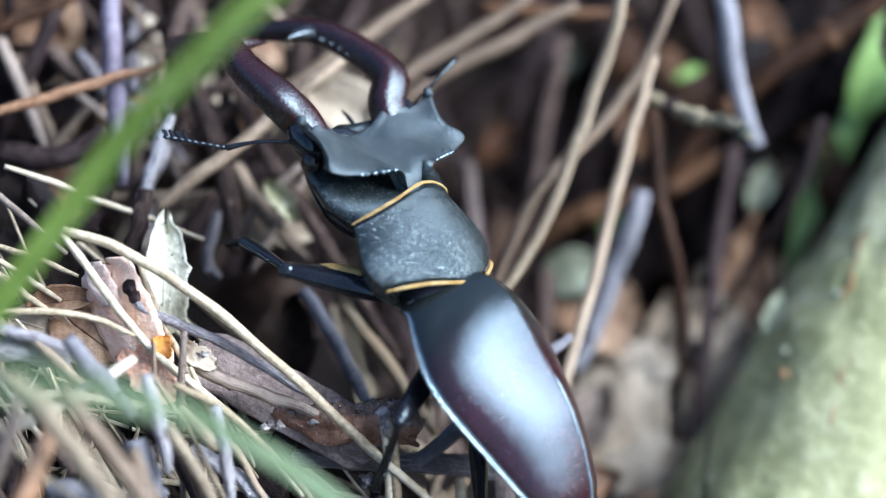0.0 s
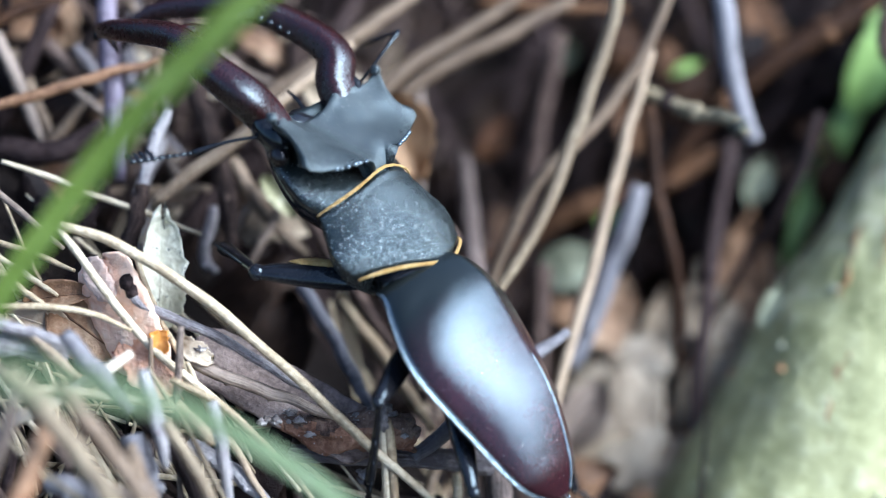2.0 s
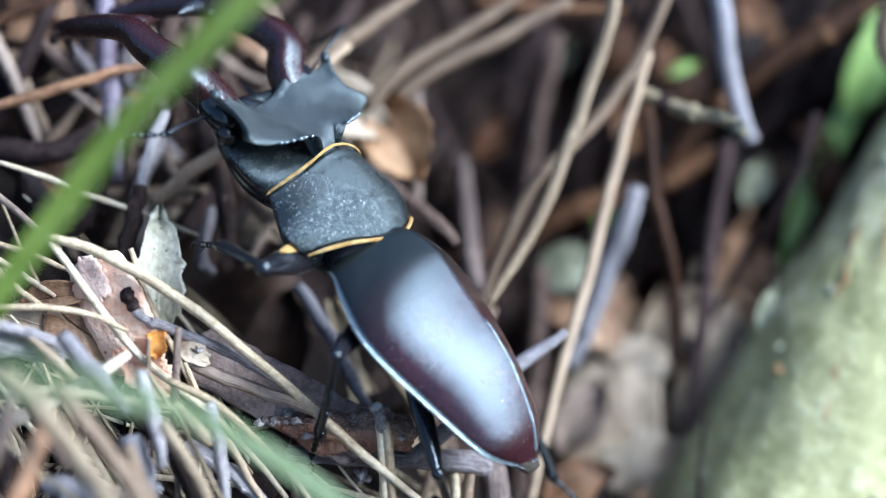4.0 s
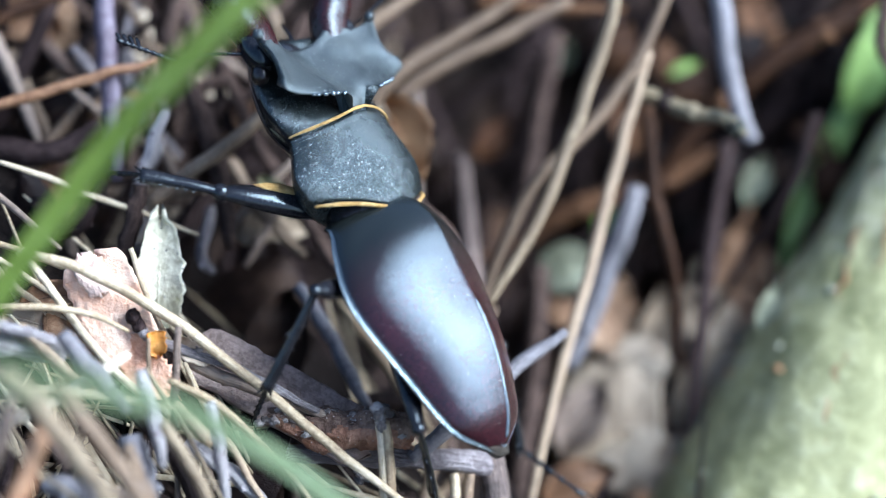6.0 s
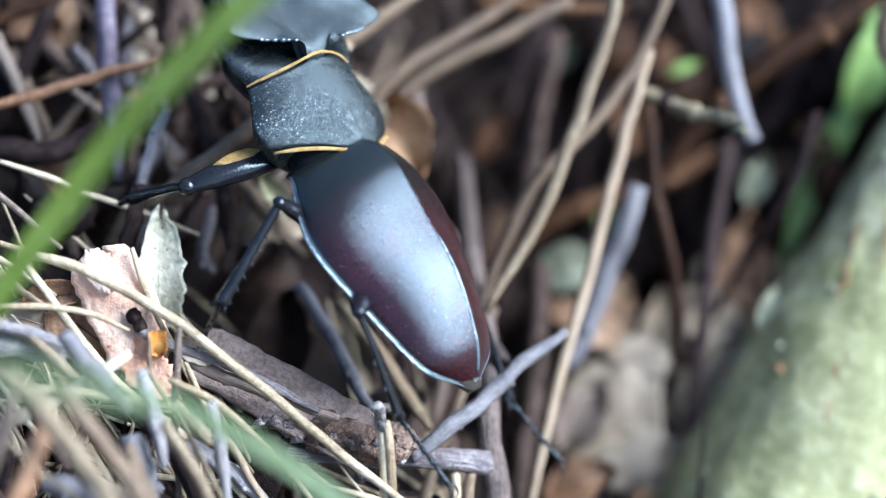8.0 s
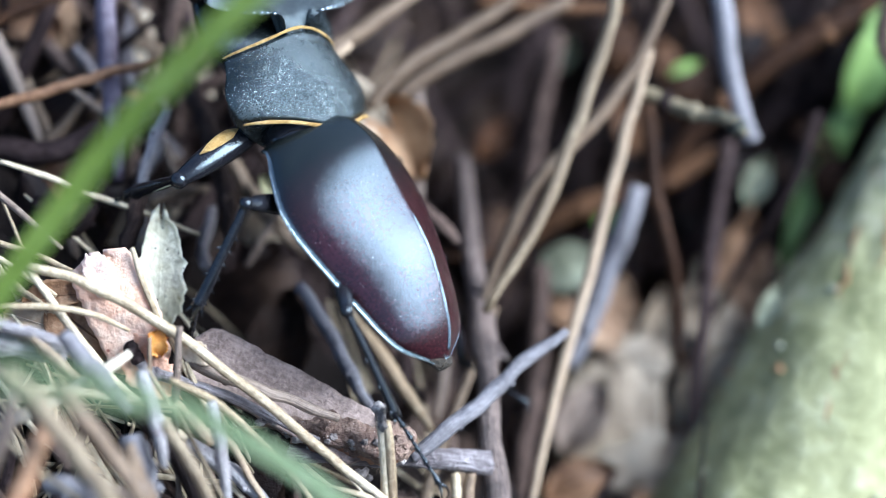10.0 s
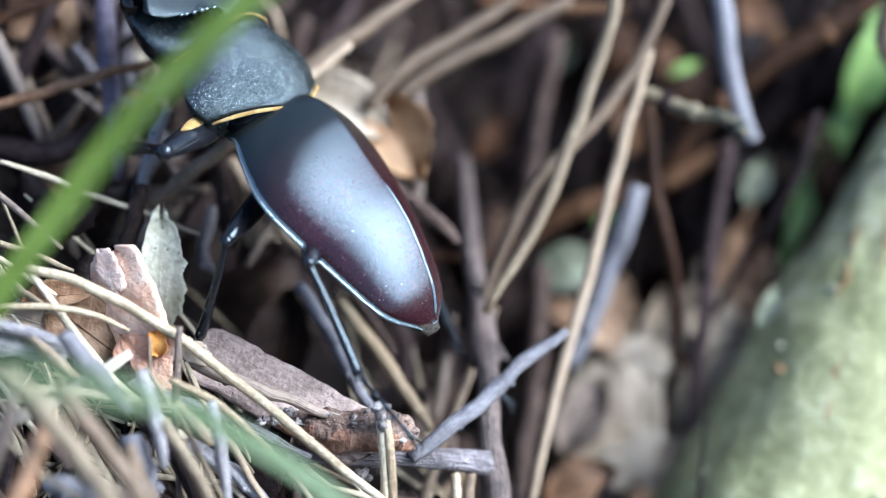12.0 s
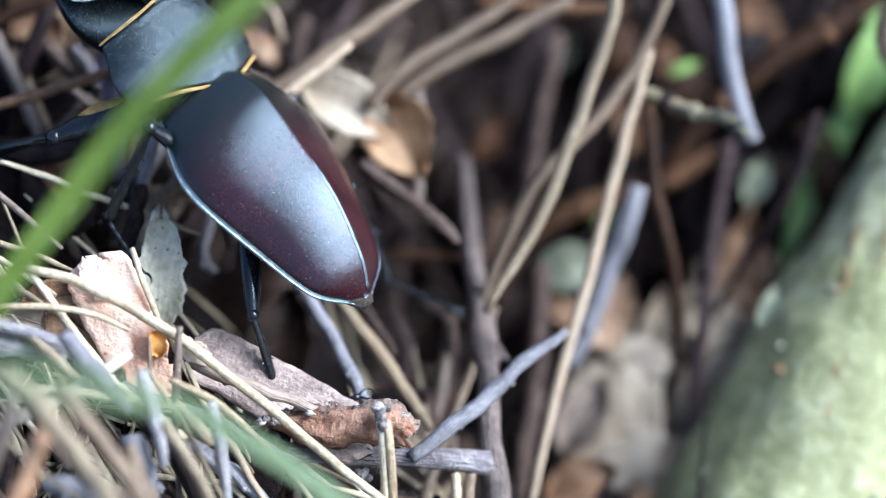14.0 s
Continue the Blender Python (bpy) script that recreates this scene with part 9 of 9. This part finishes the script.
    walk(JOINTED["antenna", "l"][1], [
        (0, pose(-0.012826, 0.029241, -0.0069788, -26.804, 3.3781, 43.782)), (0.25, pose(-0.013962, 0.028038, -0.006885, -21.876, 4.6863, 56.844)), (0.5, pose(-0.016885, 0.025241, -0.0043556, -53.511, 1.4705, 22.738)),
        (1, pose(-0.017955, 0.023317, -0.002777, -62.018, 1.5103, 18.264)), (1.5, pose(-0.014505, 0.026775, -0.0070856, -38.468, 6.5424, 56.511)), (2, pose(-0.015065, 0.027114, -0.0066721, -38.168, 6.0048, 55.856)),
        (2.25, pose(-0.014598, 0.027302, -0.0071904, -54.602, 2.4904, 18.394)), (2.5, pose(-0.015928, 0.026324, -0.005423, 6.8408, 7.9291, 87.36)), (2.75, pose(-0.014861, 0.025733, -0.0064628, -5.8459, 8.6134, 87.37)),
        (3, pose(-0.01326, 0.025494, -0.0076234, -46.92, 8.6166, 68.957)), (3.7, pose(-0.016673, 0.024588, -0.0016574, -54.964, 1.7438, 17.663)), (4.3, pose(-0.017285, 0.024499, 0.00061892, -7.7912, 6.1634, 75.051)),
        (4.9, pose(-0.01764, 0.025508, 0.001644, -30.498, -1.8142, -5.5638)), (5.25, pose(-0.017644, 0.026274, 0.0023305, -17.435, -2.2683, -10.711)), (5.5, pose(-0.017711, 0.026301, 0.0020238, -13.502, -2.2944, -11.017)),
        (5.75, pose(-0.015594, 0.028226, -0.0017216, -18.942, -1.1263, 8.7264)), (6, pose(-0.015567, 0.027174, -0.0020474, -14.28, 2.7988, 47.527)), (6.25, pose(-0.015093, 0.027582, -0.0023379, -17.424, 2.6325, 49.364)),
        (6.5, pose(-0.014619, 0.028197, -0.0028296, -19.722, 2.4301, 49.797)), (7, pose(-0.014324, 0.028873, -0.0033501, -16.287, 0.91286, 44.85)), (7.25, pose(-0.014301, 0.02915, -0.0027628, -12.736, 1.1061, 41.977)),
        (7.5, pose(-0.014191, 0.029229, -0.0020084, -21.67, -1.5547, 12.909)), (7.75, pose(-0.013729, 0.029399, -0.0015643, 4.7116, 5.5302, 68.166)), (8, pose(-0.014387, 0.028815, -0.00010084, -30.962, 1.8138, 27.597)),
        (8.8, pose(-0.014158, 0.027592, -0.00021767, -2.5125, 7.1689, 66.591)), (9.4, pose(-0.012094, 0.02918, -0.0027324, -4.1003, 7.0764, 63.257)), (10, pose(-0.011801, 0.029637, -0.0029294, -17.559, 5.6786, 46.4)),
        (10.5, pose(-0.011697, 0.030257, -0.0028263, -16.704, 5.7017, 44.452)), (11, pose(-0.014776, 0.029098, 0.0041413, 2.4734, 6.9103, 57.634)), (11.5, pose(-0.014067, 0.029375, 0.0053806, -19.575, 2.7552, 19.975)),
        (12, pose(-0.013707, 0.031955, 0.00090771, 0.56633, 6.8197, 53.213)), (12.25, pose(-0.014235, 0.031401, -0.00088524, -11.537, 5.2781, 38.122)), (12.5, pose(-0.014347, 0.03092, -0.0016668, -12.735, 5.4571, 39.323)),
        (12.75, pose(-0.013781, 0.031574, -0.0005178, -9.7506, 5.3266, 38.241)), (13, pose(-0.014565, 0.030187, 0.0040156, 4.5491, 6.718, 51.902)), (13.25, pose(-0.013007, 0.029711, 0.0063327, -16.091, 2.9986, 20.078)),
        (13.5, pose(-0.010968, 0.029395, 0.0073339, 8.2876, 6.3769, 48.806)), (14, pose(-0.011741, 0.026276, 0.008415, 8.7814, 6.5543, 50.74)),
    ])
    walk(JOINTED["antenna", "r"][0], [
        (0, pose(0.011329, 0.024917, 0.0018257, 35.627, -9.1393, -73.884)), (0.25, pose(0.010364, 0.025539, 0.0021359, 38.559, -7.7443, -70.23)), (0.5, pose(0.0094955, 0.026043, 0.0023681, 40.89, -6.4483, -66.929)),
        (1, pose(0.0088313, 0.026447, 0.0022576, 42.629, -5.1332, -63.989)), (1.5, pose(0.0098906, 0.025924, 0.0019633, 42.617, -6.5316, -67.594)), (2, pose(0.0093567, 0.026124, 0.001794, 39.059, -4.9519, -65.895)),
        (2.25, pose(0.0097098, 0.02593, 0.001631, 37.067, -5.9926, -67.298)), (2.5, pose(0.010236, 0.02564, 0.0016251, 34.82, -6.9384, -69.256)), (2.75, pose(0.010612, 0.025474, 0.0019205, 31.966, -7.2786, -70.39)),
        (3, pose(0.010845, 0.025368, 0.0021329, 29.026, -7.4184, -71.035)), (3.7, pose(0.010475, 0.025538, 0.0023225, 24.574, -4.7051, -69.495)), (4.3, pose(0.01006, 0.025726, 0.0023307, 26.599, -2.2896, -67.933)),
        (4.9, pose(0.009678, 0.025883, 0.0023894, 31.752, 0.21177, -66.55)), (5.25, pose(0.0095145, 0.025938, 0.0025197, 34.603, 1.7031, -65.944)), (5.5, pose(0.00944, 0.025953, 0.0026816, 36.16, 2.779, -65.633)),
        (5.75, pose(0.0094787, 0.025997, 0.0029962, 37.237, 2.7784, -65.327)), (6, pose(0.0096266, 0.025925, 0.003628, 38.712, 2.5212, -65.491)), (6.25, pose(0.010044, 0.025458, 0.0044642, 41.738, 1.8186, -67.891)),
        (6.5, pose(0.0103, 0.025067, 0.0049759, 43.721, 0.76307, -70.094)), (7, pose(0.010348, 0.025002, 0.0042571, 39.377, 0.82026, -70.73)), (7.25, pose(0.010375, 0.024872, 0.0045937, 37.304, 2.3692, -70.786)),
        (7.5, pose(0.010567, 0.024592, 0.0052196, 35.417, 4.3631, -71.295)), (7.75, pose(0.011151, 0.024146, 0.005623, 33.153, 4.5765, -73.434)), (8, pose(0.011614, 0.02386, 0.0057356, 30.996, 3.9309, -75.103)),
        (8.8, pose(0.012268, 0.023608, 0.0057562, 30.977, 2.8137, -76.589)), (9.4, pose(0.012659, 0.023538, 0.0055924, 36.754, 1.5157, -77.281)), (10, pose(0.012877, 0.023586, 0.0053231, 43.381, 0.095887, -77.492)),
        (10.5, pose(0.01287, 0.023721, 0.0050605, 46.806, -0.97549, -77.214)), (11, pose(0.010602, 0.025043, 0.0042781, 45.779, -1.7136, -71.195)), (11.5, pose(0.01005, 0.025264, 0.0043823, 44.222, -1.9749, -70.002)),
        (12, pose(0.0093892, 0.025556, 0.0042608, 39.388, -2.128, -68.379)), (12.25, pose(0.0094809, 0.025519, 0.004267, 36.384, -1.913, -68.542)), (12.5, pose(0.0097087, 0.025408, 0.0043764, 33.686, -1.6279, -69.078)),
        (12.75, pose(0.0099044, 0.025242, 0.0048224, 32.303, -1.184, -69.719)), (13, pose(0.01002, 0.025121, 0.0051637, 31.555, -0.98161, -70.18)), (13.25, pose(0.0097916, 0.025271, 0.0049096, 30.717, -1.6266, -69.644)),
        (13.5, pose(0.0095494, 0.025449, 0.0045, 30.46, -2.3027, -68.976)), (14, pose(0.0096542, 0.025497, 0.0039875, 32.131, -2.1418, -68.841)),
    ])
    walk(JOINTED["antenna", "r"][1], [
        (0, pose(0.017672, 0.027558, 0.0066567, -70.858, -9.3602, -32.47)), (0.25, pose(0.016307, 0.028425, 0.007324, -69.715, -8.4949, -28.952)), (0.5, pose(0.015095, 0.0291, 0.007832, -68.785, -7.5792, -25.77)),
        (1, pose(0.014162, 0.029616, 0.0079236, -68.59, -6.0023, -22.943)), (1.5, pose(0.015358, 0.028878, 0.0076139, -69.339, -7.2092, -26.438)), (2, pose(0.015124, 0.029206, 0.0070673, -68.656, -5.7048, -24.864)),
        (2.25, pose(0.015689, 0.029004, 0.0066664, -69.035, -6.7567, -26.188)), (2.5, pose(0.01648, 0.028624, 0.0063863, -69.291, -7.7907, -28.056)), (2.75, pose(0.017136, 0.028396, 0.0063317, -69.558, -8.0113, -29.161)),
        (3, pose(0.017621, 0.028252, 0.0061746, -69.96, -7.8478, -29.803)), (3.7, pose(0.01753, 0.028481, 0.0058041, -69.23, -4.8808, -28.494)), (4.3, pose(0.016964, 0.028688, 0.0060888, -68.765, -2.0853, -27.049)),
        (4.9, pose(0.016238, 0.028711, 0.0068099, -68.172, 0.7085, -25.7)), (5.25, pose(0.015887, 0.028627, 0.0072879, -67.663, 2.2412, -25.07)), (5.5, pose(0.015716, 0.028532, 0.007632, -67.193, 3.2569, -24.724)),
        (5.75, pose(0.015659, 0.028565, 0.0080731, -67.294, 3.3438, -24.417)), (6, pose(0.015687, 0.028435, 0.0088765, -66.72, 2.5068, -24.598)), (6.25, pose(0.015918, 0.027653, 0.010054, -64.704, -0.16469, -27.08)),
        (6.5, pose(0.016035, 0.027062, 0.010781, -63.152, -2.8958, -29.391)), (7, pose(0.016503, 0.027073, 0.0095857, -63.452, -2.5627, -30.007)), (7.25, pose(0.016754, 0.026873, 0.0096802, -62.001, -1.7663, -30.134)),
        (7.5, pose(0.017169, 0.026437, 0.010074, -59.999, -0.85562, -30.743)), (7.75, pose(0.017997, 0.025801, 0.010202, -59.563, -0.94784, -32.92)), (8, pose(0.018648, 0.025425, 0.010051, -59.982, -1.4393, -34.58)),
        (8.8, pose(0.019323, 0.025071, 0.010074, -60.156, -2.7592, -36.102)), (9.4, pose(0.019253, 0.024891, 0.010617, -60.698, -4.0046, -36.777)), (10, pose(0.01884, 0.024899, 0.011092, -61.493, -5.1947, -36.928)),
        (10.5, pose(0.018453, 0.025095, 0.011184, -62.25, -5.9602, -36.577)), (11, pose(0.01609, 0.027102, 0.010295, -64.076, -5.3703, -30.419)), (11.5, pose(0.015638, 0.027513, 0.010238, -63.775, -5.9731, -29.236)),
        (12, pose(0.015351, 0.028132, 0.0095875, -64.053, -5.9379, -27.592)), (12.25, pose(0.015714, 0.028148, 0.0092471, -64.072, -5.6376, -27.761)), (12.5, pose(0.01619, 0.028028, 0.0090334, -63.846, -5.4544, -28.316)),
        (12.75, pose(0.016532, 0.027789, 0.0093105, -62.81, -5.7565, -29.035)), (13, pose(0.016729, 0.027618, 0.0095588, -61.991, -6.1896, -29.564)), (13.25, pose(0.016519, 0.027896, 0.0091986, -62.519, -6.5894, -28.972)),
        (13.5, pose(0.016247, 0.028205, 0.008755, -63.428, -6.7031, -28.22)), (14, pose(0.016227, 0.028221, 0.0084519, -64.726, -5.3773, -28.019)),
    ])
    # litter that the beetle's feet push about
    walk(long_straw, [(0, nudge(long_straw, 0, 0)), (3, nudge(long_straw, 0, 0)), (4.2, nudge(long_straw, -2, -1.6, 1.6)), (5.4, nudge(long_straw, -4, -3.2, 3.1)),
                      (8, nudge(long_straw, -4, -3.3, 3.1)), (10.4, nudge(long_straw, -4, -4.9, 3.1)), (14, nudge(long_straw, -4, -5.0, 3.1))])
    walk(bent_straw, [(0, nudge(bent_straw, 0, 0)), (3, nudge(bent_straw, 0, 0)), (5.4, nudge(bent_straw, -3.5, -2.5)), (10.4, nudge(bent_straw, -4, -4)), (14, nudge(bent_straw, -4, -4))])
    walk(knob_twig, [(0, nudge(knob_twig, 0, 0)), (3, nudge(knob_twig, 0, 0)), (5.4, nudge(knob_twig, 1, -4, 4)), (8, nudge(knob_twig, 1, -4, 4)), (10.4, nudge(knob_twig, 0.5, -8.5, 5)),
                     (14, nudge(knob_twig, -1.5, -10, 4))])
    walk(brown_leaf, [(0, nudge(brown_leaf, 0, 0)), (12.5, nudge(brown_leaf, 0, 0)), (13, nudge(brown_leaf, 0.5, 4.8, 10)), (13.5, nudge(brown_leaf, 1, 3.8, 8)), (14, nudge(brown_leaf, 0, 0.3, 2))])
    along = (0.42, -0.91, 0.0)
    walk(pink_bark, [(0, nudge(pink_bark, 0, 0, 0, 0, 30, along)), (3, nudge(pink_bark, 0, 0, 0, 0, 28, along)), (4.2, nudge(pink_bark, -0.6, 0.2, 0, 0, 20, along)),
                     (5.3, nudge(pink_bark, -1.0, 0.3, 0, 0, 0, along)), (8, nudge(pink_bark, 0, 0.8, 0, 0, 0, along)), (10.5, nudge(pink_bark, 0, 0.3, 0, 0, 8, along)),
                     (11.5, nudge(pink_bark, 0.8, 0.3, 0, 0, 20, along)), (12, nudge(pink_bark, 1.2, 0.8, -3, 0, 34, along)), (13, nudge(pink_bark, 1.2, 0.8, -3, 0, 34, along)),
                     (13.5, nudge(pink_bark, 0.6, 0.5, 0, 0, 18, along)), (14, nudge(pink_bark, -0.4, 0, 0, 0, 0, along))])
    roll = (1, -0.1, 0.05)
    walk(bark_roll, [(0, nudge(bark_roll, 0, 1.2, 0, 0, -18, roll)), (1, nudge(bark_roll, 0, 0, 0, -0.6, -8, roll)), (3, nudge(bark_roll, 0, -0.4, 0, -0.8, 0, roll)),
                     (5.3, nudge(bark_roll, 0, 0, 0, 0, 4, roll)), (7, nudge(bark_roll, 0, 0, 0, 0, 6, roll)), (7.5, nudge(bark_roll, 0, -0.6, 0, -0.6, 28, roll)),
                     (8, nudge(bark_roll, 0, -1.2, 0, -2.2, 72, roll)), (11, nudge(bark_roll, 0, -1.2, 0, -2.2, 72, roll)), (12, nudge(bark_roll, 0, -0.3, 0, -0.4, 10, roll)),
                     (13, nudge(bark_roll, 0, 0, 0, 0, -6, roll)), (13.5, nudge(bark_roll, 0, 0.3, 0, 0.2, -25, roll)), (14, nudge(bark_roll, 0, 0.5, 0, 0.4, -50, roll))])


motions()
